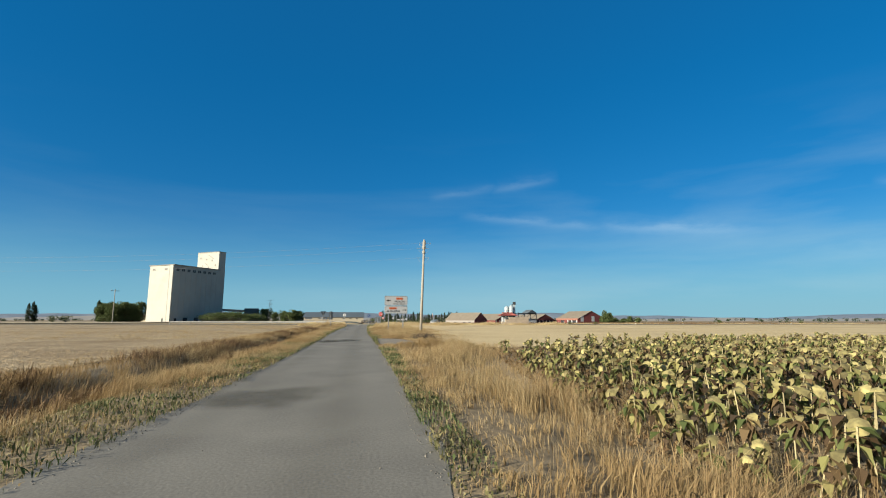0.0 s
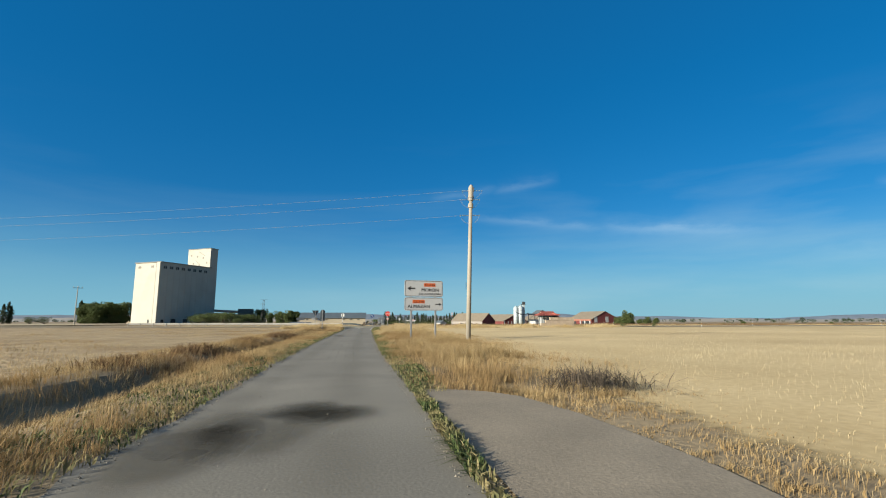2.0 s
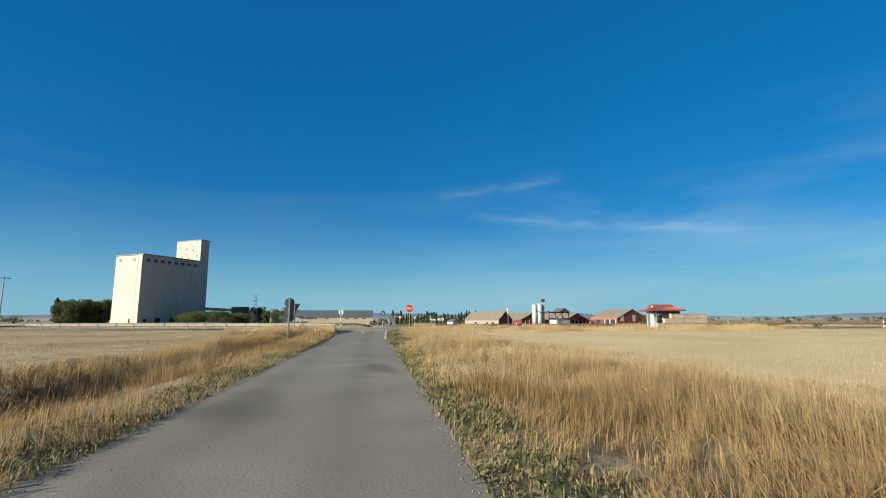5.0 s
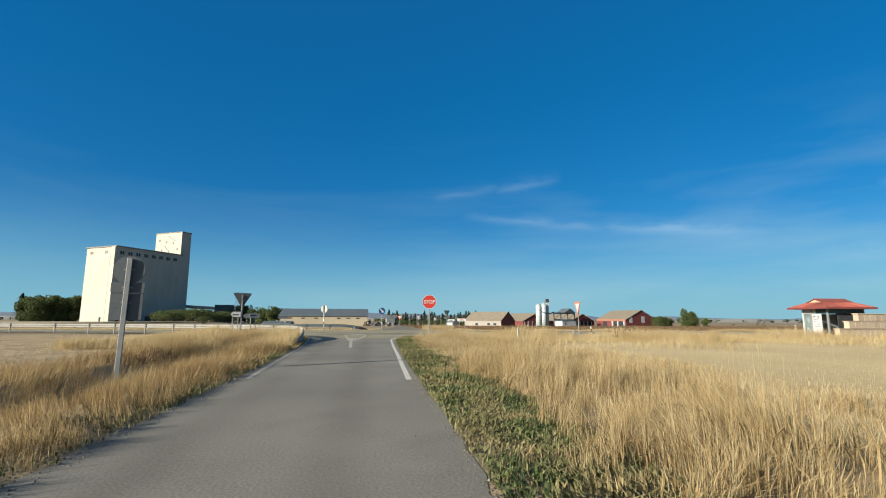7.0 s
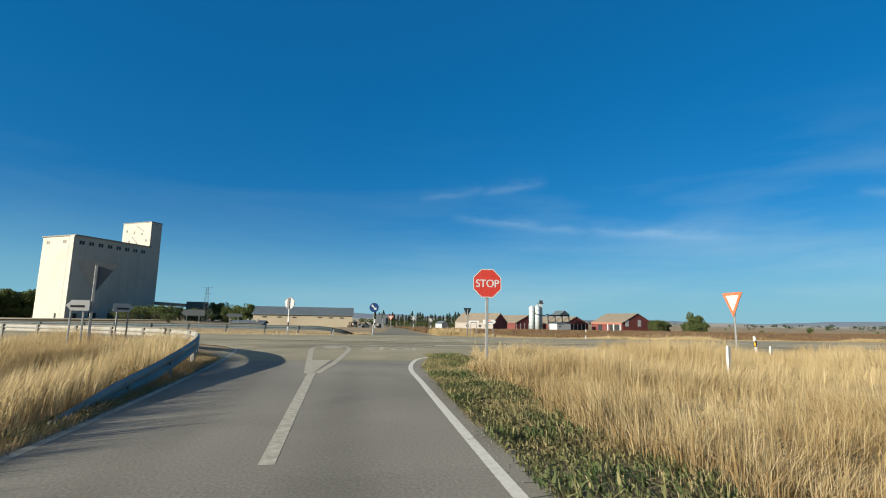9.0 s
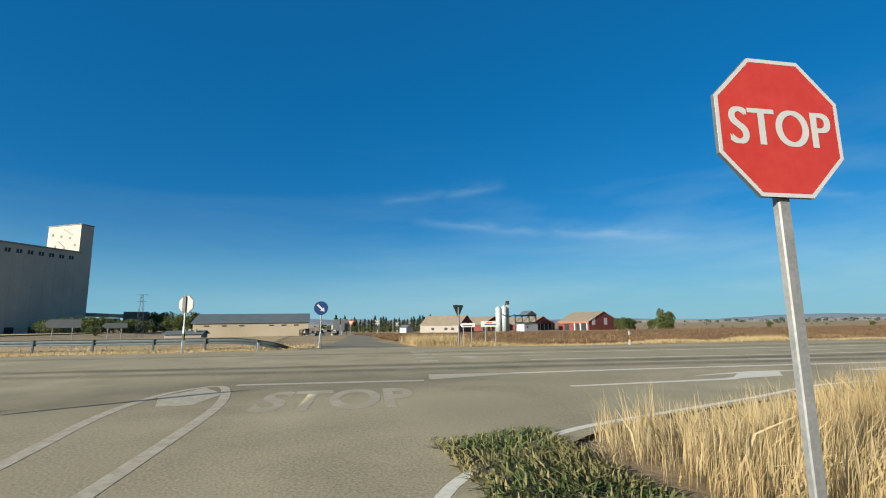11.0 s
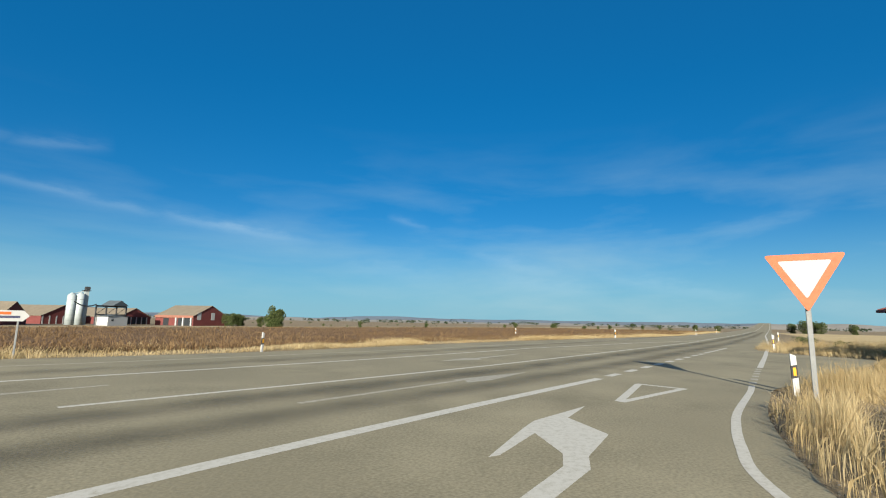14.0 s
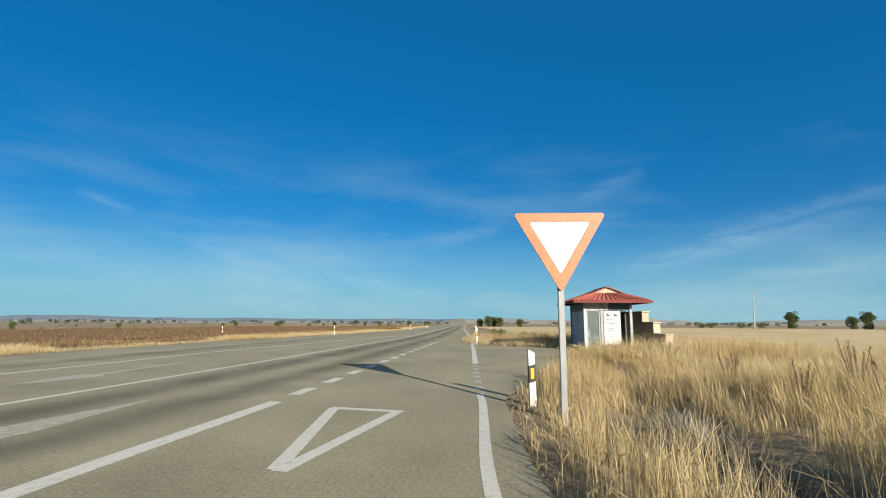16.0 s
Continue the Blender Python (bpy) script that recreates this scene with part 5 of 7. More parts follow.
# red barn with porch
rb = gabled("red_barn", pose(194.5, 400, -4.8, 0, 0, 18), 31, 28, 6.4, 13.0, RED_WALL, TAN_ROOF, "large red barn with a tan roof and an open bay", "barn",
            doors=[(-1, 6.5, 9.5, 5.4), (-1, 20, 4.0, 5.0)], front_windows=[(-10.8, 6.4, 3.3, 4.6, WHITE), (1.6, 6.4, 3.3, 4.6, WHITE)])
part("fascia", B(-15.9, 14, 6.0, 0.5, 28.4, 1.5), PINK_ROOF, rb, "pinkish fascia along the eaves")
for y in (1.2, 7.0, 12.2):
    part("porch_post", B(-16.0, y, 2.7, 0.8, 0.8, 5.4), WHITE, rb, "white post")
# the other farm sheds
b1 = gabled("red_barn", pose(97, 408, -4.7, 0, 0, 45), 20, 30, 5.2, 11.4, WHITE_WALL, TAN_ROOF, "barn with red gable, whitewashed flank and wide tan roof", "barn",
            windows=[(-1, 5, 2.8, 2.2, 1.6), (-1, 10, 2.8, 2.2, 1.6), (-1, 20, 2.8, 2.2, 1.6)])
part("gable_wall", prism(bmesh.new(), [(-10.02, 0), (10.02, 0), (10.02, 5.15), (0, 11.3), (-10.02, 5.15)], -0.12, -0.02), RED_WALL, b1, "red boarded gable")
gabled("red_barn", pose(131, 445, -4.7, 0, 0, 20), 26, 40, 5, 11.0, RED_WALL, TAN_ROOF, "red barn with white doors behind the feed silos", "barn", front_windows=[(x, 2.5, 0.7, 5, WHITE) for x in (-12, -8, -4, 0, 4, 8, 12)])
gabled("red_barn", pose(166, 436, -4.8, 0, 0, 18), 24, 40, 5, 10.5, RED_WALL, TAN_ROOF, "red open-fronted barn with dark bays", "barn", front_windows=[(x, 2.6, 2.6, 5, GLASS_DK) for x in (-9, -5, -1, 3, 7)] + [(x, 2.5, 0.6, 5, WHITE) for x in (-11, -7, -3, 1, 5, 9)])
gabled("small_house", pose(137.6, 396, -4.6, 0, 0, 20), 12.5, 8, 5.0, 5.9, WHITE, SHED_ROOF, "small white flat-roofed hut among barns", "house", front_windows=[(-3.5, 3.2, 1.3, 1.0, GLASS_DK)])


def farm_frame(x, y, w, h, turn):
    """Dark steel loading frame: posts, girders and sagging cables."""
    s = thing("loading_frame", pose(x, y, -4.6, 0, 0, turn), "dark steel loading frame with a sagging conveyor", "machinery")
    for k in range(4):
        part("post", B(-w / 2 + w * k / 3, 0, h / 2, 0.5, 0.5, h), DARK_STEEL, s)
    part("girder", B(0, 0, h - 0.4, w, 0.7, 0.9), DARK_STEEL, s)
    part("girder", B(0, 0, h * 0.55, w, 0.5, 0.6), DARK_STEEL, s)
    for a, b in ((-w / 2, -w / 6), (-w / 6, w / 6), (w / 6, w / 2)):
        part("brace", tube(bmesh.new(), (a, 0, h * 0.55), (b, 0, h - 0.6), 0.16, seg=6), DARK_STEEL, s)
    part("roof", prism(bmesh.new(), [(-w * 0.12, h), (w * 0.42, h), (w * 0.15, h + 3.0)], -3, 5), SHED_ROOF, s)
    sag = bmesh.new()
    last = None
    for k in range(13):
        t = k / 12
        p = Vector((-w / 2 - 13 * t, 0, h + 0.4 - 4 * 1.6 * t * (1 - t) + 1.0 * t))
        if last:
            tube(sag, last, p, 0.3, seg=6, cap=False)
        last = p
    part("conveyor", sag, DARK_STEEL, s, "sagging dark conveyor")


farm_frame(137.5, 404, 20, 11.0, 22)
gabled("small_house", pose(63, 430, -4.4, 0, 0, 30), 6, 7, 3.6, 5.2, WHITE, SHED_ROOF, "tiny white house beside poplars", "house")
gabled("farm_shed", pose(-148, 380, -1.2, 0, 0, 60), 11, 16, 4, 5.6, SHED_WALL, PINK_ROOF, "low farm shed beside the silo", "shed")


def feed_silo(x, y, r, h):
    s = thing("feed_silo", pose(x, y, -4.6), "tall galvanised steel feed silo", "silo", "feed silos")
    part("barrel", T_((0, 0, 0), (0, 0, h), r, r, 16), STEEL_SILO, s, smooth=True)
    part("cone", T_((0, 0, h), (0, 0, h + r * 0.7), r, 0.25, 16), STEEL_SILO, s)
    for k in range(1, 6):
        part("hoop", T_((0, 0, h * k / 6), (0, 0, h * k / 6 + 0.18), r + 0.06, r + 0.06, 16), GALV, s)


feed_silo(122.3, 415, 2.0, 16.2)
feed_silo(126.2, 414.5, 2.0, 16.6)
el = thing("grain_elevator", pose(129.3, 416, -4.6), "slim dark grain elevator tower with a platform", "elevator")
part("shaft", B(0, 0, 9.6, 1.9, 1.9, 19.2), STEEL_SILO, el)
part("platform", B(0, 0, 19.0, 3.6, 3.0, 0.3), DARK_STEEL, el)
part("head", B(0.3, 0, 20.2, 2.2, 1.6, 2.0), DARK_STEEL, el)
part("chute", T_((0, 0, 19), (-6, -0.5, 17), 0.25, seg=6), STEEL_SILO, el)

cv = thing("conveyor", pose(-93, 345, -1.5, 0, 0, 10), "pale roofed conveyor and dark teal machine house behind the silo", "conveyor")
part("machine_house", B(16, 0, 5, 9, 8, 10), BLUEGREEN, cv, "dark teal sheet-metal house")
part("gallery", B(3, 0, 8.6, 22, 3, 1.6, rot=Matrix.Rotation(radians(3), 4, "Y")), WHITE_WALL, cv)
# dark strip added below the gallery in place of its shade
part("gallery_shadow_side", B(0, -1.6, 6.4, 20, 0.2, 1.6), DARK_STEEL, cv)
for x in (-6, 0, 6):
    part("leg", B(x, 0, 3.6, 0.4, 2, 7.2), DARK_STEEL, cv)

wh = gabled("white_cottage", pose(-22, 215, -2.2, 0, 0, 88), 5, 7, 2.0, 2.5, WHITE_WALL, SHED_ROOF, "low white flat-looking outbuilding", "house")
for x in (-1.6, -0.2, 1.2):
    part("chimney", B(x, 3 + x, 2.5, 0.5, 0.5, 1.2), WHITE_WALL, wh)

# ---- level-crossing clutter beyond the junction ----


def crossing_sign(x, y, h):
    s = thing("crossing_post", pose(x, y, -0.6, 0, 0, -5), "small white crossing post with a crossed board", "crossing sign", "level-crossing posts")
    part("post", T_((0, 0, 0), (0, 0, h), 0.07, seg=8), WHITE, s)
    for a in (40, -40):
        part("arm", B(0, -0.06, h - 0.4, 0.9, 0.04, 0.14, rot=Matrix.Rotation(radians(a), 4, "Y")), WHITE, s)
    part("lamp_box", B(0, -0.08, h - 1.2, 0.4, 0.12, 0.6), DARK_STEEL, s)


crossing_sign(9.9, 176, 2.6)
crossing_sign(16, 195, 2.3)
yield_sign(pose(6.6, 186, -0.6, 0, 0, -5), 1.1, 2.6, 0.0, "small give-way sign on the far lane")
cab = thing("cabinet", pose(4.6, 192, -0.8, 0, 0, 5) @ Matrix.Scale(0.6, 4), "grey metal signal cabinet beside the far lane", "cabinet")
part("body", B(0, 0, 1.7, 3.2, 2.0, 3.4, bevel=0.05), PANEL_GREY, cab)
part("door", B(-0.8, -1.02, 1.7, 1.4, 0.05, 3.0), GALV, cab)
part("door", B(0.8, -1.02, 1.7, 1.4, 0.05, 3.0), GALV, cab)

for x, y in ((3.8, 176), (5.0, 177)):
    gb = thing("grey_board", pose(x, y, -0.5, 0, 0, -6), "grey back of a tall sign board by the crossing", "road sign", "grey boards by the crossing")
    part("board", B(0, 0, 1.75, 1.0, 0.06, 1.7, bevel=0.02), SIGN_BACK, gb)
    for sx in (-0.35, 0.35):
        part("post", T_((sx, 0.06, -0.4), (sx, 0.06, 2.55), 0.04, seg=8), GALV, gb)
    part("rail", B(0, 0.05, 1.5, 0.9, 0.05, 0.08), GALV, gb)


def rubble(x, y, seed):
    rng = random.Random(seed)
    s = thing("rubble_heap", pose(x, y, gz0(x, y)), "heap of pale rubble and scrap by the crossing", "rubble", "rubble heaps")
    for k in range(14):
        part("lump", B(rng.uniform(-1.6, 1.6), rng.uniform(-0.8, 0.8), rng.uniform(0.1, 0.7), rng.uniform(0.3, 1.0), rng.uniform(0.3, 0.8), rng.uniform(0.2, 0.6), bevel=0.04, rot=Matrix.Rotation(rng.uniform(0, 3), 4, "Z")),
             (WHITE_WALL, DARK_STEEL, BARK)[k % 3], s)


def gz0(x, y):
    return float(ground_z(x, y))


rubble(0.6, 170, 1)
rubble(2.2, 173, 2)
rubble(0.2, 186, 3)

# lane beyond the junction
sl_l = [(-0.4, 127.9), (1.6, 134), (3.0, 144), (4.4, 158), (7, 176), (12, 205), (20, 250)]
sl_r = [(6.0, 127.6), (5.2, 133.5), (5.6, 144), (7.2, 158), (10, 176), (15.5, 205), (24, 250)]
va, vb = cubic(sl_l, 8), cubic(sl_r, 8)
sv = []
for a, b in zip(va, vb):
    sv += [(a.x, a.y, 0.0 + ground_z(a.x, a.y) * (0 if a.y < 140 else 1) + 0.012), (b.x, b.y, ground_z(b.x, b.y) * (0 if b.y < 140 else 1) + 0.012)]
sheet("road", sv, [(2 * i, 2 * i + 1, 2 * i + 3, 2 * i + 2) for i in range(len(va) - 1)], ASPH_DARK, "narrow dark lane leading off beyond the junction", "road")

# ---- bus shelter with stepped walls ----


def bus_shelter():
    s = thing("bus_shelter", pose(29.0, 101.9, 0, 0, 0, -3), "small bus shelter with slatted red hip roof and grey panels", "bus shelter")
    xa, xb, ya, yb, ze, zm, ym, zr = -0.35, 3.2, -1.2, 1.9, 2.04, 2.36, 0.35, 2.6
    gx0, gx1, gh = 0.35, 2.5, 0.62
    # hip roof of four slopes below a short gabled cap
    rm = bmesh.new()
    lo = [rm.verts.new(p) for p in ((xa, ya, ze), (xb, ya, ze), (xb, yb, ze), (xa, yb, ze))]
    hi = [rm.verts.new(p) for p in ((gx0, ym - gh, zm), (gx1, ym - gh, zm), (gx1, ym + gh, zm), (gx0, ym + gh, zm))]
    for k in range(4):
        rm.faces.new((lo[k], lo[(k + 1) % 4], hi[(k + 1) % 4], hi[k]))
    rm.faces.new(hi)
    rm.faces.new(lo[::-1])
    lo, hi = [v.co.copy() for v in lo], [v.co.copy() for v in hi]
    roof = part("roof", rm, TILE, s, "red slatted hip roof")
    cap = bmesh.new()
    prism(cap, [(ym - gh, zm), (ym + gh, zm), (ym, zr)], -gx1, -gx0)
    bmesh.ops.rotate(cap, cent=(0, 0, 0), matrix=Matrix.Rotation(radians(90), 3, "Z"), verts=cap.verts[:])
    part("gablet", cap, SHED_WALL, roof, "pale rendered gablet")
    for sg in (-1, 1):
        ln = math.hypot(gh, zr - zm) + 0.08
        ang = math.atan2(zr - zm, gh)
        part("ridge_slope", B((gx0 + gx1) / 2 - 0.03, ym + sg * gh / 2, (zm + zr) / 2 + 0.03, gx1 - gx0 + 0.14, ln, 0.035, rot=Matrix.Rotation(-sg * ang, 4, "X")), TILE, roof)
    # raised slats up each slope
    for k in range(15):
        f_ = (k + 0.5) / 15
        for e0, e1, h0, h1 in ((0, 3, 0, 3), (1, 2, 1, 2)):
            p, q = lo_at(lo, e0, e1, f_), lo_at(hi, h0, h1, f_)
            part("slat", tube(bmesh.new(), p + Vector((0, 0, 0.015)), q + Vector((0, 0, 0.015)), 0.03, 0.03, 6), TILE, roof)
        for e0, e1 in ((0, 1), (3, 2)):
            p, q = lo_at(lo, e0, e1, f_), lo_at(hi, e0, e1, f_)
            part("slat", tube(bmesh.new(), p + Vector((0, 0, 0.015)), q + Vector((0, 0, 0.015)), 0.03, 0.03, 6), TILE, roof)
    for y in (ya - 0.02, yb + 0.02):
        part("eaves_board", B((xa + xb) / 2, y, ze - 0.05, xb - xa + 0.08, 0.04, 0.11), RED_WALL, roof, "dark red eaves board")
    for x in (xa - 0.02, xb + 0.02):
        part("eaves_board", B(x, (ya + yb) / 2, ze - 0.05, 0.04, yb - ya, 0.11), RED_WALL, roof, "dark red eaves board")
    # body: panels between steel posts, dark band under the eaves
    x0, x1, y0, y1 = 0.3, 2.85, -0.55, 1.35
    part("slab", B(1.45, 0.5, 0.0, 3.0, 2.3, 0.12), CONC_PAD, s)
    for x, y in ((x0, y1), (x0, 0.66), (x0, y0), (x1, y1), (x1, y0)):
        part("frame_post", B(x, y, 1.0, 0.11, 0.11, 2.0, bevel=0.008), POSTER if (x, y) == (x0, y1) else GALV, s)
    part("top_beam", B(x0, 0.83, 1.82, 0.06, 0.93, 0.3), PANEL_GREY, s, "pale grey beam panel")
    part("top_beam", B(x0 + 0.03, -0.1, 1.82, 0.06, 0.86, 0.3), BLUEGREEN, s, "dark green beam panel")
    part("top_beam", B((x0 + x1) / 2, y1, 1.82, x1 - x0 - 0.13, 0.06, 0.3), BLUEGREEN, s, "dark green beam panel")
    part("top_beam", B((x0 + x1) / 2, y0, 1.82, x1 - x0 - 0.13, 0.06, 0.3), BLUEGREEN, s, "dark green beam panel")
    for k in range(2):
        part("side_panel", B(0.95 + 1.25 * k, y1, 0.88, 1.16, 0.04, 1.5), PANEL_GREY, s, "scratched grey side panel")
    part("back_wall", B(x1, (y0 + y1) / 2, 0.98, 0.12, y1 - y0 - 0.12, 1.9), PANEL_GREY, s)
    part("side_wall", B((x0 + x1) / 2 + 0.3, y0, 0.88, x1 - x0 - 0.75, 0.05, 1.5), DARK_STEEL, s)
    dr = part("door_glass", B(x0, 1.01, 0.88, 0.02, 0.46, 1.48), GLASS, s, "dim glass pane")
    dr.visible_shadow = False
    for z in (0.12, 1.64):
        part("door_rail", B(x0 - 0.002, 1.01, z, 0.05, 0.5, 0.05), GALV, s, "steel door frame")
    for y in (0.755, 1.265):
        part("door_rail", B(x0 - 0.002, y, 0.88, 0.05, 0.05, 1.46), GALV, s, "steel door frame")
    po = part("poster", B(x0 - 0.04, 0.24, 0.92, 0.05, 0.7, 1.42, bevel=0.006), POSTER, s, "white poster with dark sketches")
    for k, (y, z, w, h) in enumerate(((0.42, 1.47, 0.07, 0.09), (0.36, 1.44, 0.08, 0.05), (0.46, 1.42, 0.05, 0.04), (0.12, 1.46, 0.06, 0.10), (0.06, 1.43, 0.08, 0.06), (0.16, 1.41, 0.07, 0.03),
                                     (0.24, 1.3, 0.5, 0.012), (0.3, 1.26, 0.36, 0.012), (0.24, 1.1, 0.52, 0.02), (0.26, 0.9, 0.4, 0.016), (0.2, 0.8, 0.44, 0.016))):
        part("sketch", B(x0 - 0.068, y, z, 0.004, w, h, rot=Matrix.Rotation(radians(8 * (k % 3 - 1)), 4, "X")), GRAFFITI, po, "dark sketch")
    part("bench", B(x1 - 0.3, 0.4, 0.45, 0.4, 1.5, 0.07, bevel=0.01), BRICKISH, s)


def lo_at(ring_, i, k, f_):
    return ring_[i].lerp(ring_[k], f_)


def stepped_wall():
    s = thing("stepped_wall", pose(28.5, 100.12, 0, 0, 0, 7), "stepped cream block wall beside the bus shelter", "wall")
    end = 6.2
    for xa, za, zb in ((0.0, -0.1, 0.70), (0.85, 0.70, 1.17), (1.7, 1.17, 1.64)):
        t = part("wall_step", B((xa + end) / 2 + 0.03, 0, (za + zb) / 2 - 0.01, end - xa - 0.1, 0.24, zb - za - 0.03), BRICKISH, s, "step of cream blocks")
        rows = 1 if za > 0 else 2
        n_ = int(round((end - xa) / 0.52))
        w, h = (end - xa) / n_, (zb - za - 0.05) / rows
        for r in range(rows):
            for k in range(n_):
                part("block", B(xa + w * (k + 0.5), 0, za + h * (r + 0.5), w - 0.012, 0.32, h - 0.012, bevel=0.012), BRICKISH, t)
        part("coping", B((xa + end) / 2 - 0.02, 0, zb - 0.025, end - xa + 0.05, 0.38, 0.05, bevel=0.008), BRICKISH, t)
    part("kerb_block", B(-0.8, -0.25, 0.03, 0.9, 0.3, 0.2, bevel=0.03), BRICKISH, s, "low pale kerb block")



bus_shelter()
stepped_wall()

# ---- trees ----


def leafy(rng, centres, radii, count, size, squash=1.0):
    """Leaf triangles scattered through clumps, denser near their skins."""
    n_ = len(centres)
    idx = rng.integers(0, n_, count)
    d = rng.normal(size=(count, 3))
    d /= np.linalg.norm(d, axis=1)[:, None]
    rad = rng.uniform(0.55, 1.0, count) ** 0.5
    c = np.array(centres)[idx] + d * (np.array(radii)[idx] * rad)[:, None] * np.array([1, 1, squash])
    a = rng.normal(size=(count, 3))
    a /= np.linalg.norm(a, axis=1)[:, None]
    b = np.cross(a, rng.normal(size=(count, 3)))
    b /= np.linalg.norm(b, axis=1)[:, None]
    s = (size * rng.uniform(0.6, 1.4, count))[:, None]
    v = np.stack([c - a * s, c + b * s * 0.6, c + a * s, c - b * s * 0.6], 1).reshape(-1, 3)
    return v


def quads_object(name, v, mat, parent=None, label=""):
    n_ = len(v) // 4
    me = bpy.data.meshes.new(name)
    me.vertices.add(4 * n_)
    me.vertices.foreach_set("co", np.asarray(v, np.float32).ravel())
    me.loops.add(4 * n_)
    me.loops.foreach_set("vertex_index", np.arange(4 * n_, dtype=np.int32))
    me.polygons.add(n_)
    me.polygons.foreach_set("loop_start", np.arange(0, 4 * n_, 4, dtype=np.int32))
    me.update(calc_edges=True)
    me.materials.append(mat)
    ob = new(name, me)
    if parent is not None:
        ob.parent = parent
    if label:
        ob["label"] = label
    return ob


def tree(name, kind, seed, h, label, m):
    rng = np.random.default_rng(seed)
    t = thing(name, m, label, "tree", "field trees" if kind != "poplar" else "poplar rows")
    bm = bmesh.new()
    centres, radii = [], []
    if kind == "poplar":
        tube(bm, (0, 0, 0), (0.1, 0, h * 0.9), 0.16, 0.03, 7)
        for k in range(22):
            z = h * (0.12 + 0.84 * k / 21)
            w = h * 0.085 * math.sin(math.pi * min(1, (k + 2.5) / 24)) ** 0.6 + 0.05
            centres.append((rng.normal() * w * 0.4, rng.normal() * w * 0.4, z))
            radii.append(w * rng.uniform(0.8, 1.25))
            if k % 3 == 0:
                tube(bm, (0, 0, z - h * 0.08), centres[-1], 0.05, 0.02, 5)
        v = leafy(rng, centres, radii, 900, 0.05 * h ** 0.75, 1.5)
    elif kind == "bush":
        for k in range(16):
            a, r = rng.uniform(0, 6.28), rng.uniform(0, 0.75) * h
            p = (r * math.cos(a), r * math.sin(a), h * rng.uniform(0.25, 0.68))
            centres.append(p)
            radii.append(h * rng.uniform(0.2, 0.34))
            tube(bm, (0, 0, 0), p, 0.05, 0.02, 5)
        v = leafy(rng, centres, radii, 1000, 0.055 * h ** 0.7)
    else:
        tube(bm, (0, 0, 0), (0.05 * h * 0.2, 0, h * 0.38), 0.035 * h, 0.022 * h, 8)
        for k in range(30):
            a = rng.uniform(0, 6.28)
            z = h * rng.uniform(0.12, 0.9)
            w = h * (0.42 if kind == "round" else 0.34) * math.sin(math.pi * min(0.98, max(0.12, (z / h - 0.05) / 0.98))) ** 0.7
            r = w * rng.uniform(0.3, 0.95)
            p = (r * math.cos(a), r * math.sin(a), z)
            centres.append(p)
            radii.append(h * rng.uniform(0.11, 0.2))
            tube(bm, (0, 0, h * rng.uniform(0.15, 0.36)), p, 0.010 * h, 0.003 * h, 5)
        v = leafy(rng, centres, radii, 6500 if kind == "round" else 2800, (0.036 if kind == "round" else 0.044) * h ** 0.85)
    part("trunk", bm, BARK, t, "dark bare trunk and limbs")
    quads_object("crown", v, LEAF_DK if kind == "poplar" else LEAF, t, "uneven leafy crown")
    return t


def gz(x, y):
    return ground_z(x, y) - 0.05


tA = tree("field_tree", "round", 11, 10.8, "dense rounded green tree standing alone in the fields", pose(145.5, 279, gz(145.5, 279)))
tB = tree("field_tree", "oval", 12, 8.0, "spreading dark green field tree", pose(-8, 330, gz(-8, 330)))
tC = tree("poplar", "poplar", 13, 11.0, "slim dark poplar in a row", pose(25, 520, -3))
tD = tree("bush", "bush", 14, 3.4, "rounded dark green bush", pose(-60, 262, gz(-60, 262)))
rt = random.Random(5)


def put(src, x, y, sc):
    copy_thing(src, pose(x, y, gz(x, y) if abs(x) < 900 else -2.5, 0, 0, rt.uniform(0, 360)) @ Matrix.Scale(sc, 4))


def polar(t_eye, bearing, dist):
    """A place seen from an eye at a compass bearing (degrees clockwise from +y)."""
    a = radians(bearing)
    return t_eye[0] + dist * math.sin(a), t_eye[1] + dist * math.cos(a)


E0 = (-0.5, 73.0)
# grove left of the silo and the pines along its foot
for k in range(13):
    put(tB, *polar(E0, -32.0 + k * 0.3, 300 + rt.uniform(-12, 12)), rt.uniform(1.2, 1.6))
for k in range(6):
    put(tD, *polar(E0, -31.8 + k * 0.65, 290), rt.uniform(1.2, 1.7))
for b, sc in ((-32.4, 1.25), (-32.1, 1.1), (-38.2, 1.1), (-38.6, 1.0), (-38.0, 0.9)):
    put(tC, *polar(E0, b, 305), sc)
for b in (-36.6, -35.4):
    put(tD, *polar(E0, b, 300), 1.3)
for k in range(18):
    put(tD, *polar(E0, -22.0 + k * 0.43, 250 + rt.uniform(-10, 10)), rt.uniform(1.35, 2.0))
for b, d, sc in ((-11.9, 235, 1.0), (-11.3, 232, 0.9), (-10.6, 225, 1.05), (-9.9, 238, 1.0), (-9.2, 300, 1.15), (-12.8, 260, 0.9), (-14.2, 280, 1.1), (-13.4, 300, 1.2), (-8.4, 300, 1.0), (-7.2, 310, 1.0)):
    put(tB, *polar(E0, b, d), sc)
# poplars behind the crossing
for k in range(34):
    put(tC, *polar(E0, 2.3 + k * 0.31 + rt.uniform(-0.12, 0.12), 430 + rt.uniform(-15, 15)), rt.uniform(0.8, 1.25))
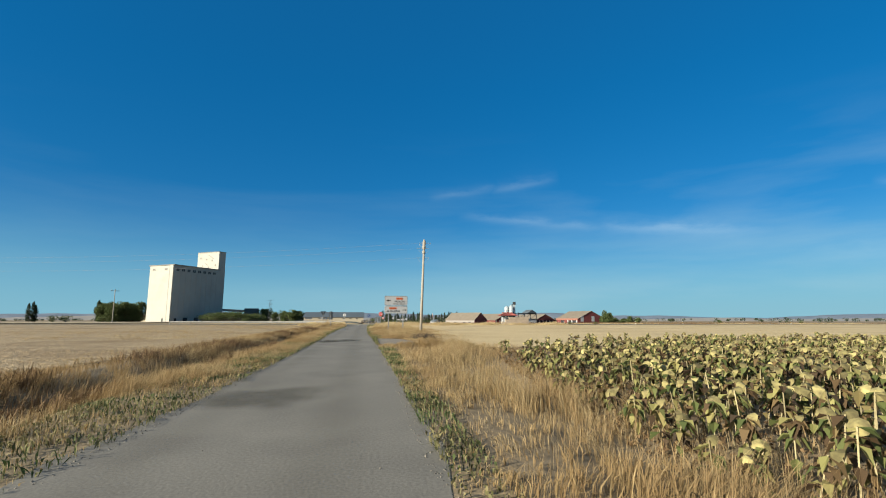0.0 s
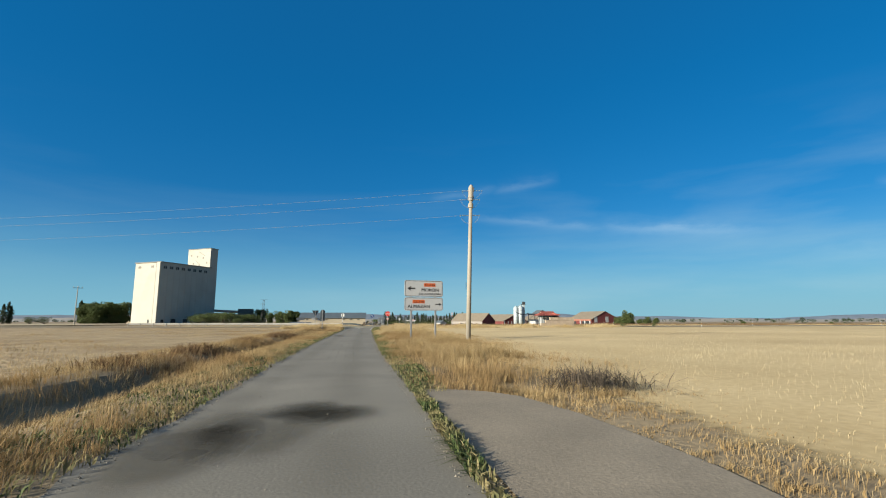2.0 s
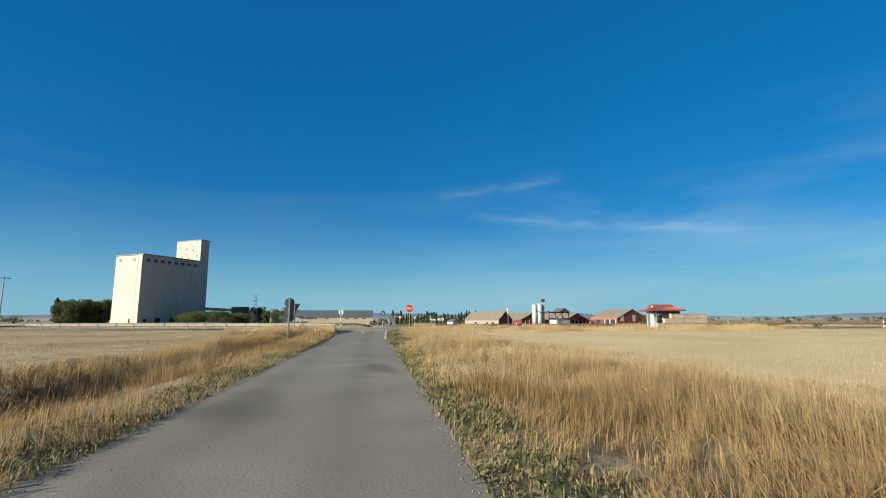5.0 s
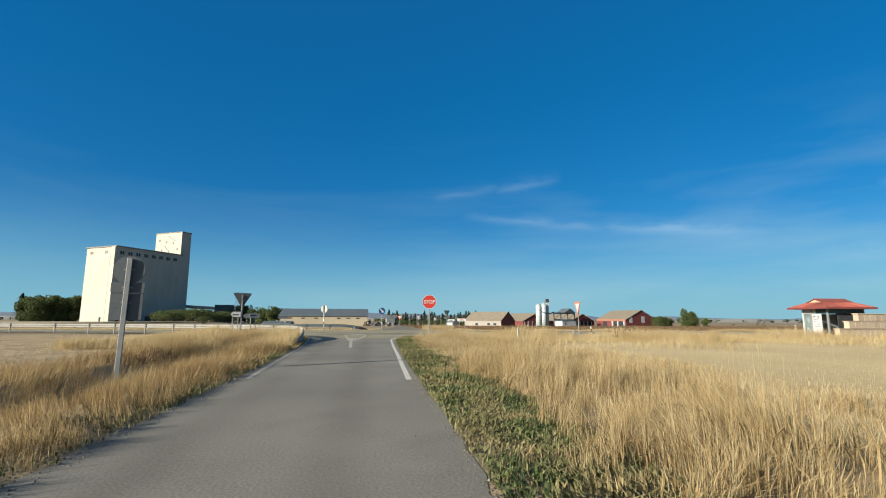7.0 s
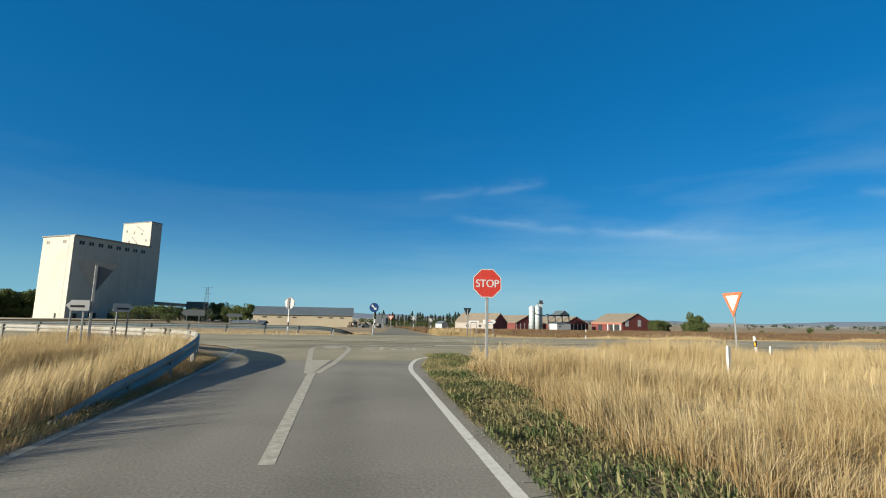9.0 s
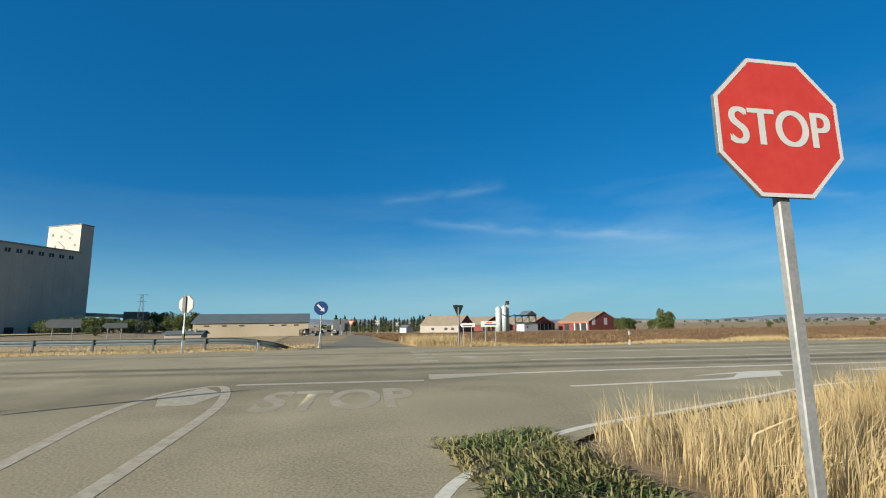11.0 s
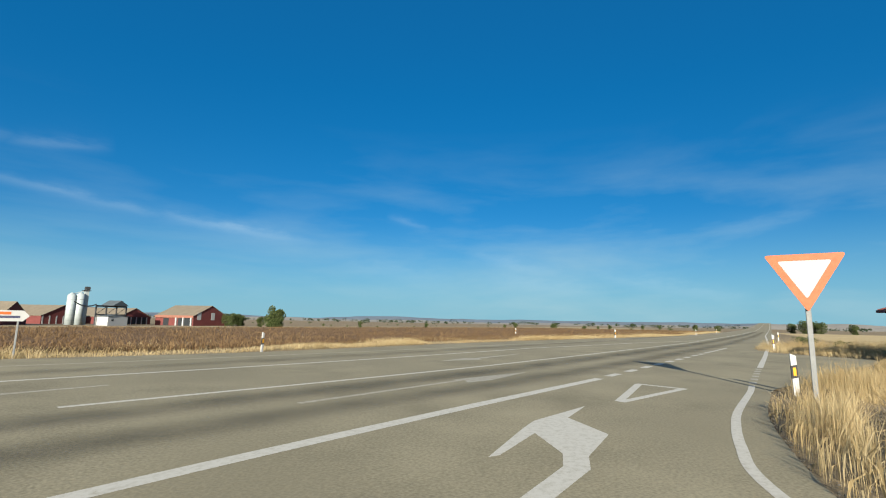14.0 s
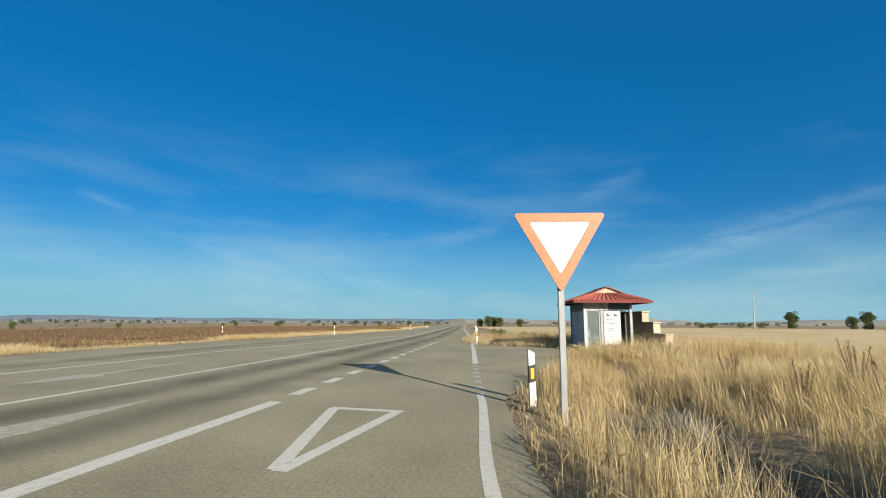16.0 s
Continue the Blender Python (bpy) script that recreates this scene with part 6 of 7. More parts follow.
for k in range(16):
    put(tD, *polar(E0, 1.0 + k * 0.7, 405 + rt.uniform(-10, 10)), rt.uniform(1.0, 1.8))
# trees right of the barns
for b, d, sc in ((32.2, 380, 1.0), (32.7, 372, 1.05), (33.2, 376, 1.0), (33.6, 385, 0.9)):
    put(tB, *polar(E0, b, d), sc)
for x, y, sc in ((203, 362, 0.8), (207, 359, 1.0), (212, 356, 0.9)):
    put(tB, x, y, sc)
for k in range(34):
    x, y = polar((5, 110), 34 + k * 1.52 + rt.uniform(-0.5, 0.5), rt.uniform(330, 640))
    put(tB if rt.random() < 0.3 else tD, x, y, rt.uniform(0.4, 0.75))
for b, d, sc in ((71.5, 300, 0.6), (86.3, 270, 0.45), (88.3, 330, 0.5)):
    put(tB, *polar((8, 110), b, d), sc)
# along and right of the main road's far end
for b, d, sc in ((94.6, 270, 0.6), (95.6, 262, 0.75), (96.3, 268, 0.72), (96.9, 262, 0.66), (99.2, 275, 0.6)):
    put(tB, *polar((8, 110), b, d), sc)
for b, d, sc in ((125.8, 185, 0.66), (130.2, 195, 0.5), (131.3, 190, 0.66), (135.4, 185, 0.7), (136.6, 188, 0.68)):
    put(tB, *polar((8, 110), b, d), sc)
for b, d, sc in ((121.6, 210, 0.8), (119, 260, 1.0), (118.2, 262, 0.9), (123.3, 170, 0.5)):
    put(tD, *polar((8, 110), b, d), sc)
for b, d, sc in ((98, 38, 0.24), (100.5, 34, 0.2), (97.0, 44, 0.22)):
    put(tD, *polar((8, 110), b, d), sc)
# far hedges too small to count
rng = np.random.default_rng(21)
hc, hr = [], []
for k in range(420):
    a = radians(rt.uniform(-52, 128))
    d = rt.uniform(700, 1300)
    hc.append((8 + d * math.sin(a), 100 + d * math.cos(a), -1.0 + rt.uniform(0, 3)))
    hr.append(rt.uniform(2.0, 5.5))
tagged(quads_object("far_hedges", leafy(rng, hc, hr, 20000, 0.85, 0.6), LEAF_DK), "scattered far hedges and tree clumps", "hedge", "", "stuff")

# ---- grass, weeds and crops ----


def blades(name, xy, z0, height, width, lean, mat, label, seed, category="grass", curl=0.5):
    """One object of many separate curved blades, each a narrow bent kite."""
    rng = np.random.default_rng(seed)
    n_ = len(xy)
    a = rng.uniform(0, 2 * np.pi, n_)
    la = 2 * np.pi * patchy(xy, 0.55, 301) + rng.normal(0, 1.1, n_)
    ln = np.abs(rng.normal(0, lean, n_))
    px, py = np.cos(a) * width / 2, np.sin(a) * width / 2
    dx, dy = np.cos(la) * ln * height + 0.04 * height, np.sin(la) * ln * height + 0.03 * height
    x, y = xy[:, 0], xy[:, 1]
    v = np.empty((n_, 4, 3), np.float32)
    m1 = 0.5
    v[:, 0] = np.stack([x, y, z0 - 0.03], 1)
    v[:, 1] = np.stack([x + px + dx * m1 * curl, y + py + dy * m1 * curl, z0 + height * m1], 1)
    v[:, 2] = np.stack([x + dx, y + dy, z0 + height * (1 - 0.25 * ln)], 1)
    v[:, 3] = np.stack([x - px + dx * m1 * curl, y - py + dy * m1 * curl, z0 + height * m1], 1)
    me = bpy.data.meshes.new(name)
    me.vertices.add(4 * n_)
    me.vertices.foreach_set("co", v.ravel())
    me.loops.add(4 * n_)
    me.loops.foreach_set("vertex_index", np.arange(4 * n_, dtype=np.int32))
    me.polygons.add(n_)
    me.polygons.foreach_set("loop_start", np.arange(0, 4 * n_, 4, dtype=np.int32))
    me.update(calc_edges=True)
    me.materials.append(mat)
    return tagged(new(name, me), label, category, "", "stuff")


GX, GY = np.array(gx), np.array(gy)
GZ = np.array([v[2] for v in gv]).reshape(len(gy), len(gx))


def zs(xy):
    """Ground height under many points."""
    i = np.clip(np.searchsorted(GX, xy[:, 0]) - 1, 0, len(GX) - 2)
    j = np.clip(np.searchsorted(GY, xy[:, 1]) - 1, 0, len(GY) - 2)
    u = (xy[:, 0] - GX[i]) / (GX[i + 1] - GX[i])
    w = (xy[:, 1] - GY[j]) / (GY[j + 1] - GY[j])
    return (GZ[j, i] * (1 - u) + GZ[j, i + 1] * u) * (1 - w) + (GZ[j + 1, i] * (1 - u) + GZ[j + 1, i + 1] * u) * w


def patchy(xy, scale, seed):
    """Smooth 0..1 field by summed sines, for clumps and thin spots."""
    rng = np.random.default_rng(seed)
    f = np.zeros(len(xy))
    for k in range(10):
        a, s, p = rng.uniform(0, 6.28), scale * rng.uniform(0.5, 2.2), rng.uniform(0, 6.28)
        f += np.sin((xy[:, 0] * np.cos(a) + xy[:, 1] * np.sin(a)) * s + p)
    return 1 / (1 + np.exp(-f * 0.9))


def scatter(n_, x0, x1, y0, y1, seed, tuft=0):
    """Points in a rectangle; with tuft, gathered in small tufts of about that many."""
    rng = np.random.default_rng(seed)
    if tuft:
        c = np.stack([rng.uniform(x0, x1, n_ // tuft), rng.uniform(y0, y1, n_ // tuft)], 1)
        return c[rng.integers(0, len(c), n_)] + rng.normal(0, 0.055, (n_, 2)), rng
    return np.stack([rng.uniform(x0, x1, n_), rng.uniform(y0, y1, n_)], 1), rng


LE = lambda y: np.interp(y, [p[1] for p in LEFT_EDGE[:11]], [p[0] for p in LEFT_EDGE[:11]])
RE = lambda y: np.interp(y, [p[1] for p in RIGHT_EDGE[:11]], [p[0] for p in RIGHT_EDGE[:11]])

RX = lambda y: np.interp(y, [93.0] + [p[1] for p in NEAR_RAIL], [-3.3] + [p[0] for p in NEAR_RAIL])

# left verge: thin at the asphalt, tall in the ditch
xy, rng = scatter(460000, -9.0, -1.7, 2, 108, 31, 30)
d = LE(xy[:, 1]) - xy[:, 0]
pt = patchy(xy, 0.9, 1)
keep = (d > 0.12) & ~((xy[:, 1] > 97) & (xy[:, 0] > RX(xy[:, 1]) - 0.1)) & (rng.uniform(size=len(d)) < np.interp(d, [0.12, 0.5, 1.4, 4.2, 6.5], [0.65, 1.0, 1.0, 0.9, 0.15]) * (0.25 + 0.75 * pt))
xy, d, pt = xy[keep], d[keep], pt[keep]
hgt = np.interp(xy[:, 1], [50, 75], [0.62, 1.0]) * np.interp(d, [3.0, 4.2], [1.0, 0.75]) * (0.7 + 0.6 * patchy(xy, 7, 91)) * np.interp(xy[:, 1], [84, 94], [1.0, 1.35]) * np.interp(d, [0.12, 0.6, 1.6, 3.4, 4.8, 6.5], [0.18, 0.32, 0.42, 0.58, 0.4, 0.15]) * (0.5 + 0.6 * pt) * rng.uniform(0.55, 1.25, len(d))
blades("verge_grass", xy, zs(xy), hgt, rng.uniform(0.0025, 0.0065, len(d)), 0.55, GRASS, "tall dry brownish verge grass along the lane", 32)
m_ = rng.uniform(size=len(d)) < 0.3
blades("verge_grass", xy[m_] + rng.normal(0, 0.05, (int(m_.sum()), 2)), zs(xy[m_]), hgt[m_] * 0.72, rng.uniform(0.006, 0.015, int(m_.sum())), 0.8, MAT_GRASS, "matted brown undergrowth in the verge grass", 132)

xy, rng = scatter(110000, -7.5, -3.2, 4, 96, 231, 26)
d = LE(xy[:, 1]) - xy[:, 0]
keep = (d > 1.9) & (d < 4.4) & (rng.uniform(size=len(d)) < 3.0 * np.maximum(0, patchy(xy, 0.5, 77) - 0.38))
xy = xy[keep]
blades("ditch_weeds", xy, zs(xy), rng.uniform(0.12, 0.42, len(xy)), rng.uniform(0.006, 0.018, len(xy)), 0.8, DEAD, "dark reddish withered weeds in the ditch", 232, "weeds")

# right verge, with the track and the sunflower patch left open
xy, rng = scatter(720000, 0.5, 8.5, 2, 106, 33, 30)
d = xy[:, 0] - RE(xy[:, 1])
pt = patchy(xy, 0.9, 2)
track = (xy[:, 1] > 24.1 + 0.1 * np.maximum(0, xy[:, 0] - 1)) & (xy[:, 1] < np.interp(xy[:, 0], [1.1, 1.7, 2.2, 2.6, 2.95, 3.1], [31.4, 31.3, 31.0, 30.3, 28.8, 23.0]))
outer = np.interp(xy[:, 1], [-4, 8, 16, 19.5, 23, 26, 31, 50, 80, 95, 106], [2.3, 2.4, 2.6, 3.3, 3.7, 3.2, 3.2, 4.5, 5.0, 5.8, 7.5])
low = (xy[:, 1] > 78) & (d < 1.25 + 0.25 * np.sin(xy[:, 1] * 1.1))
keep = (d > 0.1) & ~track & (rng.uniform(size=len(d)) < np.where(low, 0.55, 1.0)) & (rng.uniform(size=len(d)) < np.interp(d / outer, [0, 0.2, 0.45, 0.85, 1.1, 1.4, 1.9], [0.35, 0.85, 1.0, 0.8, 0.4, 0.18, 0.02]) * (0.35 + 0.65 * pt))
xy, d, pt, outer, low = xy[keep], d[keep], pt[keep], outer[keep], low[keep]
hgt = (0.7 + 0.6 * patchy(xy, 7, 92)) * np.interp(d, [0.1, 0.6, 1.4, 3.0, 4, 5, 7], [0.10, 0.2, 0.42, 0.58, 0.45, 0.4, 0.36]) * np.interp(d / outer, [0.9, 1.2, 1.8], [1, 0.6, 0.3]) * (0.5 + 0.6 * pt) * rng.uniform(0.55, 1.25, len(d)) * np.where(xy[:, 1] > 60, 1.15, 1.0) * np.where(low, 0.4, 1.0)
hgt *= np.where((xy[:, 1] > 24.4) & (xy[:, 1] < 32.5) & (xy[:, 0] > 2.4), np.where((xy[:, 1] < 30) & (xy[:, 0] > 2.9), 0.16, 0.3), 1.0)
far = xy[:, 1] > 62
for sel, mt, nm in ((~far, GRASS, "tall dry tan grass beside the lane"), (far, GRASS_GOLD, "tall golden grass beside the lane")):
    blades("verge_grass", xy[sel], zs(xy[sel]), hgt[sel], rng.uniform(0.002, 0.005, int(sel.sum())), 0.52, mt, nm, 34 + int(sel[0]))
m_ = (rng.uniform(size=len(d)) < 0.5) & ~low
blades("verge_grass", xy[m_] + rng.normal(0, 0.05, (int(m_.sum()), 2)), zs(xy[m_]), hgt[m_] * 0.72, rng.uniform(0.006, 0.015, int(m_.sum())), 0.8, MAT_GRASS, "matted brown undergrowth in the verge grass", 134)

# the corner between lane and main road, up to the shelter
xy, rng = scatter(600000, 3.5, 42, 89, 109.3, 35, 34)
ne = np.array([near_edge(x) for x in np.linspace(3, 43, 400)])
d = np.interp(xy[:, 0], np.linspace(3, 43, 400), ne) - xy[:, 1]
pt = patchy(xy, 0.8, 3)
lx, ly = xy[:, 0] - 29.0, xy[:, 1] - 101.9
inside = ((lx > 0.1) & (lx < 3.1) & (ly > -0.9) & (ly < 1.5)) | ((lx > -0.5) & (lx < 6.0) & (np.abs(ly + 1.78 - 0.123 * (lx + 0.5)) < 0.28))
chan = np.abs(xy[:, 1] - np.interp(xy[:, 0], DITCH_X, DITCH_Y)) < 0.7
chan &= (xy[:, 0] > 10.4) & (xy[:, 0] < 16.5)
fade = np.interp(xy[:, 1] + 2.5 * np.sin(xy[:, 0] * 0.6) + rng.normal(0, 1.2, len(d)), [92, 99], [0.0, 1.0]) * np.interp(xy[:, 0], [18, 26], [1, 0.6])
keep = (d > 0.05) & (rng.uniform(size=len(d)) < fade) & ~inside & ~(chan & (rng.uniform(size=len(d)) < 0.93)) & (rng.uniform(size=len(d)) < np.interp(d, [0.1, 0.5, 1, 8, 12], [0.3, 0.9, 1, 0.9, 0.2]) * np.interp(xy[:, 0], [3, 8, 22, 28, 31, 32.5, 42], [0.8, 1, 1.0, 0.6, 0.6, 1.0, 0.8]) * (0.45 + 0.55 * pt))
xy, d, pt = xy[keep], d[keep], pt[keep]
hgt = (0.7 + 0.6 * patchy(xy, 7, 93)) * np.interp(d, [0.05, 0.4, 1.2, 4, 9, 16], [0.26, 0.46, 0.6, 0.68, 0.52, 0.4]) * (0.5 + 0.6 * pt) * rng.uniform(0.55, 1.25, len(d))
blades("corner_grass", xy, zs(xy), hgt, rng.uniform(0.0025, 0.006, len(d)), 0.3, GRASS_GOLD, "dense golden grass filling the road corner", 36)
m_ = rng.uniform(size=len(d)) < 0.14
blades("corner_grass", xy[m_] + rng.normal(0, 0.05, (int(m_.sum()), 2)), zs(xy[m_]), hgt[m_] * 0.78, rng.uniform(0.012, 0.03, int(m_.sum())), 0.7, GRASS_GOLD, "matted golden undergrowth of the corner grass", 136)

# behind the near guard rail
xy, rng = scatter(150000, -12, -3.2, 94, 116, 37, 20)
rail_y = np.interp(xy[:, 0], [p[0] for p in NEAR_RAIL][::-1], [p[1] for p in NEAR_RAIL][::-1])
d = rail_y - xy[:, 1]
rail_x = RX(xy[:, 1])
pt = patchy(xy, 0.7, 4)
keep = (d > 0.15) & (xy[:, 0] < rail_x - 0.08) & (rng.uniform(size=len(d)) < (0.35 + 0.65 * pt))
xy, d, pt = xy[keep], d[keep], pt[keep]
hgt = np.interp(d, [0.1, 1, 6], [0.58, 0.72, 0.55]) * (0.6 + 0.5 * pt) * rng.uniform(0.5, 1.2, len(d))
blades("corner_grass", xy, zs(xy), hgt, rng.uniform(0.004, 0.011, len(d)), 0.3, GRASS_GOLD, "golden grass behind the guard rail", 38)

# shaded fringe between the edge line and the near guard rail
rng = np.random.default_rng(137)
y = rng.uniform(93.5, 107.0, 15000)
x0_ = RX(y) + 0.03
x1_ = np.maximum(LE(y) - 0.02, x0_ + 0.2)
xy = np.stack([x0_ + (np.minimum(x1_, x0_ + 0.7) - x0_) * rng.uniform(size=len(y)), y], 1)
tuft = np.exp(-((y - 102.6) / 1.3) ** 2)
keep = rng.uniform(size=len(y)) < 0.35 + 0.65 * tuft
xy, tuft = xy[keep], tuft[keep]
blades("corner_grass", xy, zs(xy), rng.uniform(0.05, 0.16, len(xy)) + 0.13 * tuft, rng.uniform(0.003, 0.008, len(xy)), 0.5, GRASS, "brown grass under the guard rail", 138)

# strip of grass along the far side of the main road
xx = np.linspace(-60, 140, 600)
fe = np.array([far_edge(x) for x in xx])
rng = np.random.default_rng(39)
n_ = 70000
x = 6.2 + 134 * rng.uniform(size=n_) ** 1.6
d = rng.gamma(1.6, 0.9, n_)
xy = np.stack([x, np.interp(x, xx, fe) + 0.2 + d], 1)
pt = patchy(xy, 0.5, 5)
keep = rng.uniform(size=n_) < 0.3 + 0.7 * pt
xy, pt = xy[keep], pt[keep]
blades("far_verge_grass", xy, zs(xy), (0.08 + 0.26 * pt) * rng.uniform(0.5, 1.2, len(xy)), rng.uniform(0.008, 0.02, len(xy)), 0.35, GRASS_GOLD, "pale dry grass along the far verge", 40)
xy = np.stack([6.0 + 3.2 * rng.uniform(size=4000) ** 1.4, rng.normal(130.0, 1.1, 4000)], 1)
blades("far_verge_grass", xy, zs(xy), rng.uniform(0.25, 0.75, len(xy)), rng.uniform(0.008, 0.02, len(xy)), 0.35, GRASS_GOLD, "tall pale grass at the corner of the side lane", 140)
x = -40 + 41 * rng.uniform(size=20000)
xy = np.stack([x, np.interp(x, xx, fe) + 0.3 + rng.gamma(2.0, 1.5, 20000)], 1)
blades("far_verge_grass", xy, zs(xy), 0.14 * rng.uniform(0.3, 1.2, len(xy)), rng.uniform(0.012, 0.03, len(xy)), 0.35, GRASS_GOLD, "pale dry grass below the far guard rail", 41)

# withered crop beyond the main road
rng = np.random.default_rng(42)
n_ = 110000
x = 6.5 + 150 * rng.uniform(size=n_) ** 1.5
y0 = np.interp(x, xx, fe) + 2.4
xy = np.stack([x, y0 + 48 * rng.uniform(size=n_) ** 1.8], 1)
pt = patchy(xy, 0.6, 143)
blades("withered_crop", xy, zs(xy), rng.uniform(0.12, 0.34, n_) * (0.7 + 0.5 * pt), rng.uniform(0.01, 0.035, n_), 1.1, DEAD, "dark brown withered crop in a field", 43, "crop")

# stubble of the two harvested fields near the lane
for x0, x1, y0, y1, n_, seed, nm in ((3.9, 46, 8, 100, 120000, 44, "short pale stubble rows of a harvested field"), (-46, -6.8, -4, 104, 90000, 45, "short brownish stubble of a harvested field")):
    rng = np.random.default_rng(seed)
    u = rng.uniform(size=n_) ** 1.7
    x = (x0 + (x1 - x0) * u) if x0 > 0 else (x1 - (x1 - x0) * u)
    y = rng.uniform(y0, y1, n_)
    row = np.round(x / 0.22) * 0.22 + rng.normal(0, 0.03, n_)
    xy = np.stack([row, y], 1)
    pt = patchy(xy, 0.35, seed)
    keep = rng.uniform(size=n_) < 0.25 + 0.75 * pt
    if x0 > 0:
        keep &= ~((y < 21.4) & (row < 30))
    xy = xy[keep]
    blades("stubble", xy, zs(xy) + 0.03, rng.uniform(0.025, 0.065, len(xy)), rng.uniform(0.003, 0.007, len(xy)), 0.9, STRAW, nm, seed + 50, "stubble")

# rough tussocks of the brown field left of the ditch
xy, rng = scatter(150000, -34, -6.0, 4, 100, 46)
pt = patchy(xy, 0.9, 47) * patchy(xy, 0.25, 48)
keep = rng.uniform(size=len(xy)) < pt * np.interp(xy[:, 0], [-34, -14, -6], [0.3, 0.8, 1.0])
xy, pt = xy[keep], pt[keep]
blades("field_tussocks", xy, zs(xy) + 0.02, (0.05 + 0.2 * pt) * rng.uniform(0.5, 1.2, len(xy)), rng.uniform(0.006, 0.014, len(xy)), 0.8, GRASS, "scattered dry brown tussocks in a rough field", 49, "grass")

# low green weeds at the asphalt edge
parts_xy = []
for n_, x0, x1, y0, y1, sd in ((30000, 0.5, 1.6, 31, 76, 60), (150000, 0.5, 3.2, 76, 107, 61), (5000, 1.0, 1.2, 24, 31.6, 62), (90000, -3.6, -1.7, 2, 106, 63), (15000, 0.6, 1.7, 2, 22, 64)):
    xy, rng = scatter(n_, x0, x1, y0, y1, sd)
    e = np.where(xy[:, 0] > 0, xy[:, 0] - RE(xy[:, 1]), LE(xy[:, 1]) - xy[:, 0])
    parts_xy.append(xy[(e > 0.03) & (e < 1.6) & (rng.uniform(size=n_) < 0.3 + 0.7 * patchy(xy, 1.6, sd) ** 1.2)])
xy = np.concatenate(parts_xy)
rng = np.random.default_rng(65)
blades("green_weeds", xy, zs(xy) + 0.02, rng.uniform(0.02, 0.07, len(xy)) * (0.6 + 1.2 * patchy(xy, 2.5, 67)) * np.interp(xy[:, 1], [76, 88], [1.0, 1.25]), rng.uniform(0.01, 0.028, len(xy)), 1.5, WEED, "low green and yellowing weeds at the asphalt edge", 66, "weeds")


def pebbles(name, xy, size, mat, label, seed):
    """Loose stones as small pyramids on the ground."""
    rng = np.random.default_rng(seed)
    n_ = len(xy)
    o = np.array([[1, 0, 0], [0, 1, 0], [-1, 0, 0], [0, -1, 0], [0, 0, 0.8]])
    v = o[None] * (size * rng.uniform(0.5, 1.4, (n_, 1)))[:, None] * rng.uniform(0.7, 1.3, (n_, 5, 1))
    v[:, :, 0] += xy[:, 0:1]
    v[:, :, 1] += xy[:, 1:2]
    z = np.maximum(zs(xy), -0.04)
    v[:, :, 2] += z[:, None]
    f = []
    for i in range(n_):
        b = 5 * i
        f += [(b, b + 1, b + 4), (b + 1, b + 2, b + 4), (b + 2, b + 3, b + 4), (b + 3, b, b + 4)]
    me = bpy.data.meshes.new(name)
    me.from_pydata(v.reshape(-1, 3).tolist(), [], f)
    me.materials.append(mat)
    return tagged(new(name, me), label, "gravel", "", "stuff")


rng = np.random.default_rng(70)
n_ = 18000
y = rng.uniform(2, 107, n_)
sd = rng.uniform(size=n_) < 0.5
off = rng.gamma(1.5, 0.15, n_)
x = np.where(sd, RE(y) + off - 0.1, LE(y) - off + 0.1)
xc = rng.uniform(3, 30, 3500)
yc = np.interp(xc, np.linspace(3, 43, 400), ne) + 0.15 - rng.gamma(1.5, 0.12, 3500)
x, y = np.concatenate([x, xc, rng.uniform(-2.6, 0.8, 500)]), np.concatenate([y, yc, rng.uniform(2, 105, 500)])
pebbles("edge_gravel", np.stack([x, y], 1), 0.013, STONES, "loose grey gravel along the broken asphalt edge", 71)

# sunflowers gone to seed


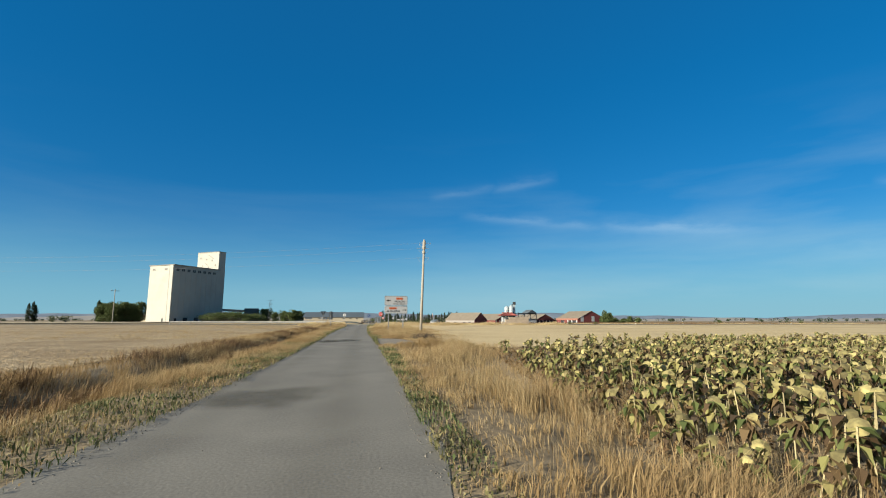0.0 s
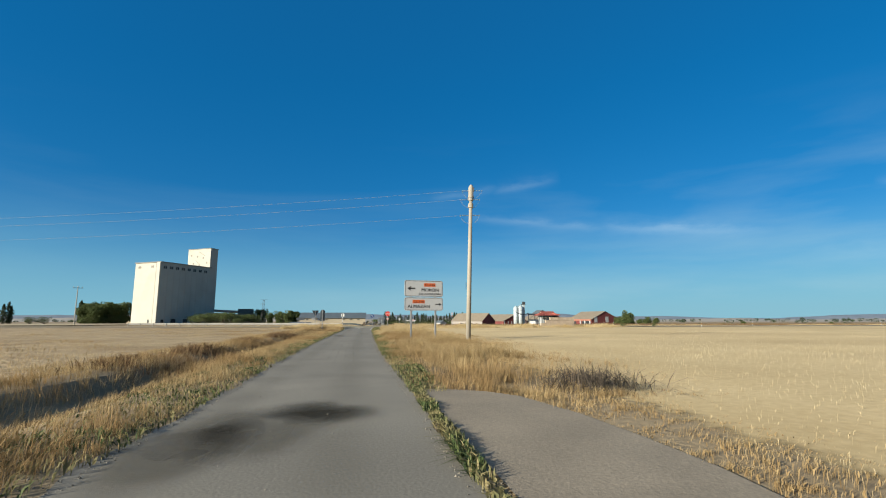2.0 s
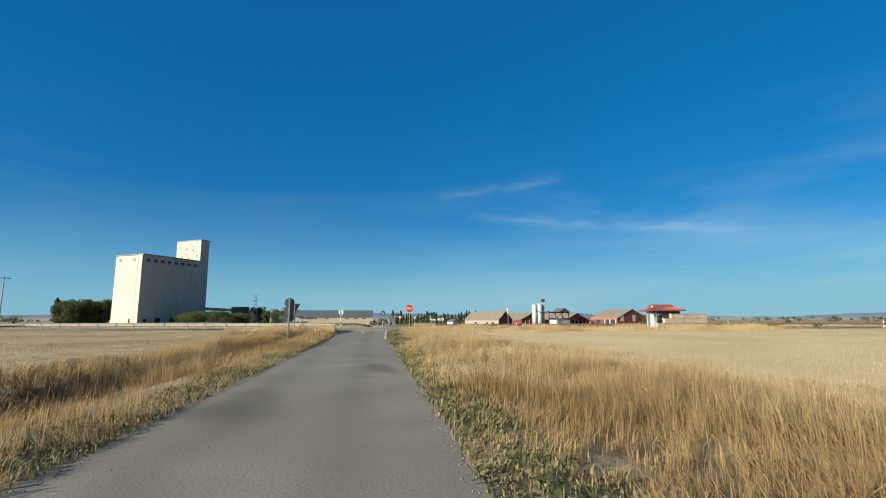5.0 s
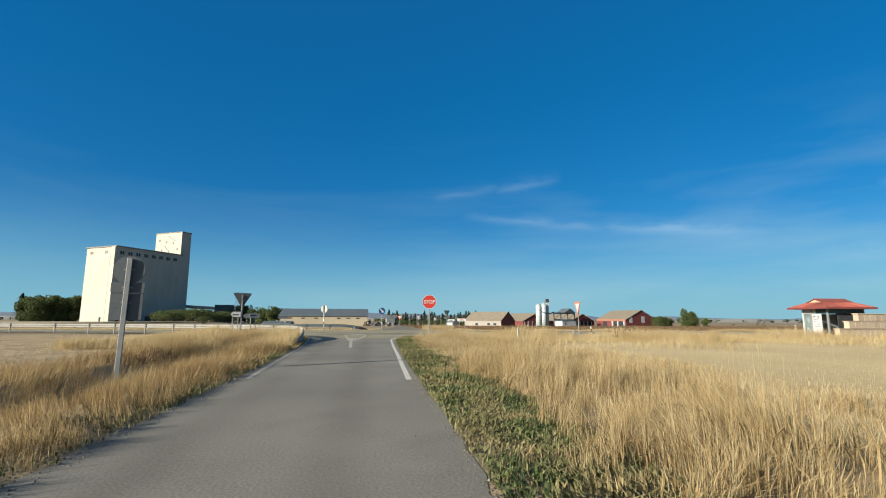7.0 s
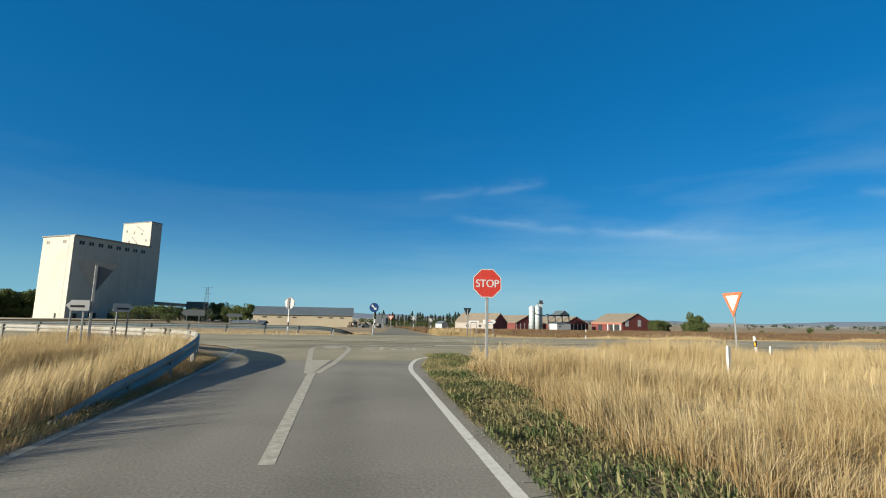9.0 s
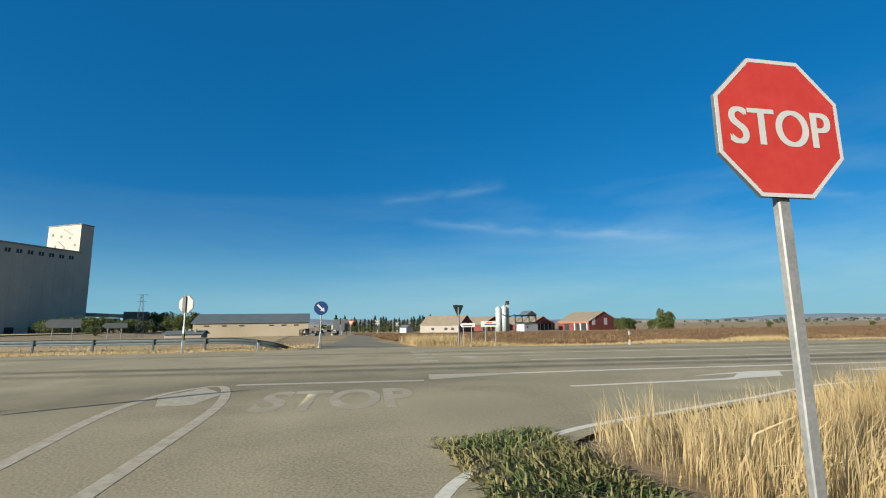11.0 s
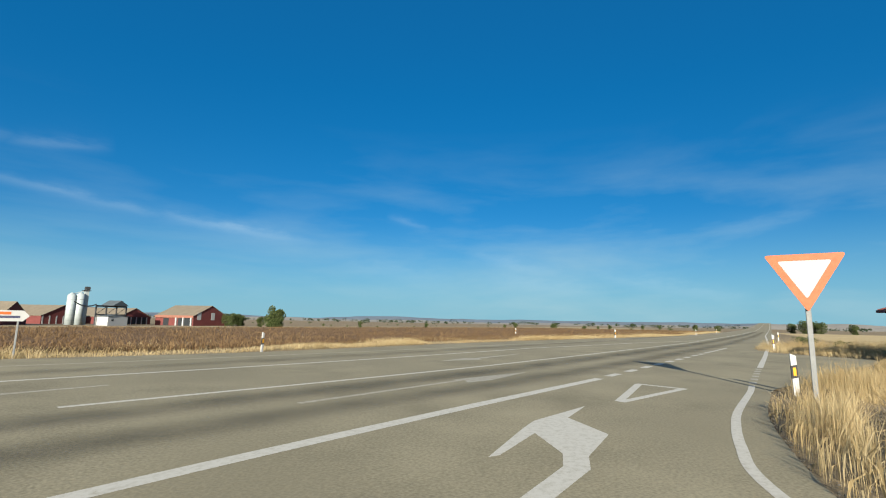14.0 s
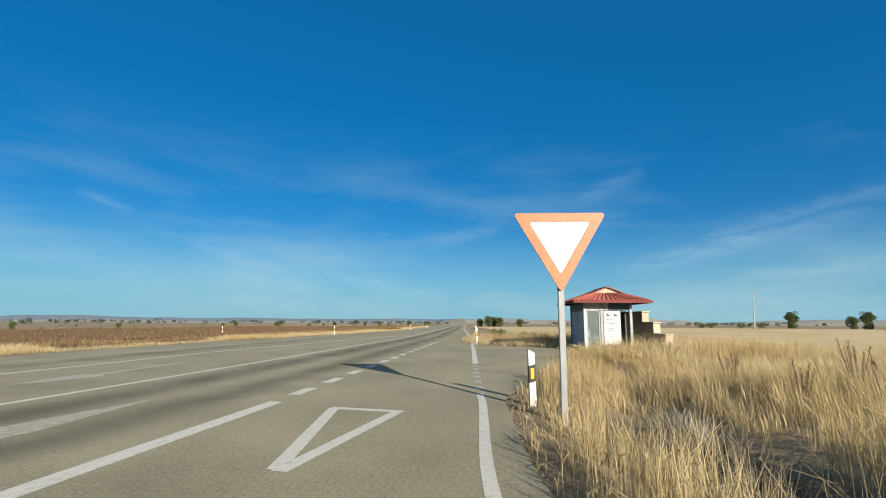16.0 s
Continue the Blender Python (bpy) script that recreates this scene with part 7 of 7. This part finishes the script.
def sunflowers():
    rng = np.random.default_rng(80)
    stems, leaves, heads, litter = [], [], [], []
    for i, y in enumerate(np.arange(0.5, 21.5, 0.25)):
        xl = float(np.interp(y, [-4, 5, 9, 15, 21], [3.5, 3.5, 4.0, 4.9, 6.2]))
        for k in range(40):
            x = xl + 0.42 * k + rng.normal(0, 0.09)
            if y + rng.normal(0, 0.5) > 20.2 - 0.02 * x or rng.uniform() < (0.1 if y < 12.5 else 0.4 if x > 9 or y < 14.5 else 0.82):
                continue
            yy = y + rng.normal(0, 0.08)
            h = rng.uniform(0.36, 0.66) * (0.75 if k == 0 else 1)
            z = float(zs(np.array([[x, yy]]))[0])
            ax, ay = rng.normal(0, 0.06), rng.normal(0, 0.06)
            top = np.array([x + ax, yy + ay, z + h])
            for c in range(3):
                a0, a1 = 2.1 * c, 2.1 * (c + 1)
                r = 0.008
                p = [[x + r * math.cos(a0), yy + r * math.sin(a0), z - 0.05], [x + r * math.cos(a1), yy + r * math.sin(a1), z - 0.05],
                     [top[0] + r * math.cos(a1), top[1] + r * math.sin(a1), top[2]], [top[0] + r * math.cos(a0), top[1] + r * math.sin(a0), top[2]]]
                stems.append(p)
            for c in range(rng.integers(13, 20)):
                t = 1 - 0.75 * rng.uniform() ** 1.6
                b = np.array([x, yy, z]) * (1 - t) + top * t
                a = rng.uniform(0, 6.28)
                L, w = rng.uniform(0.07, 0.15), rng.uniform(0.025, 0.052)
                dr = rng.uniform(0.03, 0.15)
                dv, pv = np.array([math.cos(a), math.sin(a), 0]), np.array([-math.sin(a), math.cos(a), 0])
                mid = b + dv * L * 0.6 + np.array([0, 0, 0.02 - dr * 0.3])
                leaves.append([b, mid - pv * w, b + dv * L + np.array([0, 0, -dr]), mid + pv * w])
            a = rng.normal(0.6, 0.7)
            hd, ud = np.array([math.cos(a), math.sin(a), -0.7]), np.array([-math.sin(a), math.cos(a), 0])
            hd /= np.linalg.norm(hd)
            vd = np.cross(hd, ud)
            r, c0 = rng.uniform(0.04, 0.075), top + np.array([0.05 * math.cos(a), 0.05 * math.sin(a), -0.01])
            rim = [c0 + (ud * math.cos(q) + vd * math.sin(q)) * r for q in np.linspace(0, 2 * math.pi, 9)[:-1]]
            heads.append((c0 - hd * 0.05, rim, c0 + hd * 0.025))
    # shrivelled leaves lying between the rows
    for _ in range(15000):
        y = rng.uniform(0.5, 21)
        x = float(np.interp(y, [-4, 5, 9, 15, 21], [3.2, 3.2, 3.7, 4.5, 5.8])) + rng.uniform(0, 1) ** 1.5 * 16
        z = float(zs(np.array([[x, y]]))[0]) + rng.uniform(0.01, 0.06)
        a, L, w = rng.uniform(0, 6.28), rng.uniform(0.03, 0.09), rng.uniform(0.015, 0.04)
        dv, pv = np.array([math.cos(a), math.sin(a), 0.3]), np.array([-math.sin(a), math.cos(a), 0])
        c = np.array([x, y, z])
        litter.append([c - dv * L / 2, c + pv * w, c + dv * L / 2, c - pv * w + np.array([0, 0, 0.03])])
    v, f, mi = [], [], []
    for q in litter:
        f.append(tuple(range(len(v), len(v) + 4)))
        v += [tuple(p) for p in q]
        mi.append(3)
    for q in stems:
        f.append(tuple(range(len(v), len(v) + 4)))
        v += [tuple(p) for p in q]
        mi.append(0)
    for q in leaves:
        f.append(tuple(range(len(v), len(v) + 4)))
        v += [tuple(p) for p in q]
        mi.append(1)
    for bk, rim, fr in heads:
        b = len(v)
        v += [tuple(bk)] + [tuple(p) for p in rim] + [tuple(fr)]
        for i in range(8):
            f.append((b, b + 1 + (i + 1) % 8, b + 1 + i))
            f.append((b + 9, b + 1 + i, b + 1 + (i + 1) % 8))
            mi += [2, 2]
    me = bpy.data.meshes.new("sunflower_crop")
    me.from_pydata(v, [], f)
    for mt in (SUN_STEM, SUN_LEAF, SUN_HEAD, DEAD):
        me.materials.append(mt)
    me.polygons.foreach_set("material_index", mi)
    return tagged(new("sunflower_crop", me), "ripe drooping sunflowers with yellowing leaves, gone to seed", "sunflowers", "", "stuff")


sunflowers()


# dead twigs in the ditch and tall brown docks in the grass
rng = np.random.default_rng(90)
n_ = 2600
t = rng.uniform(size=n_)
xt = 11.4 + 3.4 * t + rng.normal(0, 0.2, n_)
xy = np.stack([xt, np.interp(xt, DITCH_X, DITCH_Y) + rng.normal(0, 0.15, n_)], 1)
TWIG = blade_material("dead_twig", [(0.10, 0.085, 0.065), (0.22, 0.19, 0.145), (0.36, 0.31, 0.23), (0.05, 0.04, 0.03)], 0.05)
blades("ditch_twigs", xy, zs(xy) + 0.03, rng.uniform(0.15, 0.5, n_), rng.uniform(0.006, 0.014, n_), 1.6, TWIG, "tangle of dead grey twigs in the ditch", 91, "brush", 0.9)


BRUSH = blade_material("dark_brush", [(0.03, 0.025, 0.018), (0.07, 0.055, 0.04), (0.14, 0.11, 0.08)], 0.05)
# heap of dead branches beside the field entrance
n_ = 900
xy = np.stack([rng.normal(4.2, 0.45, n_), rng.normal(31.2, 0.4, n_)], 1)
blades("brush_heap", xy, zs(xy) + 0.03, rng.uniform(0.15, 0.55, n_), rng.uniform(0.008, 0.016, n_), 1.5, BRUSH, "heap of dead dark branches at the field edge", 95, "brush", 0.9)


def dock(x, y, h, seed):
    rng = np.random.default_rng(seed)
    s = thing("dock_weed", pose(x, y, float(zs(np.array([[x, y]]))[0])), "tall reddish-brown dried dock stalks in the grass", "weed", "dried dock stalks")
    st = bmesh.new()
    cs, rs_ = [], []
    for k in range(5):
        a, l = rng.uniform(0, 6.28), rng.uniform(0.05, 0.3)
        top = Vector((math.cos(a) * l * h, math.sin(a) * l * h, h * rng.uniform(0.7, 1.0)))
        tube(st, (0, 0, 0), top, 0.008, 0.004, 5)
        for q in range(6):
            cs.append(tuple(top * (0.55 + 0.45 * q / 5)))
            rs_.append(0.022)
    part("stalk", st, BARK, s)
    tagged(quads_object("seed_head", leafy(rng, cs, rs_, 260, 0.011, 1.6), DOCK, s), "reddish-brown seed heads", "", "", "stuff")


DOCK = blade_material("dock_seed", [(0.08, 0.03, 0.015), (0.16, 0.065, 0.03), (0.24, 0.11, 0.05)], 0.1)
for k, (x, y, h) in enumerate(((17.6, 104.2, 0.75), (16.5, 102.9, 0.95), (16.8, 102.6, 0.85), (15.6, 104.4, 0.7), (16.2, 102.8, 0.8), (17.9, 103.9, 0.7), (15.2, 101.9, 0.9), (14.4, 101.2, 0.85))):
    dock(x, y, h, 200 + k)

# bring the plan to its true size
for ob in list(scene.objects):
    if ob.parent is None and ob.type in {"MESH", "EMPTY"}:
        ob.matrix_basis = Matrix.Scale(SIZE, 4) @ ob.matrix_basis
